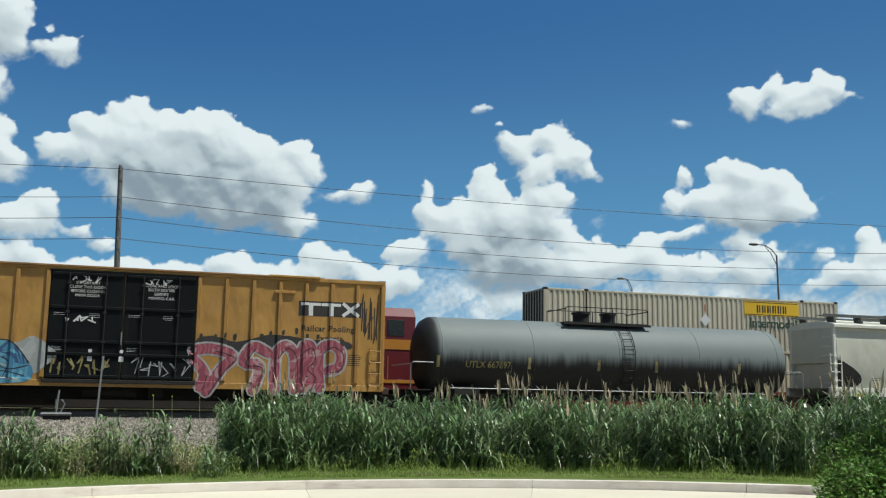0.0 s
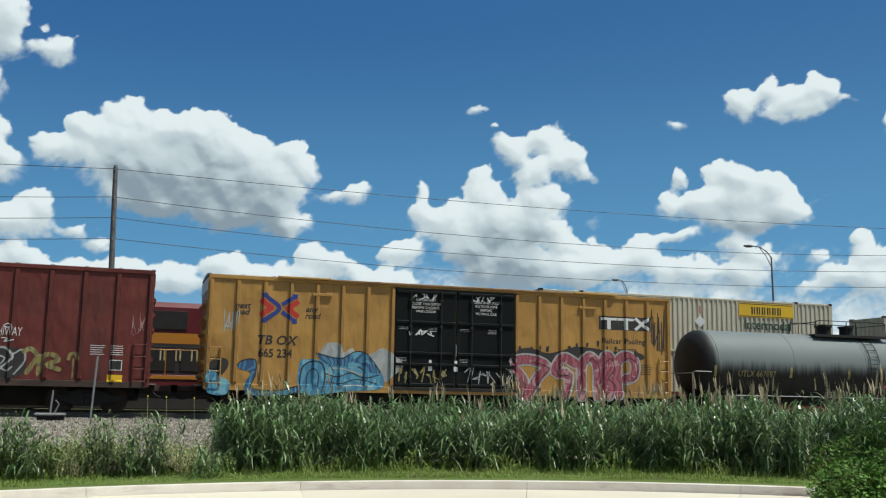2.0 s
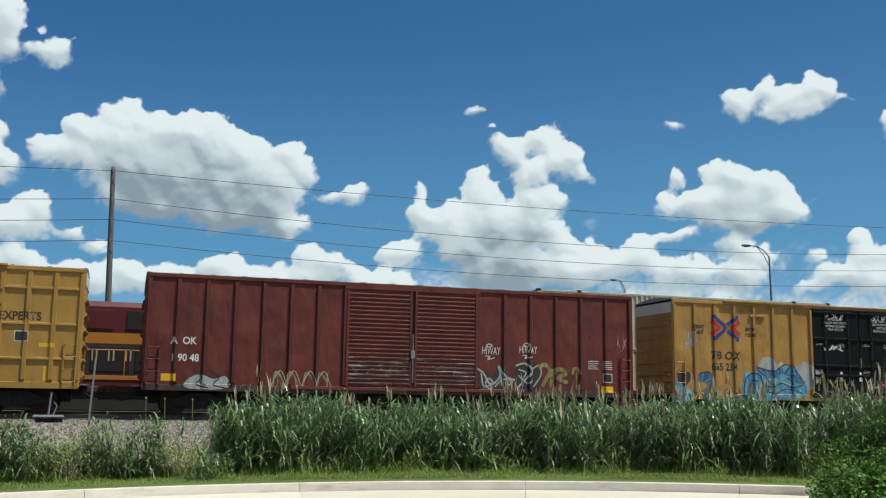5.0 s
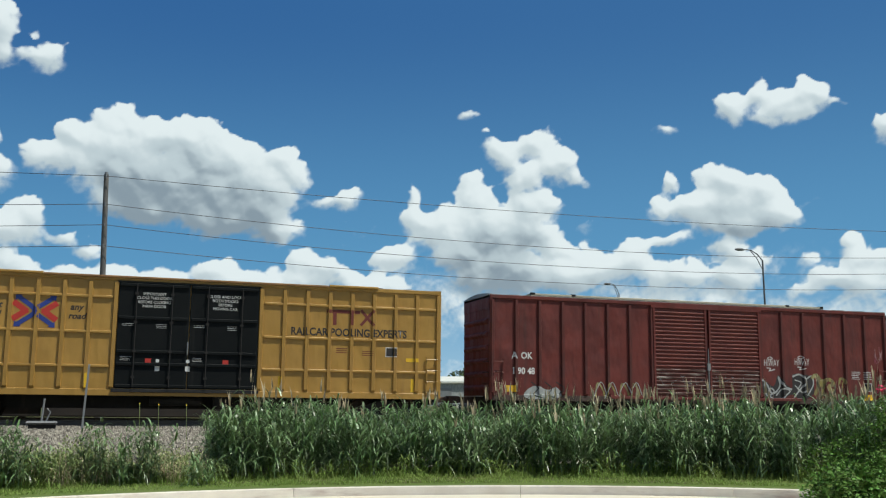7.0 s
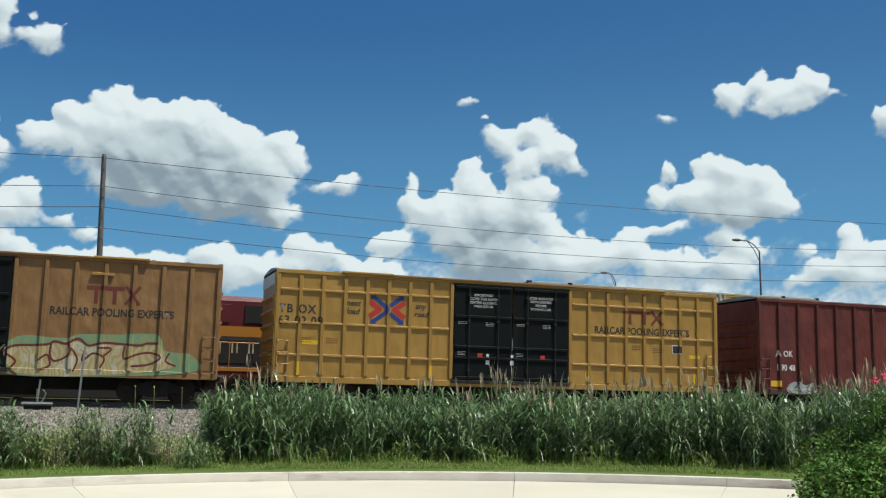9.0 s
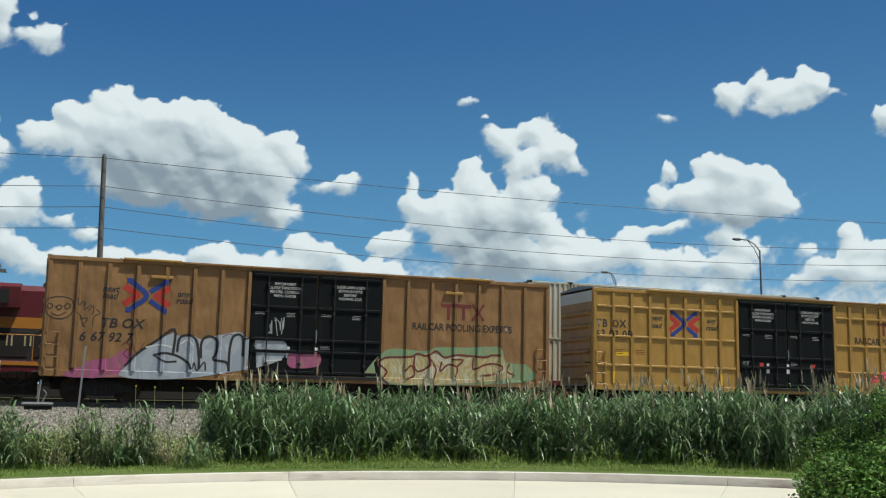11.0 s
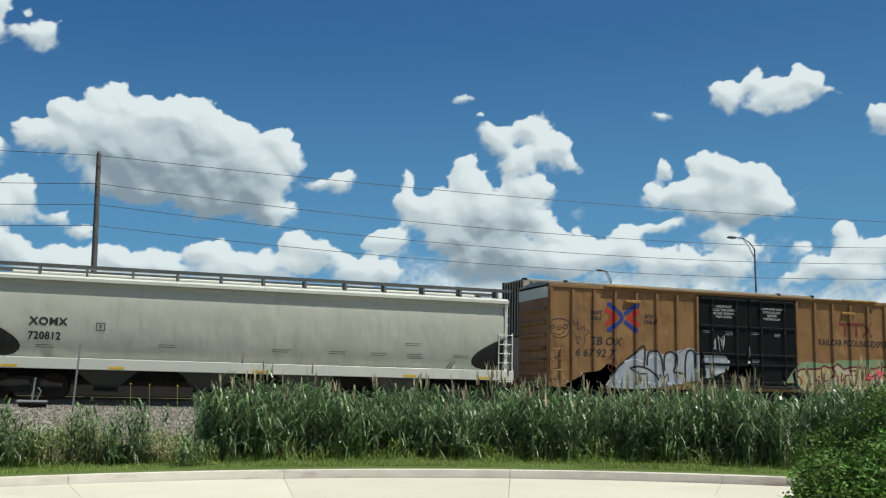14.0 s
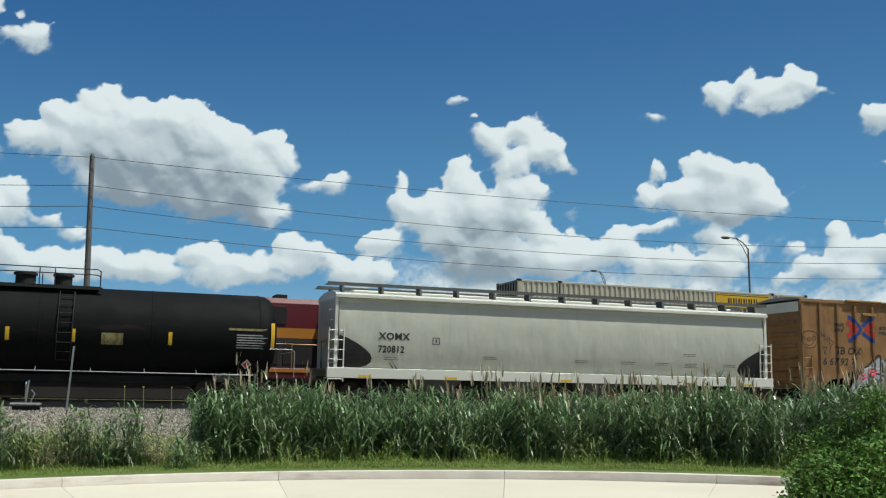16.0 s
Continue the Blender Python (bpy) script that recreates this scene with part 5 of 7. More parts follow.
def covered_hopper(label, xl, xr, mark, number):
    L, c = xr - xl, (xl + xr) / 2
    car = rolling("covered_hopper", label, "hopper car", c)
    h = L / 2
    # curved body
    def bulge(z):
        return 1.505 - 0.21 * abs((z - 2.85) / 1.45) ** 2.4

    zs = [1.40 + 2.62 * i / 18 for i in range(19)]
    prof = [(-bulge(z), z) for z in zs] + [(bulge(z), z) for z in zs[::-1]]
    shell = part("body", prism(bmesh.new(), prof, -h + 0.42, h - 0.42), "hopper", car)
    shell.data.polygons.foreach_set("use_smooth", [True] * len(shell.data.polygons))
    shell.data.set_sharp_from_angle(angle=radians(35))
    for k in range(5):
        x = -h + 3.1 + (L - 6.2) * k / 4
        bm = bmesh.new()
        for z0, z1 in zip(zs, zs[1:]):
            bm.faces.new([bm.verts.new((x + a, -bulge(z) - 0.003, z)) for a, z in ((-0.03, z0), (0.03, z0), (0.03, z1), (-0.03, z1))])
        part("weld_seam", bm, "hopper", shell)
    part("roof_cant", prism(bmesh.new(), [(-1.60, 4.04), (-1.60, 4.15), (-1.45, 4.22), (-0.6, 4.34), (0.6, 4.34), (1.45, 4.22), (1.60, 4.15), (1.60, 4.04)], -h + 0.25, h - 0.25), "hopper_white", car, "pale roof with rounded edge")
    part("eave_band", B(-h + 0.3, h - 0.3, -1.43, -1.30, 3.88, 4.04, bevel=0.015), "hopper", car)
    part("eave_band", B(-h + 0.3, h - 0.3, 1.42, 1.53, 3.84, 4.02), "hopper", car)
    # side sills and underside
    for s in (-1, 1):
        a, b = sorted((s * 1.36, s * 1.56))
        part("side_sill", B(-h, h, a, b, 1.04, 1.42, bevel=0.015), "hopper_white", car, "white side sill with stickers")
    part("centre_sill", B(-h, h, -0.3, 0.3, 0.7, 1.1), "dark", car)
    for k in range(4):
        x = (k - 1.5) * (L - 7.0) / 3.6
        bm = bmesh.new()
        top = [bm.verts.new((x + a, b, 1.42)) for a, b in ((-1.5, -0.95), (1.5, -0.95), (1.5, 0.95), (-1.5, 0.95))]
        bot = [bm.verts.new((x + a, b, 0.42)) for a, b in ((-0.35, -0.55), (0.35, -0.55), (0.35, 0.55), (-0.35, 0.55))]
        for i in range(4):
            bm.faces.new((top[i], top[(i + 1) % 4], bot[(i + 1) % 4], bot[i]))
        bm.faces.new(bot)
        # shade under the body painted in with the darker grey
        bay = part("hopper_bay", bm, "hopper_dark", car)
        part("outlet_gate", B(x - 0.42, x + 0.42, -0.75, 0.75, 0.32, 0.43, bevel=0.01), "dark", bay)
    for s in (-1, 1):
        # sloping end sheet behind the open end frame, shade put into its dark colour
        bm = bmesh.new()
        q = [(s * (h - 0.75), 3.9), (s * (h - 2.6), 1.42), (s * (h - 2.75), 1.42), (s * (h - 0.9), 3.9)]
        a = [bm.verts.new((x, -1.4, z)) for x, z in q]
        b = [bm.verts.new((x, 1.4, z)) for x, z in q]
        for i in range(4):
            bm.faces.new((a[i], a[(i + 1) % 4], b[(i + 1) % 4], b[i]))
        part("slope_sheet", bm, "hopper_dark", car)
        # rounded opening at the end of the side: its shade as a dark patch on the shell
        bm = bmesh.new()
        rim = ((1.45, 1.25), (1.52, 1.55), (1.65, 1.70), (1.78, 1.73), (1.95, 1.66), (2.12, 1.48), (2.28, 1.24), (2.42, 0.98), (2.54, 0.74), (2.62, 0.45))
        for (za, ra), (zb, rb) in zip(rim, rim[1:]):
            quad = ((s * (h - 0.43), za), (s * (h - ra), za), (s * (h - rb), zb), (s * (h - 0.43), zb))
            bm.faces.new([bm.verts.new((x, -bulge(z) - 0.012, z)) for x, z in quad])
        part("end_opening", bm, "dark", car, "dark patch on the side sheet for a shaded cut-out")
        part("end_wall", B(min(s * (h - 0.35), s * (h - 0.27)), max(s * (h - 0.35), s * (h - 0.27)), -1.4, 1.4, 2.5, 4.05), "hopper", car)
        for y in (-1.45, 1.45):
            part("end_post", B(min(s * (h - 0.38), s * (h - 0.26)), max(s * (h - 0.38), s * (h - 0.26)), y - 0.06, y + 0.06, 1.4, 4.05), "hopper_white", car)
        ladder(car, *sorted((s * (h - 0.05), s * (h - 0.62))), -1.5, [1.0 + 0.36 * i for i in range(6)], "hopper_white")
        for i in range(8):
            z = 1.2 + 0.4 * i
            part("grab_iron", tube(bmesh.new(), [(s * (h - 0.24), -1.35, z), (s * (h - 0.14), -1.35, z), (s * (h - 0.14), -0.9, z), (s * (h - 0.24), -0.9, z)], 0.014, 5), "hopper_white", car)
        part("end_platform", B(min(s * (h - 0.7), s * h), max(s * (h - 0.7), s * h), -1.4, 1.4, 1.36, 1.40), "steel", car)
        coupler(car, s * (h + 0.0), s)
        truck(car, s * (h - 2.0))
    # running boards and hatches on the roof
    for y in (-0.95, 0.95):
        board = part("running_board", B(-h + 0.0, h - 0.0, y - 0.24, y + 0.24, 4.55, 4.58), "steel", car, "grating walkway along the roof")
        # edge and brackets in the darker copy, shade included in the colour
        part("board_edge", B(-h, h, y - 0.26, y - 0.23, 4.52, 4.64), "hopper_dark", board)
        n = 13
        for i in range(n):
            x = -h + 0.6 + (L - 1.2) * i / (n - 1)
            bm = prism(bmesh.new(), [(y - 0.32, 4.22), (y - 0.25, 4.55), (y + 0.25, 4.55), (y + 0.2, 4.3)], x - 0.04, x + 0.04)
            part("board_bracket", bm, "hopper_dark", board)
    part("hatch_trough", B(-h + 1.2, h - 1.2, -0.32, 0.32, 4.33, 4.46, bevel=0.04), "hopper_white", car)
    # lettering
    def skin(ob):
        b = bmesh.new()
        b.from_mesh(ob.data)
        for i in range(1, 12):
            bmesh.ops.bisect_plane(b, geom=b.verts[:] + b.edges[:] + b.faces[:], plane_co=(0, 0, 1.6 + 0.13 * i), plane_no=(0, 0, 1))
        b.to_mesh(ob.data)
        b.free()
        for v in ob.data.vertices:
            v.co.y = -bulge(v.co.z) - 0.012
        return ob

    if mark:
        skin(words(mark, -h + 1.97, 2.52, 0.36, -1.525, "ink", car, wide=1.05, space=1.1, heavy=0.03))
        skin(words(number, -h + 1.95, 2.03, 0.36, -1.515, "ink", car, wide=0.9, space=1.08, heavy=0.03))
    rng = random.Random(len(label))
    bm = bmesh.new()
    for x, z, n in ((-h + 2.2, 1.85, 2), (-h + 6.2, 1.98, 2), (-h + 10.2, 1.95, 2), (-h + 12.3, 1.95, 2), (-h + 13.9, 1.95, 2), (-h + 15.2, 2.35, 2), (-h + 15.3, 1.95, 3), (-h + 17.2, 1.95, 2)):
        bars(bm, x, z, n, 0.7, 0.075, 0.022, -1.527, rng)
    skin(part("stencil", bm, "hopper_dark", car))["kind"] = "stuff"
    bm = bmesh.new()
    for a, b, e, f in ((4.1, 4.4, 2.38, 2.41), (4.1, 4.4, 2.62, 2.65), (4.1, 4.13, 2.38, 2.65), (4.37, 4.4, 2.38, 2.65), (4.22, 4.28, 2.46, 2.58)):
        side_poly(bm, [(-h + a, e), (-h + b, e), (-h + b, f), (-h + a, f)], -1.522)
    skin(part("stencil", bm, "hopper_dark", car))["kind"] = "stuff"
    for x in (-h + 1.2, -h + 4.6, -h + 9.5, h - 4.5, h - 1.5):
        bm = bmesh.new()
        side_poly(bm, [(x, 1.08), (x + 0.5, 1.08), (x + 0.5, 1.16), (x, 1.16)], -1.565)
        part("reflector", bm, "sticker", car)
    return car


def tank_car(label, xl, xr, material, r, zc, platform, black_low=False):
    L, c = xr - xl, (xl + xr) / 2
    car = rolling("tank_car", label, "tank car", c)
    h = L / 2
    bm = bmesh.new()
    seg, rings = 40, []
    prof = [(-h, 0.0), (-h + 0.03, 0.35), (-h + 0.12, 0.68), (-h + 0.28, 0.9), (-h + 0.5, 0.985), (-h + 0.75, 1.0)]
    prof = prof + [(-h + 0.75 + (L - 1.5) * i / 8, 1.0) for i in range(1, 8)] + [(-x, k) for x, k in prof[::-1]]
    for x, k in prof:
        rings.append([bm.verts.new((x, -math.cos(2 * math.pi * i / seg) * r * max(k, 0.02), zc + math.sin(2 * math.pi * i / seg) * r * max(k, 0.02))) for i in range(seg)])
    for q, w in zip(rings, rings[1:]):
        for i in range(seg):
            bm.faces.new((q[i], q[(i + 1) % seg], w[(i + 1) % seg], w[i]))
    bm.faces.new(rings[0])
    bm.faces.new(rings[-1][::-1])
    for f in bm.faces:
        f.smooth = True
    shell = part("tank", bm, material, car)
    # seams
    for x in (-h + 0.76, -h * 0.45, 0.02, h * 0.45, h - 0.76):
        b2 = bmesh.new()
        a = [[b2.verts.new((x + e, -math.cos(2 * math.pi * i / seg) * (r + 0.012 * d), zc + math.sin(2 * math.pi * i / seg) * (r + 0.012 * d))) for i in range(seg)] for e, d in ((-0.04, 0), (-0.03, 1), (0.03, 1), (0.04, 0))]
        for q, w in zip(a, a[1:]):
            for i in range(seg):
                b2.faces.new((q[i], q[(i + 1) % seg], w[(i + 1) % seg], w[i]))
        part("weld_seam", b2, material, shell)
    part("stub_sill", B(-h - 0.45, h + 0.45, -0.32, 0.32, 0.68, 0.98, bevel=0.02), "dark", car)
    for s in (-1, 1):
        part("bolster", B(min(s * (h - 1.3), s * (h - 2.3)), max(s * (h - 1.3), s * (h - 2.3)), -1.3, 1.3, 0.8, 1.12), "dark", car)
        part("end_platform", B(min(s * (h - 0.3), s * (h + 0.55)), max(s * (h - 0.3), s * (h + 0.55)), -1.45, 1.45, 0.96, 1.0), "dark", car)
        bm = bmesh.new()
        x = s * (h + 0.5)
        tube(bm, [(x, -1.42, 1.0), (x, -1.42, 1.95), (x - s * 0.1, -1.42, 2.02), (x - s * 0.9, -1.42, 2.02)], 0.02, 6)
        tube(bm, [(x, -1.4, 1.95), (x, 1.4, 1.95)], 0.02, 6)
        part("end_rail", bm, "steel", car)
        coupler(car, s * (h + 0.3), s)
        truck(car, s * (h - 1.6))
    bm = bmesh.new()
    tube(bm, [(-h + 1.0, -1.56, 1.06), (h - 1.0, -1.56, 1.06)], 0.022, 6)
    for k in range(9):
        x = -h + 1.2 + (L - 2.4) * k / 8
        tube(bm, [(x, -1.56, 1.06), (x, -1.2, 1.2)], 0.018, 5)
    part("side_handrail", bm, "steel", car)
    # platform with domes, rails and ladder
    p0, p1 = platform
    top = zc + r
    plat = part("top_platform", B(p0, p1, -0.95, 0.95, top - 0.06, top - 0.02), "dark", car, "grated loading platform with railing")
    bm = bmesh.new()
    for y in (-0.93, 0.93):
        for x in (p0, (p0 + p1) / 2 - 0.25, (p0 + p1) / 2 + 0.25, p1):
            tube(bm, [(x, y, top - 0.05), (x, y, top + 0.55)], 0.02, 6)
        tube(bm, [(p0, y, top + 0.5), (p0 + 0.1, y, top + 0.58), (p1 - 0.1, y, top + 0.58), (p1, y, top + 0.5)], 0.02, 6)
    for x in (p0, p1):
        tube(bm, [(x, -0.93, top + 0.5), (x, 0.93, top + 0.5)], 0.02, 6)
    part("railing", bm, "dark", plat)
    box_beam = B(p0 - 0.1, p1 + 0.1, -1.0, -0.9, top - 0.14, top - 0.05)
    part("platform_beam", box_beam, "dark", plat)
    for k, (x, rr) in enumerate((((p0 + p1) / 2 - 0.75, 0.34), ((p0 + p1) / 2 + 0.5, 0.3))):
        bm = tube(bmesh.new(), [(x, 0, top - 0.1), (x, 0, top + 0.34), (x, 0, top + 0.36)], rr, 18)
        tube(bm, [(x, 0, top + 0.36), (x, 0, top + 0.44)], rr + 0.06, 18)
        part("dome", bm, "dark", plat)
    bm = bmesh.new()
    lx = (p0 + p1) / 2 + 0.7
    for dx in (-0.24, 0.24):
        tube(bm, [(lx + dx, -(r + 0.07) * math.cos(a), zc + (r + 0.07) * math.sin(a)) for a in [radians(d) for d in range(60, -50, -10)]], 0.02, 5)
    for d in range(55, -50, -12):
        a = radians(d)
        tube(bm, [(lx - 0.24, -(r + 0.07) * math.cos(a), zc + (r + 0.07) * math.sin(a)), (lx + 0.24, -(r + 0.07) * math.cos(a), zc + (r + 0.07) * math.sin(a))], 0.015, 5)
    part("ladder", bm, "dark", car)
    return car, h, r, zc


def tank_paint():
    """Grey above, sooty black below with drips; west end blackened to stand in for shade."""
    m = bpy.data.materials.new("grey_tank_with_sooty_belly")
    m.use_nodes = True
    t = Tree(m.node_tree)
    bs = m.node_tree.nodes["Principled BSDF"]
    co = t.node("ShaderNodeTexCoord").outputs["Object"]
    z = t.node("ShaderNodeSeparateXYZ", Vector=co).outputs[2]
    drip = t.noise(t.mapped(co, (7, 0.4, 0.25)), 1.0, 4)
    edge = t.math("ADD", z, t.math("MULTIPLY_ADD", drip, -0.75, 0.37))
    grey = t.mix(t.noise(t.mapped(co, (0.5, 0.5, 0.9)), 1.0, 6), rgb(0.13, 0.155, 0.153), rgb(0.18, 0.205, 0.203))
    soot_and_shade = t.mix(t.noise(co, 3.0, 5), rgb(0.010, 0.011, 0.011), rgb(0.02, 0.021, 0.02))
    x = t.node("ShaderNodeSeparateXYZ", Vector=co).outputs[0]
    # west end cap turned away from the sun: its shade put into the colour
    grey = t.mix(t.ramp(x, -7.75, -7.5), soot_and_shade, grey)
    t.put(bs, "Base Color", t.mix(t.ramp(edge, 1.95, 2.6), soot_and_shade, grey))
    t.put(bs, "Roughness", 0.6)
    t.put(bs, "Specular IOR Level", 0.3)
    return m


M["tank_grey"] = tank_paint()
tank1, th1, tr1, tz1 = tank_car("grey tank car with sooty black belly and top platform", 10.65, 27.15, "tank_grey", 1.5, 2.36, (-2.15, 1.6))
tank2, th2, tr2, tz2 = tank_car("glossy black tank car with domes and yellow reflectors", -111.4, -94.85, "tank_black", 1.55, 2.5, (-1.6, 1.9))
hop1 = covered_hopper("pale grey covered hopper with white sill and roof walkway", -93.15, -73.5, "XOMX", "720812")
hop2 = covered_hopper("grey covered hopper with roof walkway", 29.0, 47.6, "", "")


# ---- standing train on the far track ----
def locomotive():
    nose = 13.2
    e = thing("locomotive", "red, yellow and black diesel locomotive, standing", "locomotive", on_line(nose - 11.2, TRACKS[1]))
    y = -1.5
    part("frame", B(-11.2, 11.2, -1.5, 1.5, 1.0, 1.45, bevel=0.03), "loco_red", e)
    part("walkway_stripe", B(-11.1, 11.1, -1.53, -1.505, 1.28, 1.42), "loco_yellow", e)
    part("long_hood", prism(bmesh.new(), [(-1.05, 1.45), (-1.05, 4.2), (-0.85, 4.42), (0.85, 4.42), (1.05, 4.2), (1.05, 1.45)], -10.6, 7.0), "loco_red", e)
    part("hood_stripe", B(-10.55, 6.95, -1.065, -1.045, 2.72, 3.15), "loco_yellow", e)
    part("hood_black", B(-10.55, 6.95, -1.062, -1.048, 1.47, 2.72), "ink", e)
    rad = part("radiator", prism(bmesh.new(), [(-1.45, 3.5), (-1.5, 4.3), (-1.3, 4.45), (1.3, 4.45), (1.5, 4.3), (1.45, 3.5)], -10.2, -5.5), "loco_red", e)
    part("grille", B(-9.9, -5.9, -1.52, -1.47, 3.65, 4.2), "dark", rad)
    for k, (a, b) in enumerate(((-4.6, -2.4), (-1.9, 0.4), (1.0, 2.6), (3.2, 5.4))):
        part("hood_door", B(a, b, -1.1, -1.06, 3.3, 4.05, bevel=0.01), "dark" if k % 2 else "loco_red", e)
    for k in range(10):
        x = -10 + k * 1.7
        part("hood_panel", B(x, x + 1.5, -1.085, -1.055, 1.6, 2.6, bevel=0.01), "dark", e)
    cab = part("cab", prism(bmesh.new(), [(-1.5, 1.45), (-1.5, 4.15), (-1.1, 4.55), (1.1, 4.55), (1.5, 4.15), (1.5, 1.45)], 7.05, 9.8), "loco_red", e)
    part("cab_stripe", B(7.1, 9.76, -1.525, -1.495, 2.72, 3.15), "loco_yellow", cab)
    part("cab_window", B(7.6, 8.4, -1.52, -1.49, 3.3, 4.0, bevel=0.01), "glass", cab)
    part("cab_window", B(8.55, 9.3, -1.52, -1.49, 3.3, 4.0, bevel=0.01), "glass", cab)
    nose_ob = bmesh.new()
    prism(nose_ob, [(-0.95, 1.45), (-0.95, 3.0), (-0.7, 3.25), (0.7, 3.25), (0.95, 3.0), (0.95, 1.45)], 9.8, 11.0)
    n = part("nose", nose_ob, "loco_red", e)
    part("nose_stripe", B(9.85, 10.95, -0.97, -0.945, 2.6, 2.95), "loco_yellow", n)
    part("nose_door", B(10.0, 10.8, -0.985, -0.95, 1.6, 2.5, bevel=0.02), "loco_red", n)
    bm = bmesh.new()
    for k in range(15):
        x = -10.9 + k * 1.5
        tube(bm, [(x, y, 1.45), (x, y, 2.45)], 0.02, 5)
    tube(bm, [(-10.9, y, 2.45), (7, y, 2.45)], 0.02, 5)
    part("handrail", bm, "loco_yellow", e)
    bm = bmesh.new()
    rng = random.Random(4)
    x = -9.0
    for k in range(20):
        w = rng.uniform(0.30, 0.42)
        stroke(bm, [(x, 2.05), (x, 2.42)], 0.06, -1.09)
        stroke(bm, [(x + w * 0.5, 2.42), (x + w * 0.5, 2.05)], 0.06, -1.091)
        x += w + 0.3
    part("painted_mark", bm, "graf_cream", e, "plain block marks")["kind"] = "stuff"
    part("roof_fan", tube(bmesh.new(), [(-8, 0, 4.44), (-8, 0, 4.6)], 0.6, 16), "dark", e)
    part("horn", B(5.0, 5.5, -0.5, 0.5, 4.42, 4.62, bevel=0.02), "dark", e)
    part("fuel_tank", B(-4.6, 4.6, -1.35, 1.35, 0.05, 1.0, bevel=0.06), "ink", e)
    for s in (-1, 1):
        bm = bmesh.new()
        box(bm, s * 7.4 - 2.75, s * 7.4 + 2.75, -1.25, -1.05, 0.05, 0.98, bevel=0.04)
        box(bm, s * 7.2 - 2.3, s * 7.2 + 2.3, 1.05, 1.25, 0.45, 0.85, bevel=0.04)
        for q in (-1.8, 0, 1.8):
            tube(bm, [(s * 7.2 + q, -0.83, 0.52), (s * 7.2 + q, 0.83, 0.52)], 0.52, 24)
        part("truck", bm, "dark", e)


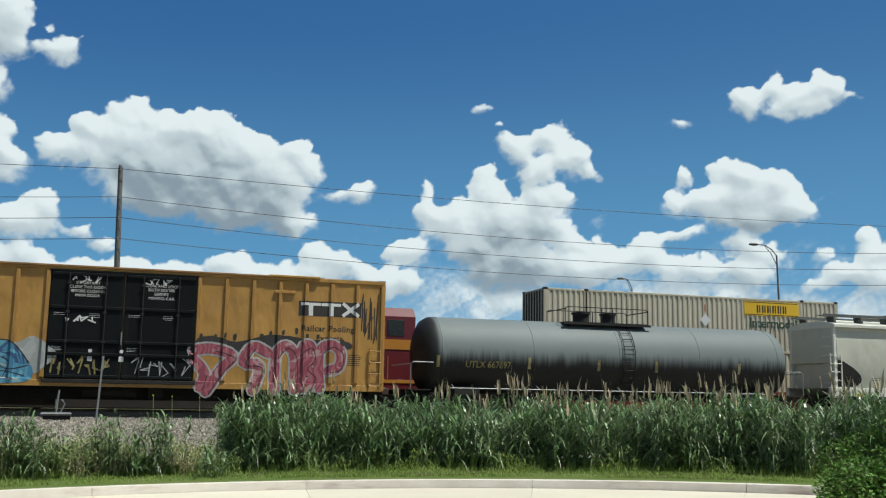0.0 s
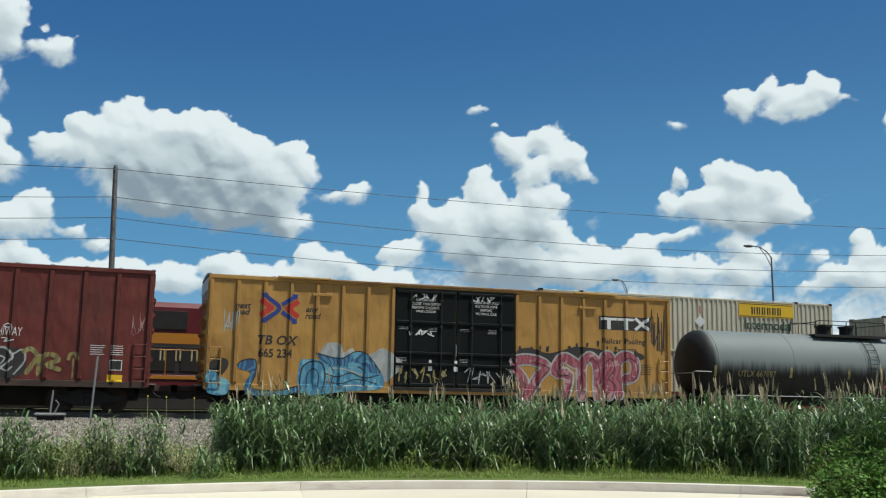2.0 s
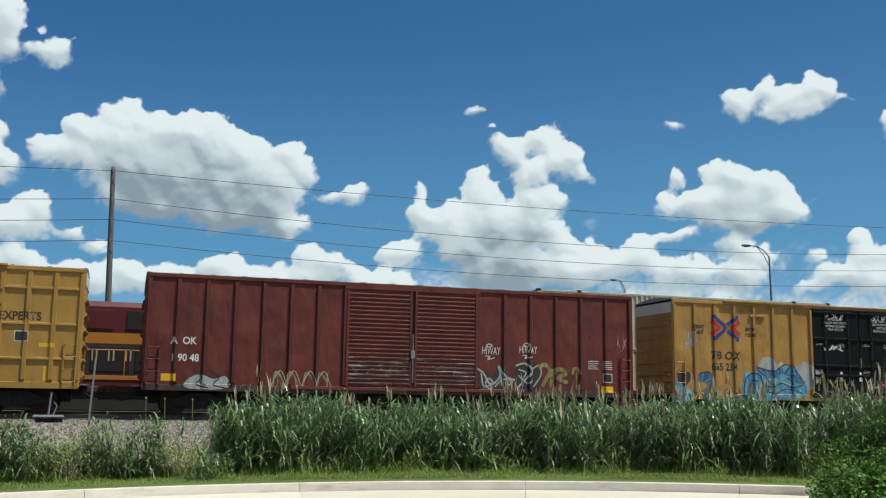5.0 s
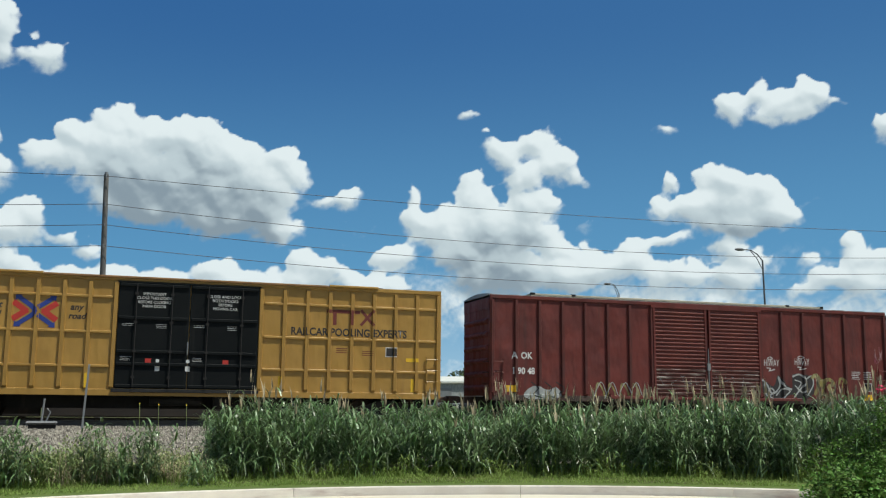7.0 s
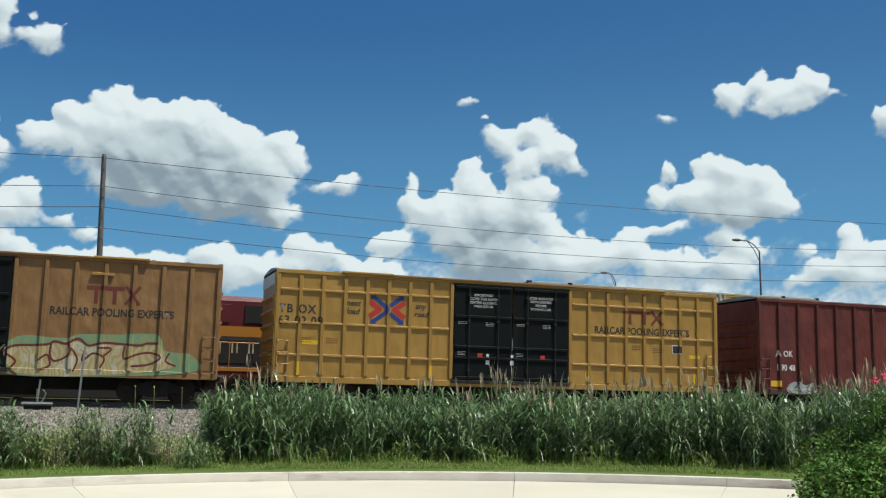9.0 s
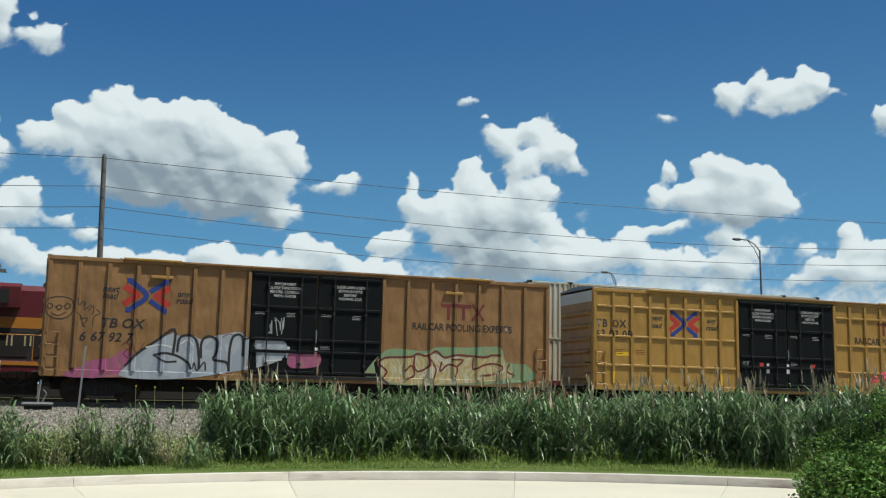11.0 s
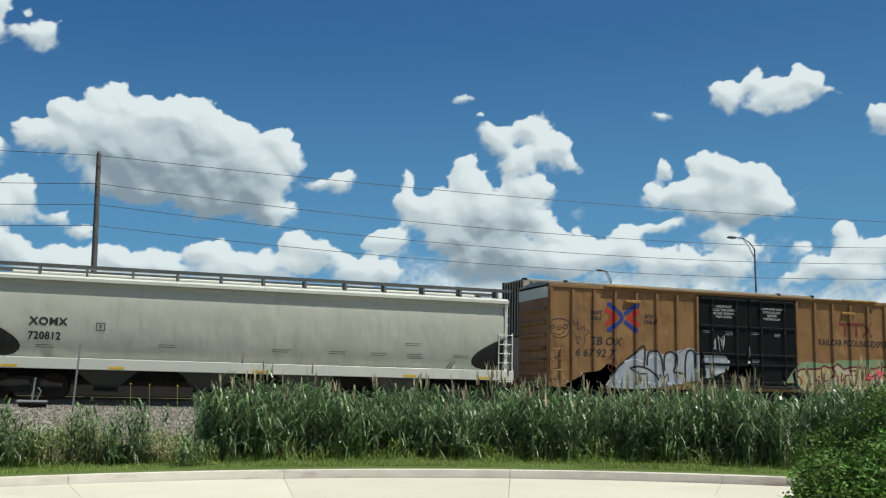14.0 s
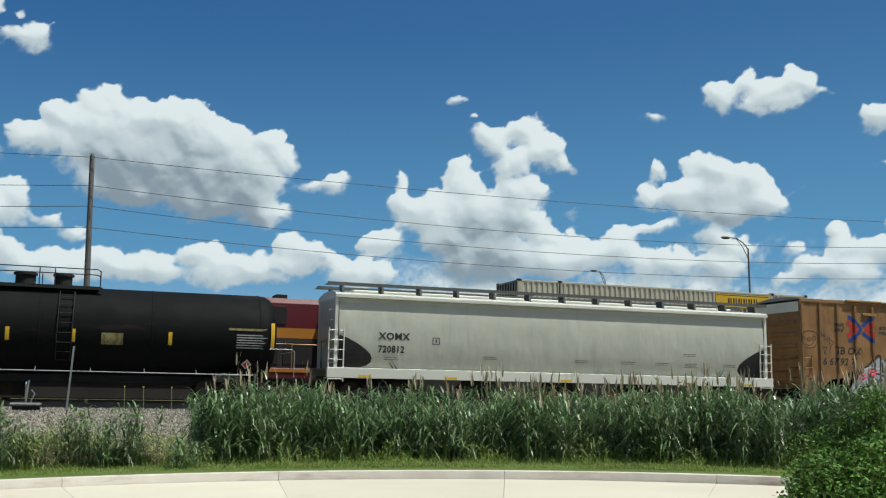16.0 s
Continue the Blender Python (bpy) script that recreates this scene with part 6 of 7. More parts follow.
def container(label, x, w0, paint, mark=0):
    """A 53-foot corrugated container."""
    L, hgt, W = 16.15, 2.72, 2.59
    e = thing("container", label, "shipping container", on_line(x + L / 2, TRACKS[1] - 0.0, w0), "containers on the standing train")
    h = L / 2
    # corrugated sides: a zigzag sheet in plan
    for s in (-1, 1):
        bm = bmesh.new()
        n, xs_ = 58, []
        for k in range(n):
            a = -h + 0.2 + (L - 0.4) * k / n
            p = (L - 0.4) / n
            xs_ += [(a, 0.0), (a + p * 0.3, 0.0), (a + p * 0.5, 0.045), (a + p * 0.8, 0.045)]
        xs_.append((h - 0.2, 0.0))
        lo = [bm.verts.new((a, s * (W / 2 - d), 0.15)) for a, d in xs_]
        hi = [bm.verts.new((a, s * (W / 2 - d), hgt - 0.1)) for a, d in xs_]
        for i in range(len(xs_) - 1):
            bm.faces.new((lo[i], lo[i + 1], hi[i + 1], hi[i]))
        part("side_sheet", bm, paint, e)
        part("top_rail", B(-h, h, min(s * W / 2, s * (W / 2 - 0.06)), max(s * W / 2, s * (W / 2 - 0.06)), hgt - 0.1, hgt, bevel=0.01), paint, e)
        part("bottom_rail", B(-h, h, min(s * W / 2, s * (W / 2 - 0.06)), max(s * W / 2, s * (W / 2 - 0.06)), 0.0, 0.16), paint, e)
        for q in (-1, 1):
            for xx in (h, h - 2.05):
                a, b = sorted((q * xx, q * (xx - 0.2)))
                part("corner_post", B(a, b, min(s * W / 2, s * (W / 2 - 0.12)), max(s * W / 2, s * (W / 2 - 0.12)), 0.0, hgt), paint, e)
                part("corner_casting", B(a, b, min(s * (W / 2 + 0.004), s * (W / 2 - 0.16)), max(s * (W / 2 + 0.004), s * (W / 2 - 0.16)), hgt - 0.06, hgt + 0.03), "dark", e)
    part("roof_sheet", B(-h, h, -W / 2 + 0.05, W / 2 - 0.05, hgt - 0.06, hgt - 0.02), paint, e)
    part("floor_sheet", B(-h, h, -W / 2 + 0.05, W / 2 - 0.05, 0.02, 0.1), "dark", e)
    part("end_sheet", B(-h + 0.03, -h + 0.08, -W / 2 + 0.1, W / 2 - 0.1, 0.05, hgt - 0.05), paint, e)
    bm = bmesh.new()
    for k in range(8):
        yy = -1.15 + k * 0.32
        box(bm, -h - 0.01, -h + 0.04, yy, yy + 0.08, 0.1, hgt - 0.1)
    part("end_bars", bm, "dark" if mark else paint, e)["kind"] = "stuff"
    part("end_sheet", B(h - 0.08, h - 0.03, -W / 2 + 0.1, W / 2 - 0.1, 0.05, hgt - 0.05), paint, e)
    y = -W / 2 - 0.006
    if mark:
        bm = bmesh.new()
        side_poly(bm, [(h - 5.5, 1.88), (h - 2.35, 1.88), (h - 2.35, 2.58), (h - 5.5, 2.58)], y)
        part("panel", bm, "sticker", e, "yellow name panel")
        bm = bmesh.new()
        for k in range(6):
            a = h - 4.75 + k * 0.3
            stroke(bm, [(a, 2.05), (a, 2.37)], 0.09, y - 0.004)
            stroke(bm, [(a + 0.13, 2.05), (a + 0.13, 2.37)], 0.07, y - 0.005)
        stroke(bm, [(h - 5.45, 2.53), (h - 2.4, 2.53)], 0.03, y - 0.004)
        stroke(bm, [(h - 5.45, 1.93), (h - 2.4, 1.93)], 0.03, y - 0.004)
        part("painted_mark", bm, "ink", e, "plain block marks")
        words("Intermodal", h - 5.25, 1.30, 0.64, y - 0.004, "green_ink", e, wide=0.98)
        bm = bmesh.new()
        side_poly(bm, [(h - 8.0, 1.55), (h - 7.7, 1.25), (h - 7.4, 1.55), (h - 7.7, 1.85)], y)
        part("placard", bm, "white", e)
        bm = bmesh.new()
        side_poly(bm, [(h - 7.73, 1.95), (h - 7.67, 1.95), (h - 7.67, 2.3), (h - 7.73, 2.3)], y)
        part("placard_strip", bm, "red", e)
    return e


def well_car(x):
    e = thing("well_car", "low well wagon carrying stacked containers", "well wagon", on_line(x + 8.07, TRACKS[1]), "wagons of the standing train")
    for s in (-1, 1):
        a, b = sorted((s * 1.4, s * 1.5))
        part("side_beam", B(-8.4, 8.4, a, b, 0.25, 1.25, bevel=0.02), "oxide", e)
        part("end_beam", B(min(s * 8.3, s * 10.0), max(s * 8.3, s * 10.0), -1.4, 1.4, 0.85, 1.15, bevel=0.02), "oxide", e)
        bm = bmesh.new()
        for q in (-0.85, 0.85):
            tube(bm, [(s * 9.6 + q, -0.83, 0.43), (s * 9.6 + q, 0.83, 0.43)], 0.43, 20)
        box(bm, s * 9.6 - 1.2, s * 9.6 + 1.2, -1.1, -0.95, 0.35, 0.7, bevel=0.04)
        part("truck", bm, "dark", e)
    part("floor_beam", B(-8.3, 8.3, -1.3, 1.3, 0.33, 0.40), "dark", e)


locomotive()
for k, x in enumerate((17.95, 37.3, 57.0)):
    well_car(x)
    container("cream corrugated container on the bottom of a stack", x, RAIL + 0.42, "tan")
    if k == 0:
        container("cream corrugated container with a yellow name panel", x, 2.42, "tan", 1)
    elif k == 1:
        container("cream corrugated container on top of a stack", x, 1.95, "tan", 0)
    else:
        container("cream corrugated container on top of a stack", x, 2.42, "tan", 0)


# ---- lettering on the tanks ----
def wrap(ob, r, zc):
    """Lay a flat patch onto the round tank."""
    bm = bmesh.new()
    bm.from_mesh(ob.data)
    for i in range(1, 14):
        bmesh.ops.bisect_plane(bm, geom=bm.verts[:] + bm.edges[:] + bm.faces[:], plane_co=(0, 0, 1.2 + 0.13 * i), plane_no=(0, 0, 1))
    bm.to_mesh(ob.data)
    bm.free()
    for v in ob.data.vertices:
        d = r * r - (v.co.z - zc) ** 2
        v.co.y = -math.sqrt(max(0.01, d)) - 0.012
    return ob


wrap(words("UTLX 667697", -6.58, 1.86, 0.36, -1.5, "graf_olive", tank1, wide=0.9), 1.5, 2.36)
for x in (-7.75, -4.0, -1.0, 1.6, 5.5):
    wrap(plate(tank1, x, 1.85, 0.13, 0.45, "graf_olive", 0, "reflector"), 1.5, 2.36)
for x in (-1.0, 1.08, 4.28, 7.88):
    wrap(plate(tank2, x, 2.05, 0.13, 0.45 if x < 7 else 0.9, "sticker", 0, "reflector"), 1.55, 2.5)
wrap(plate(tank2, 2.05, 2.0, 0.72, 0.4, "graf_olive", 0, "placard"), 1.55, 2.5)
rng = random.Random(8)
bm = bmesh.new()
bars(bm, 6.65, 2.5, 6, 1.15, 0.09, 0.04, 0, rng)
wrap(part("stencil", bm, "graf_pale", tank2), 1.55, 2.5)["kind"] = "stuff"
bm = bmesh.new()
bars(bm, 6.35, 2.72, 1, 1.4, 0.09, 0.08, 0, rng)
wrap(part("stencil", bm, "graf_olive", tank2), 1.55, 2.5)["kind"] = "stuff"
bm = bmesh.new()
side_poly(bm, [(6.9, 1.45), (7.08, 1.27), (7.26, 1.45), (7.08, 1.63)], 0)
wrap(part("hazard_placard", bm, "white", tank2, "white and red diamond placard"), 1.55, 2.5)
bm = bmesh.new()
side_poly(bm, [(6.96, 1.45), (7.08, 1.33), (7.2, 1.45), (7.08, 1.57)], 0)
ob = wrap(part("hazard_placard", bm, "red", tank2), 1.55, 2.5)
ob.location.y = -0.008


# ---- pole line, lamps, line-side furniture ----
def utility_pole(x, y):
    base = 0.9
    top = 1.9 + 12.1
    e = thing("utility_pole", "tall grey weathered timber pole with line pins", "utility pole", Matrix.Translation((x, y, base)), "pole line")
    h = top - base
    part("shaft", tube(bmesh.new(), [(0.10, 0, -0.6), (0.05, 0, h * 0.5), (0, 0, h)], 0.19, 12, 0.125), "pole", e)
    for z in (11.95, 10.42, 9.3, 8.17):
        zz = z + EYE.z - base
        bm = tube(bmesh.new(), [(0.0, -0.1, zz), (0.0, -0.34, zz)], 0.03, 6)
        tube(bm, [(0.0, -0.3, zz - 0.1), (0.0, -0.3, zz + 0.1)], 0.06, 8)
        part("insulator", bm, "lamp_grey", e)
    part("cap", tube(bmesh.new(), [(0, 0, h), (0, 0, h + 0.12)], 0.10, 10), "steel", e)
    return e


POLE_Y = 55.0
for x in (-63.0, -0.85, 61.0):
    utility_pole(x, POLE_Y)
for z, sag in ((11.95, 0.55), (10.42, 1.15), (9.3, 1.15), (8.17, 1.05)):
    for x0, x1 in ((-63.0, -0.85), (-0.85, 61.0)):
        pts = []
        for i in range(25):
            f = i / 24
            pts.append((x0 + (x1 - x0) * f, POLE_Y - 0.3, EYE.z + z - 4 * sag * f * (1 - f) + GRADE * 0.3 * (x0 + (x1 - x0) * f)))
        bm = tube(bmesh.new(), pts, 0.017, 5)
        me_ob = part("overhead_wire", bm, "wire", None)
        tagged(me_ob, "thin dark overhead wire sagging between poles", "wire", "pole line wires")


def street_lamp(az, dist, top_el, arm, h_arm):
    a = radians(az)
    x, y = math.sin(a) * dist, math.cos(a) * dist
    z1 = EYE.z + math.tan(radians(top_el)) * dist
    e = thing("street_lamp", "tall grey street lamp with a curved bracket arm", "street lamp", Matrix.Translation((x, y, 0.9)), "street lamps")
    h = z1 - 0.9
    part("column", tube(bmesh.new(), [(0, 0, -0.3), (0, 0, h * 0.5), (0, 0, h)], 0.11, 10, 0.06), "lamp_grey", e)
    part("bracket", tube(bmesh.new(), [(0, 0, h - 0.03), (-arm * 0.25, 0, h + h_arm * 0.55), (-arm * 0.6, 0, h + h_arm * 0.95), (-arm, 0, h + h_arm)], 0.04, 6), "lamp_grey", e)
    part("strut", tube(bmesh.new(), [(0, 0, h - 0.75), (-arm * 0.3, 0, h - 0.02 + h_arm * 0.2), (-arm * 0.62, 0, h + h_arm * 0.9)], 0.028, 6), "lamp_grey", e)
    bm = bmesh.new()
    bmesh.ops.create_uvsphere(bm, u_segments=12, v_segments=8, radius=1.0, matrix=Matrix.Translation((-arm - 0.3, 0, h + h_arm - 0.02)) @ Matrix.Diagonal((0.42, 0.17, 0.11, 1)))
    part("lamp_head", bm, "lamp_grey", e)


street_lamp(36.4, 75, 7.5, 1.6, 0.75)
street_lamp(28.45, 100, 5.9, 0.95, 1.0)


def marker_post():
    e = thing("marker_post", "thin leaning grey steel marker post", "marker post", on_line(-0.91, 34.2, -1.05))
    part("post", prism(bmesh.new(), [(-0.03, 0), (-0.03, 2.25), (0.03, 2.25), (0.03, 0)], -0.03, 0.03), "steel", e)
    e.matrix_basis = e.matrix_basis @ Matrix.Rotation(radians(2.6), 4, "Y")


def switch_stand():
    e = thing("switch_stand", "low grey steel point lever on a flat plate", "switch stand", on_line(-2.1, 34.2, -0.85))
    part("plate", B(-0.5, 0.45, -0.3, 0.3, 0.12, 0.22, bevel=0.05), "lamp_grey", e)
    part("leg", B(-0.4, 0.4, -0.2, 0.2, -0.1, 0.12), "dark", e)
    part("lever", tube(bmesh.new(), [(-0.03, 0, 0.2), (0.02, 0, 0.93)], 0.035, 6), "steel", e)
    part("handle", tube(bmesh.new(), [(0.1, 0, 0.2), (0.22, 0, 0.5), (0.12, -0.05, 0.62)], 0.025, 6), "steel", e)


marker_post()
switch_stand()


# ---- plants and stones ----
R = np.random.default_rng(5)


def ribbons(base, az, length, rise, width, droop, seg=4):
    """Arching tapered leaves: arrays of base points, bearings, lengths, rise and droop, as vertices and faces."""
    n = len(base)
    t = np.linspace(0, 1, seg + 1)[None, :]
    L = length[:, None]
    out = L * t * np.cos(rise)[:, None] + 0.12 * L * t ** 2
    up = L * t * np.sin(rise)[:, None] - droop[:, None] * L * t ** 2.2
    dx, dy = np.cos(az)[:, None], np.sin(az)[:, None]
    c = np.stack([base[:, 0:1] + out * dx, base[:, 1:2] + out * dy, base[:, 2:3] + up], 2)
    w = width[:, None] * np.minimum(1.0, 0.55 + 2.0 * t) * (1 - t ** 1.8) * 0.5 + 0.0008
    sx, sy = -dy * w, dx * w
    a = c + np.stack([sx, sy, 0 * sx], 2)
    b = c - np.stack([sx, sy, 0 * sx], 2)
    v = np.stack([a, b], 2).reshape(-1, 3)
    k = np.arange(n)[:, None] * (2 * (seg + 1)) + 2 * np.arange(seg)[None, :]
    f = np.stack([k, k + 1, k + 3, k + 2], 2).reshape(-1, 4)
    return v, f


def joined(lists):
    v, f, o = [], [], 0
    for a, b in lists:
        v.append(a)
        f.append(b + o)
        o += len(a)
    return np.concatenate(v), np.concatenate(f)


def stuff(name, lists, material, label, category):
    v, f = joined(lists)
    return raw(name, v.tolist(), f.tolist(), material, label, category, "stuff")


def polar(r, deg):
    a = np.radians(deg)
    return np.stack([ARC.x + np.sin(a) * r, ARC.y + np.cos(a) * r], 1)


def heights(xy):
    return np.array([ground_z(x, y) for x, y in xy])


def stalks(xy, z0, tall, leaf_n, leaf_len, leaf_w, lean=0.10):
    """Stems with alternating arching leaves up their length."""
    n = len(xy)
    la = R.uniform(0, 6.28, n)
    lv = R.normal(0, lean, n)
    lists = []
    stem_base = np.concatenate([xy, z0[:, None]], 1)
    v, f = ribbons(stem_base, la, tall, np.pi / 2 - np.abs(lv), np.full(n, 0.016), np.full(n, 0.02), 3)
    lists.append((v, f))
    for k in range(leaf_n):
        h = tall * (0.12 + 0.86 * (k + R.uniform(0, 0.9, n)) / leaf_n)
        off = np.abs(lv) * h
        b = np.stack([xy[:, 0] + np.cos(la) * off, xy[:, 1] + np.sin(la) * off, z0 + h], 1)
        up = k / leaf_n
        ln = leaf_len * R.uniform(0.6, 1.25, n) * (1.0 - 0.25 * up)
        lists.append(ribbons(b, R.uniform(0, 6.28, n), ln, R.uniform(0.5, 1.15, n) + 0.3 * up, leaf_w * R.uniform(0.7, 1.3, n), R.uniform(0.35, 1.15, n), 4))
    return lists


# dense reed bed
n = 3600
deg = R.uniform(2.2, 66, n)
rad = 19.3 + 4.0 * R.uniform(0, 1, n) ** 1.2 + 0.34 * np.sin(deg * 0.9) + 0.24 * np.sin(deg * 2.7 + 1) + 0.12 * np.sin(deg * 6.1)
xy = polar(rad, deg)
patch = np.array([noise.noise(Vector((x * 0.55, y * 0.55, 3))) for x, y in xy])
tall = 1.33 + 0.62 * patch + R.normal(0, 0.11, n) + np.clip((deg - 30) * 0.012, 0, 0.35)
tall[deg < 4.5] *= 0.9
stuff("reed_bed", stalks(xy, heights(xy), tall, 9, 0.74, 0.046, 0.13), "reed", "dense bed of tall green reed grass with arching leaves", "reeds")
# reed plumes
sel = (R.uniform(0, 1, n) < np.where(deg > 16, 0.12, 0.05) * np.clip(0.9 + 2.2 * patch, 0.1, 2.0))
pxy, pt = xy[sel], tall[sel]
m = len(pxy)
zz = heights(pxy)
lists = []
hp = 0.08 + 0.85 * R.uniform(0, 1, m) ** 1.4
az = R.uniform(0, 6.28, m)
rise = np.pi / 2 - np.abs(R.normal(0, 0.10, m))
lists.append(ribbons(np.concatenate([pxy, (zz + pt * 0.8)[:, None]], 1), az, pt * 0.2 + hp, rise, np.full(m, 0.010), np.full(m, 0.03), 3))
top = np.concatenate([pxy, (zz + pt + hp * 0.35)[:, None]], 1)
for q in range(3):
    lists.append(ribbons(top + R.normal(0, 0.008, (m, 3)), az + q * 1.05, R.uniform(0.2, 0.42, m), rise, R.uniform(0.03, 0.062, m), np.full(m, 0.02), 4))
stuff("reed_plumes", lists, "reed_dry", "dry brown seed plumes above the reeds", "reed plumes")

# sparse reeds and weeds by the open ballast
cl = []
for cx, cy, k, hh in ((-0.25, 22.9, 14, 1.30), (0.1, 22.6, 8, 0.85), (0.62, 22.8, 18, 1.25), (0.85, 23.0, 10, 1.25), (-1.85, 22.6, 16, 1.2), (-2.3, 22.9, 20, 1.3), (-1.35, 22.9, 8, 0.9), (1.9, 22.2, 10, 0.55), (-3.4, 23.0, 60, 1.3), (-4.4, 23.0, 60, 1.35)):
    p = np.stack([R.normal(cx, 0.17, k), R.normal(cy, 0.2, k)], 1)
    cl += stalks(p, heights(p), hh * R.uniform(0.75, 1.1, k), 11, 0.52, 0.042, 0.12)
stuff("reed_clumps", cl, "reed", "loose clumps of green reed grass", "reeds")
n = 3300
deg = R.uniform(-32, 3.0, n)
rad = 19.0 + 2.6 * R.uniform(0, 1, n) ** 1.5
wxy = polar(rad, deg)
hh = (0.52 + 0.40 * np.array([noise.noise(Vector((x * 0.8, y * 0.8, 9))) for x, y in wxy])) * R.uniform(0.6, 1.3, n) * np.where(deg < -4.5, 1.15, 0.9)
stuff("weeds", stalks(wxy, heights(wxy), np.clip(hh, 0.12, 1.1), 9, 0.17, 0.042, 0.28), "weed", "mixed low green weeds along the verge", "weeds")
n = 420
dxy = np.stack([R.uniform(-6, 2.2, n), 22.7 + 2.4 * R.uniform(0, 1, n) ** 1.6], 1)
stuff("dry_weeds", stalks(dxy, heights(dxy), R.uniform(0.2, 0.75, n), 6, 0.17, 0.02, 0.3), "reed_dry", "dry brownish weeds at the foot of the ballast", "weeds")
# weeds in front of the reeds' foot
n = 600
deg = R.uniform(3, 50, n)
fxy = polar(R.uniform(18.95, 19.5, n), deg)
stuff("foot_weeds", stalks(fxy, heights(fxy), R.uniform(0.12, 0.5, n) * (0.7 + 0.5 * np.sin(deg * 0.7) ** 2), 5, 0.24, 0.022, 0.3), "grass", "low grassy weeds at the foot of the reeds", "weeds")
# mown verge
n = 62000
deg = R.uniform(-34, 58, n)
vxy = polar(ARC_R + 0.14 + 2.75 * R.uniform(0, 1, n), deg)
b = np.concatenate([vxy, (heights(vxy) - 0.01)[:, None]], 1)
ln = R.uniform(0.05, 0.13, n) * (0.8 + 0.5 * np.array([noise.noise(Vector((x * 1.3, y * 1.3, 2))) for x, y in vxy]))
stuff("verge_grass", [ribbons(b, R.uniform(0, 6.28, n), ln, R.uniform(0.7, 1.5, n), np.full(n, 0.014), R.uniform(0, 0.5, n), 2)], "grass", "short mown green grass verge behind the kerb", "grass")

# scrub beyond the far track
n = 2600
bxy = np.stack([R.uniform(16, 60, n), R.uniform(47.5, 50.5, n)], 1)
stuff("scrub", stalks(bxy, heights(bxy), R.uniform(0.4, 1.0, n), 5, 0.5, 0.11, 0.25), "tree", "green scrub beyond the far track", "scrub")

# taller grass at the back of the verge
n = 9000
deg = R.uniform(-34, 56, n)
txy = polar(R.uniform(18.7, 19.6, n), deg)
tb = np.concatenate([txy, (heights(txy) - 0.01)[:, None]], 1)
tl = R.uniform(0.12, 0.36, n) * np.where(deg < 3, 1.15, 0.75)
stuff("tall_grass", [ribbons(tb, R.uniform(0, 6.28, n), tl, R.uniform(0.9, 1.5, n), np.full(n, 0.016), R.uniform(0.1, 0.6, n), 3)], "grass", "uncut green grass at the back of the verge", "grass")

# yellow flowers
for cx, cy, cz in ((0.55, 22.75, 1.86), (0.95, 22.8, 1.84), (1.55, 22.9, 1.82)):
    e = thing("wild_flower", "small yellow wild flower on a thin green stem", "flower", Matrix.Translation((cx, cy, ground_z(cx, cy))), "wild flowers")
    h = cz - ground_z(cx, cy)
    part("stem", tube(bmesh.new(), [(0.05, 0, -0.02), (0.02, 0, h * 0.5), (0, 0, h)], 0.006, 5), "weed", e)
    bm = bmesh.new()
    for k in range(8):
        a = 2 * math.pi * k / 8
        p = [Vector((0, -0.01, h)), Vector((0.014 * math.cos(a - 0.35), -0.015, h + 0.014 * math.sin(a - 0.35))), Vector((0.02 * math.cos(a), -0.02, h + 0.02 * math.sin(a))), Vector((0.014 * math.cos(a + 0.35), -0.015, h + 0.014 * math.sin(a + 0.35)))]
        bm.faces.new([bm.verts.new(q) for q in p])
    part("petals", bm, "flower", e)


def leafy(points, size, normal_up=0.4):
    """A small pointed leaf at each point, turned at random."""
    n = len(points)
    d = R.normal(0, 1, (n, 3))
    d[:, 2] *= 0.6
    d /= np.linalg.norm(d, axis=1)[:, None]
    u = R.normal(0, 1, (n, 3)) + np.array([0, 0, normal_up])
    s = np.cross(d, u)
    s /= np.linalg.norm(s, axis=1)[:, None]
    L = size * R.uniform(0.6, 1.3, n)[:, None]
    nrm = np.cross(s, d)
    a, e = points, points + d * L
    l = points + d * L * 0.5 + s * L * 0.26 + nrm * L * 0.06
    r = points + d * L * 0.5 - s * L * 0.26 + nrm * L * 0.06
    v = np.stack([a, r, e, l], 1).reshape(-1, 3)
    f = np.arange(4 * n).reshape(n, 4)
    return v, f


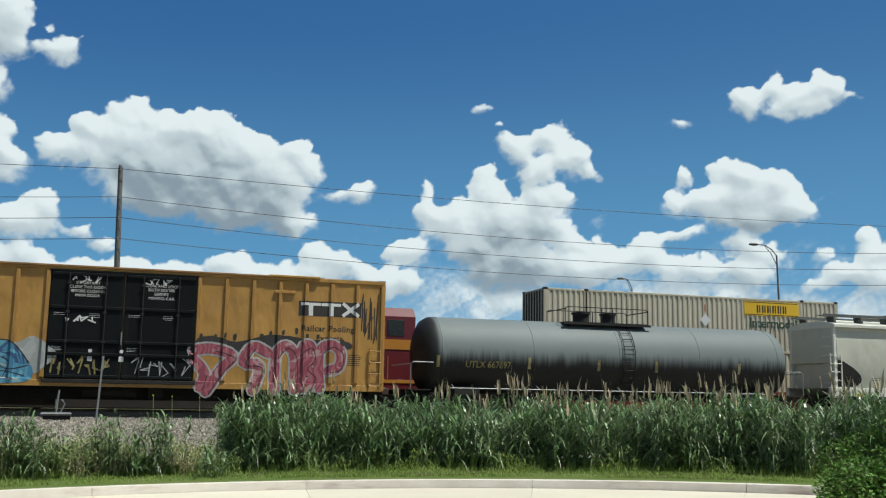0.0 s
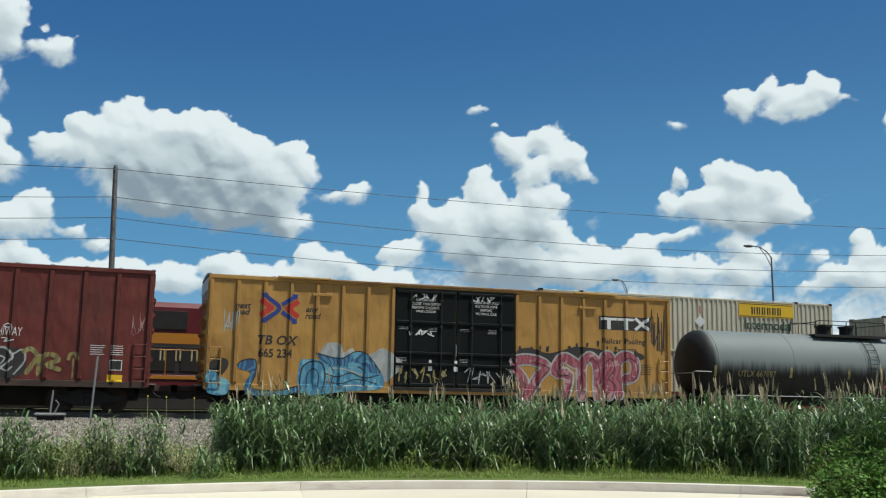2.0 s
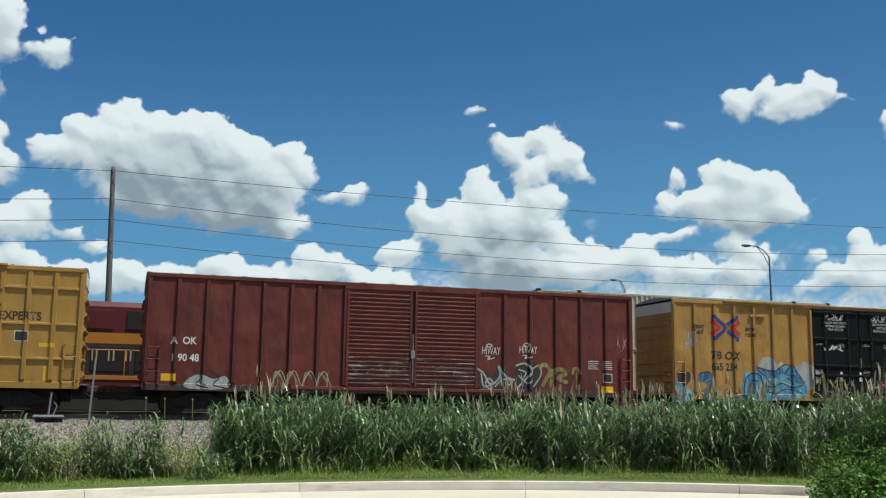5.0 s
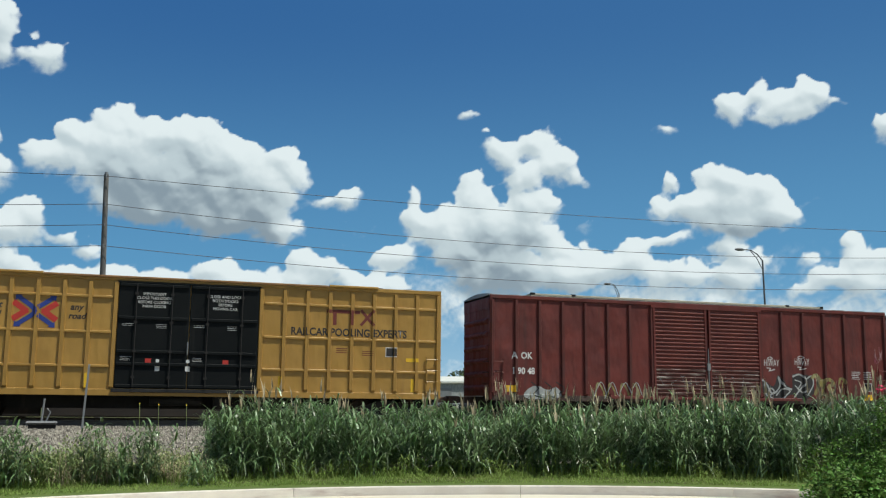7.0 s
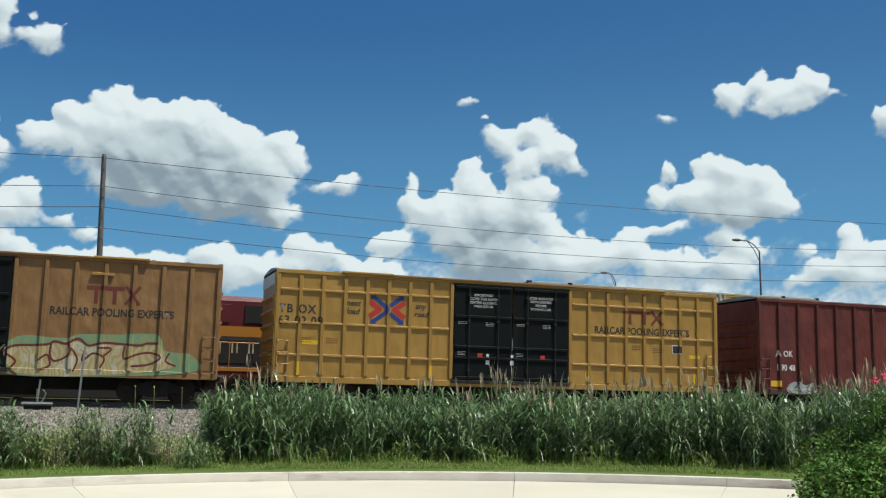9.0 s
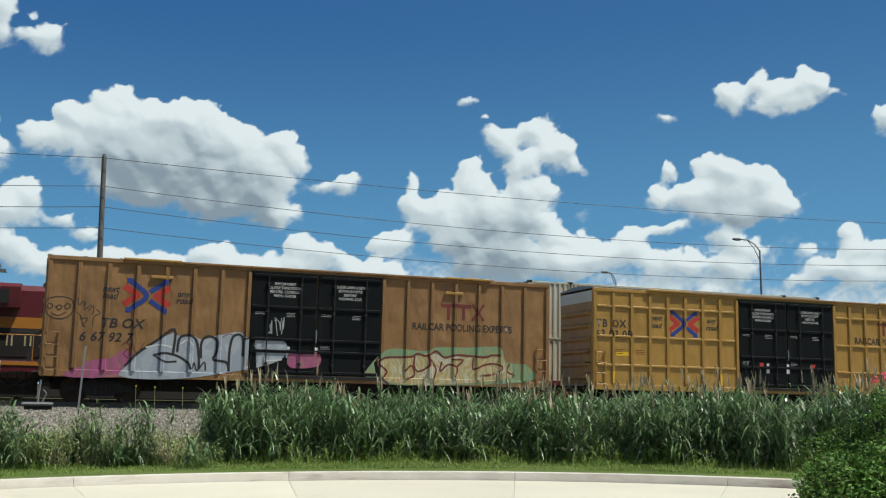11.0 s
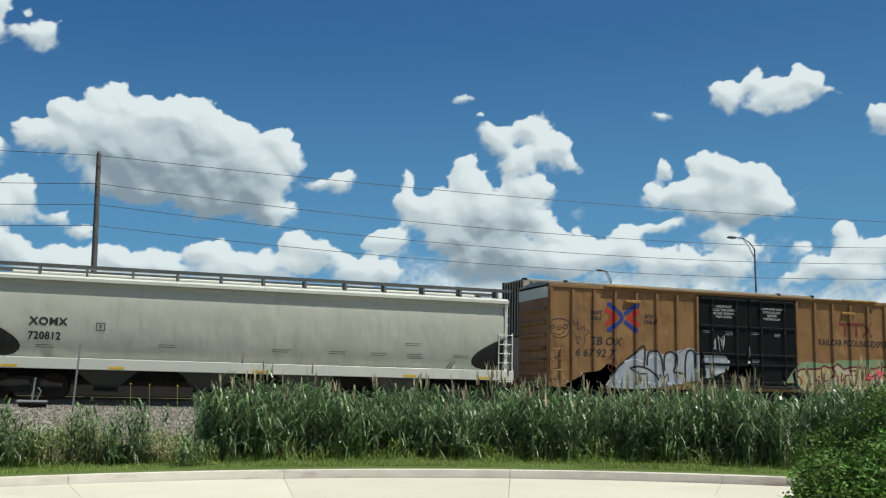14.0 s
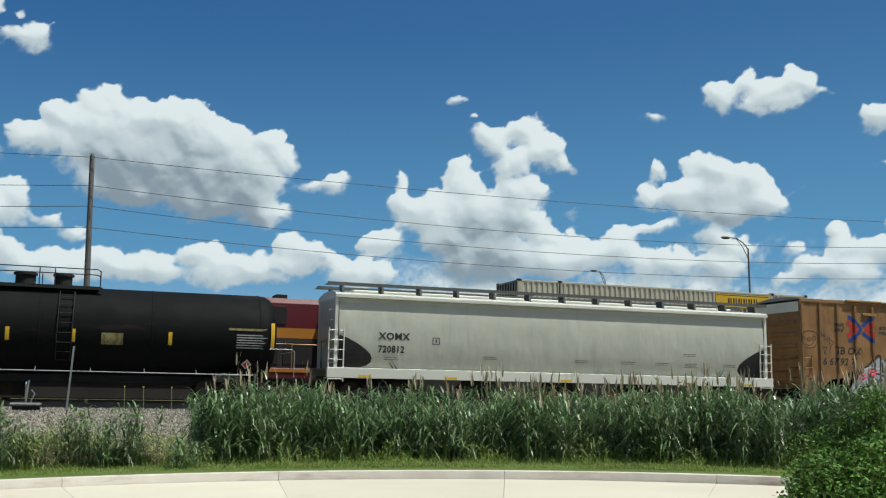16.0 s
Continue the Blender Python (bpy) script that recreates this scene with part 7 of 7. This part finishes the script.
def shrub(x, y, spheres, count, size, label, name="shrub", bloom=()):
    z = ground_z(x, y)
    e = thing(name, label, "shrub", Matrix.Translation((x, y, z)), "shrubs by the drive")
    vol = np.array([s[3] ** 2 for s in spheres])
    pick = R.choice(len(spheres), count, p=vol / vol.sum())
    c = np.array([s[:3] for s in spheres])[pick]
    rr = np.array([s[3] for s in spheres])[pick]
    d = R.normal(0, 1, (count, 3))
    d /= np.linalg.norm(d, axis=1)[:, None]
    lump = np.array([noise.noise(Vector(q * 2.3 + w * 1.7)) for q, w in zip(d, c)])
    p = c + d * (rr * (R.uniform(0.55, 1.0, count) ** 0.6) * (1 + 0.28 * lump))[:, None]
    p = p[p[:, 2] > 0.02]
    v, f = leafy(p, size)
    me = bpy.data.meshes.new("foliage")
    me.from_pydata(v.tolist(), [], f.tolist())
    me.materials.append(M["shrub"])
    ob = new("foliage", me)
    ob.parent = e
    ob["kind"] = "stuff"
    for s in spheres:
        for k in range(4):
            a = R.uniform(0, 6.28)
            bm = tube(bmesh.new(), [(0.1 * math.cos(a), 0.1 * math.sin(a), -0.05), (s[0] * 0.5, s[1] * 0.5, s[2] * 0.5), (s[0] + 0.5 * s[3] * math.cos(a), s[1] + 0.5 * s[3] * math.sin(a), s[2] + 0.3 * s[3])], 0.018, 5, 0.006)
            part("branch", bm, "bark", e)
    for bx, by, bz in bloom:
        bm = bmesh.new()
        for k in range(16):
            q = Vector((bx, by, bz)) + Vector(R.normal(0, 0.045, 3).tolist())
            w = Vector(R.normal(0, 1, 3).tolist()).normalized() * 0.035
            u = w.orthogonal().normalized() * 0.03
            bm.faces.new([bm.verts.new(q - w), bm.verts.new(q + u), bm.verts.new(q + w), bm.verts.new(q - u)])
        part("blossom", bm, "bloom", e, "pink blossom")


shrub(9.5, 11.0, [(0, 0, 0.42, 0.62), (-0.42, 0.1, 0.30, 0.5), (0.45, 0.15, 0.60, 0.66), (0.95, 0.2, 0.66, 0.70), (-0.05, 0.35, 0.66, 0.5), (0.5, -0.3, 0.42, 0.6), (1.4, 0.3, 0.7, 0.75), (0.1, -0.4, 0.3, 0.5)], 24000, 0.080, "dense green leafy shrub beside the drive")
shrub(14.9, 17.4, [(0, 0, 0.45, 0.6), (-0.7, 0.1, 0.3, 0.5), (0.8, 0.0, 0.6, 0.7), (1.6, 0.2, 0.75, 0.8), (2.6, 0.3, 0.8, 0.9)], 9000, 0.07, "low green leafy shrub in front of the reeds")
shrub(15.1, 16.7, [(0.0, 0, 1.0, 0.4), (0.1, 0.0, 1.5, 0.3), (0.5, 0.2, 1.2, 0.4)], 1800, 0.07, "tall leafy shrub with pink blossom", bloom=((0.05, -0.1, 1.98), (0.2, 0.0, 2.02), (-0.05, 0.05, 1.93)))

# ballast stones on the slope
ob = raw("ballast_slope", [(x, y, ground_z(x, y) + 0.03 + 0.02 * noise.noise(Vector((x, y, 0)))) for y in axis((24.6, 35, 26)) for x in axis((-40, 60, 100))],
         [(j * 101 + i, j * 101 + i + 1, (j + 1) * 101 + i + 1, (j + 1) * 101 + i) for j in range(26) for i in range(100)], "ballast", "grey crushed-stone ballast slope", "ballast", "structure")
n = 21000
sx = R.uniform(-5.5, 5.0, n)
sy = 23.6 + 13.0 * R.uniform(0, 1, n) ** 0.75
sz = heights(np.stack([sx, sy], 1)) + np.where(sy > 24.6, 0.045, 0.015)
bed = np.array([rail_z(x) for x in sx]) + np.clip(-0.9 + 0.33 * (sy - 33.38), -0.9, -0.24) + 0.02
sz = np.where(sy > 33.38, np.maximum(sz, bed), sz)
oct_v = np.array([(1, 0, 0), (-1, 0, 0), (0, 1, 0), (0, -1, 0), (0, 0, 1), (0, 0, -1)], float)
oct_f = np.array([(0, 2, 4), (2, 1, 4), (1, 3, 4), (3, 0, 4), (2, 0, 5), (1, 2, 5), (3, 1, 5), (0, 3, 5)])
q = R.uniform(0, 6.28, n)
sc = R.uniform(0.026, 0.068, (n, 3))
ov = oct_v[None] * sc[:, None, :] * R.uniform(0.7, 1.3, (n, 6, 1))
c, s = np.cos(q)[:, None], np.sin(q)[:, None]
ov = np.stack([ov[:, :, 0] * c - ov[:, :, 1] * s, ov[:, :, 0] * s + ov[:, :, 1] * c, ov[:, :, 2] + 0.3 * ov[:, :, 0]], 2) + np.stack([sx, sy, sz], 1)[:, None, :]
raw("ballast_stones", ov.reshape(-1, 3).tolist(), (oct_f[None] + 6 * np.arange(n)[:, None, None]).reshape(-1, 3).tolist(), "ballast", "loose grey crushed stones on the slope", "ballast", "stuff")


# ---- far beyond the line ----
def far_tree(x, y, h):
    e = thing("tree", "distant broad green tree", "tree", Matrix.Translation((x, y, 0.85)), "far trees")
    bm = tube(bmesh.new(), [(0, 0, -0.2), (0.1, 0, h * 0.35), (0, 0, h * 0.7)], 0.28, 7, 0.1)
    for k in range(5):
        a = k * 1.3
        tube(bm, [(0.05, 0, h * (0.3 + 0.05 * k)), (math.cos(a) * h * 0.25, math.sin(a) * h * 0.25, h * (0.55 + 0.06 * k))], 0.09, 5, 0.03)
    part("trunk", bm, "bark", e)
    n = 700
    d = R.normal(0, 1, (n, 3))
    d /= np.linalg.norm(d, axis=1)[:, None]
    lump = np.array([noise.noise(Vector(q * 1.9 + np.array([x, y, 0]))) for q in d])
    p = d * (R.uniform(0.5, 1, n) ** 0.5 * (1 + 0.5 * lump))[:, None] * np.array([h * 0.42, h * 0.42, h * 0.36]) + np.array([0, 0, h * 0.62])
    v, f = leafy(p, 0.75)
    me = bpy.data.meshes.new("crown")
    me.from_pydata(v.tolist(), [], f.tolist())
    me.materials.append(M["tree"])
    ob = new("crown", me)
    ob.parent = e
    ob["kind"] = "stuff"


for k in range(22):
    az = radians(-6 + k * 2.5 + R.uniform(-0.8, 0.8))
    dd = R.uniform(185, 230)
    far_tree(math.sin(az) * dd, math.cos(az) * dd, R.uniform(5.5, 8.5))
e = thing("warehouse", "long low white warehouse beyond the tracks", "warehouse", Matrix.Translation((58, 160, 0.88)))
part("wall", B(-28, 28, -8, 8, 0, 3.6), "graf_pale", e)
part("roof", prism(bmesh.new(), [(-8.4, 3.6), (-8.4, 3.9), (0, 4.9), (8.4, 3.9), (8.4, 3.6)], -28.3, 28.3), "hopper_white", e)
for k in range(10):
    part("roller_door", B(-25 + 5.2 * k, -22 + 5.2 * k, -8.06, -7.98, 0, 2.8), "steel", e)


def motions():
    rows = [(t, s) for t, a, b, c, s in ROWS]
    for e, x, wheels in CARS:
        walk(e, [(t, on_line(x + s, TRACKS[0])) for t, s in rows])
        for w, wx in wheels:
            out = []
            for k in range(161):
                t = k / 10
                s = np.interp(t, [q[0] for q in rows], [q[1] for q in rows])
                out.append((t, pose(wx, 0, 0.435, 0, math.degrees(s / 0.435), 0)))
            walk(w, out)


motions()
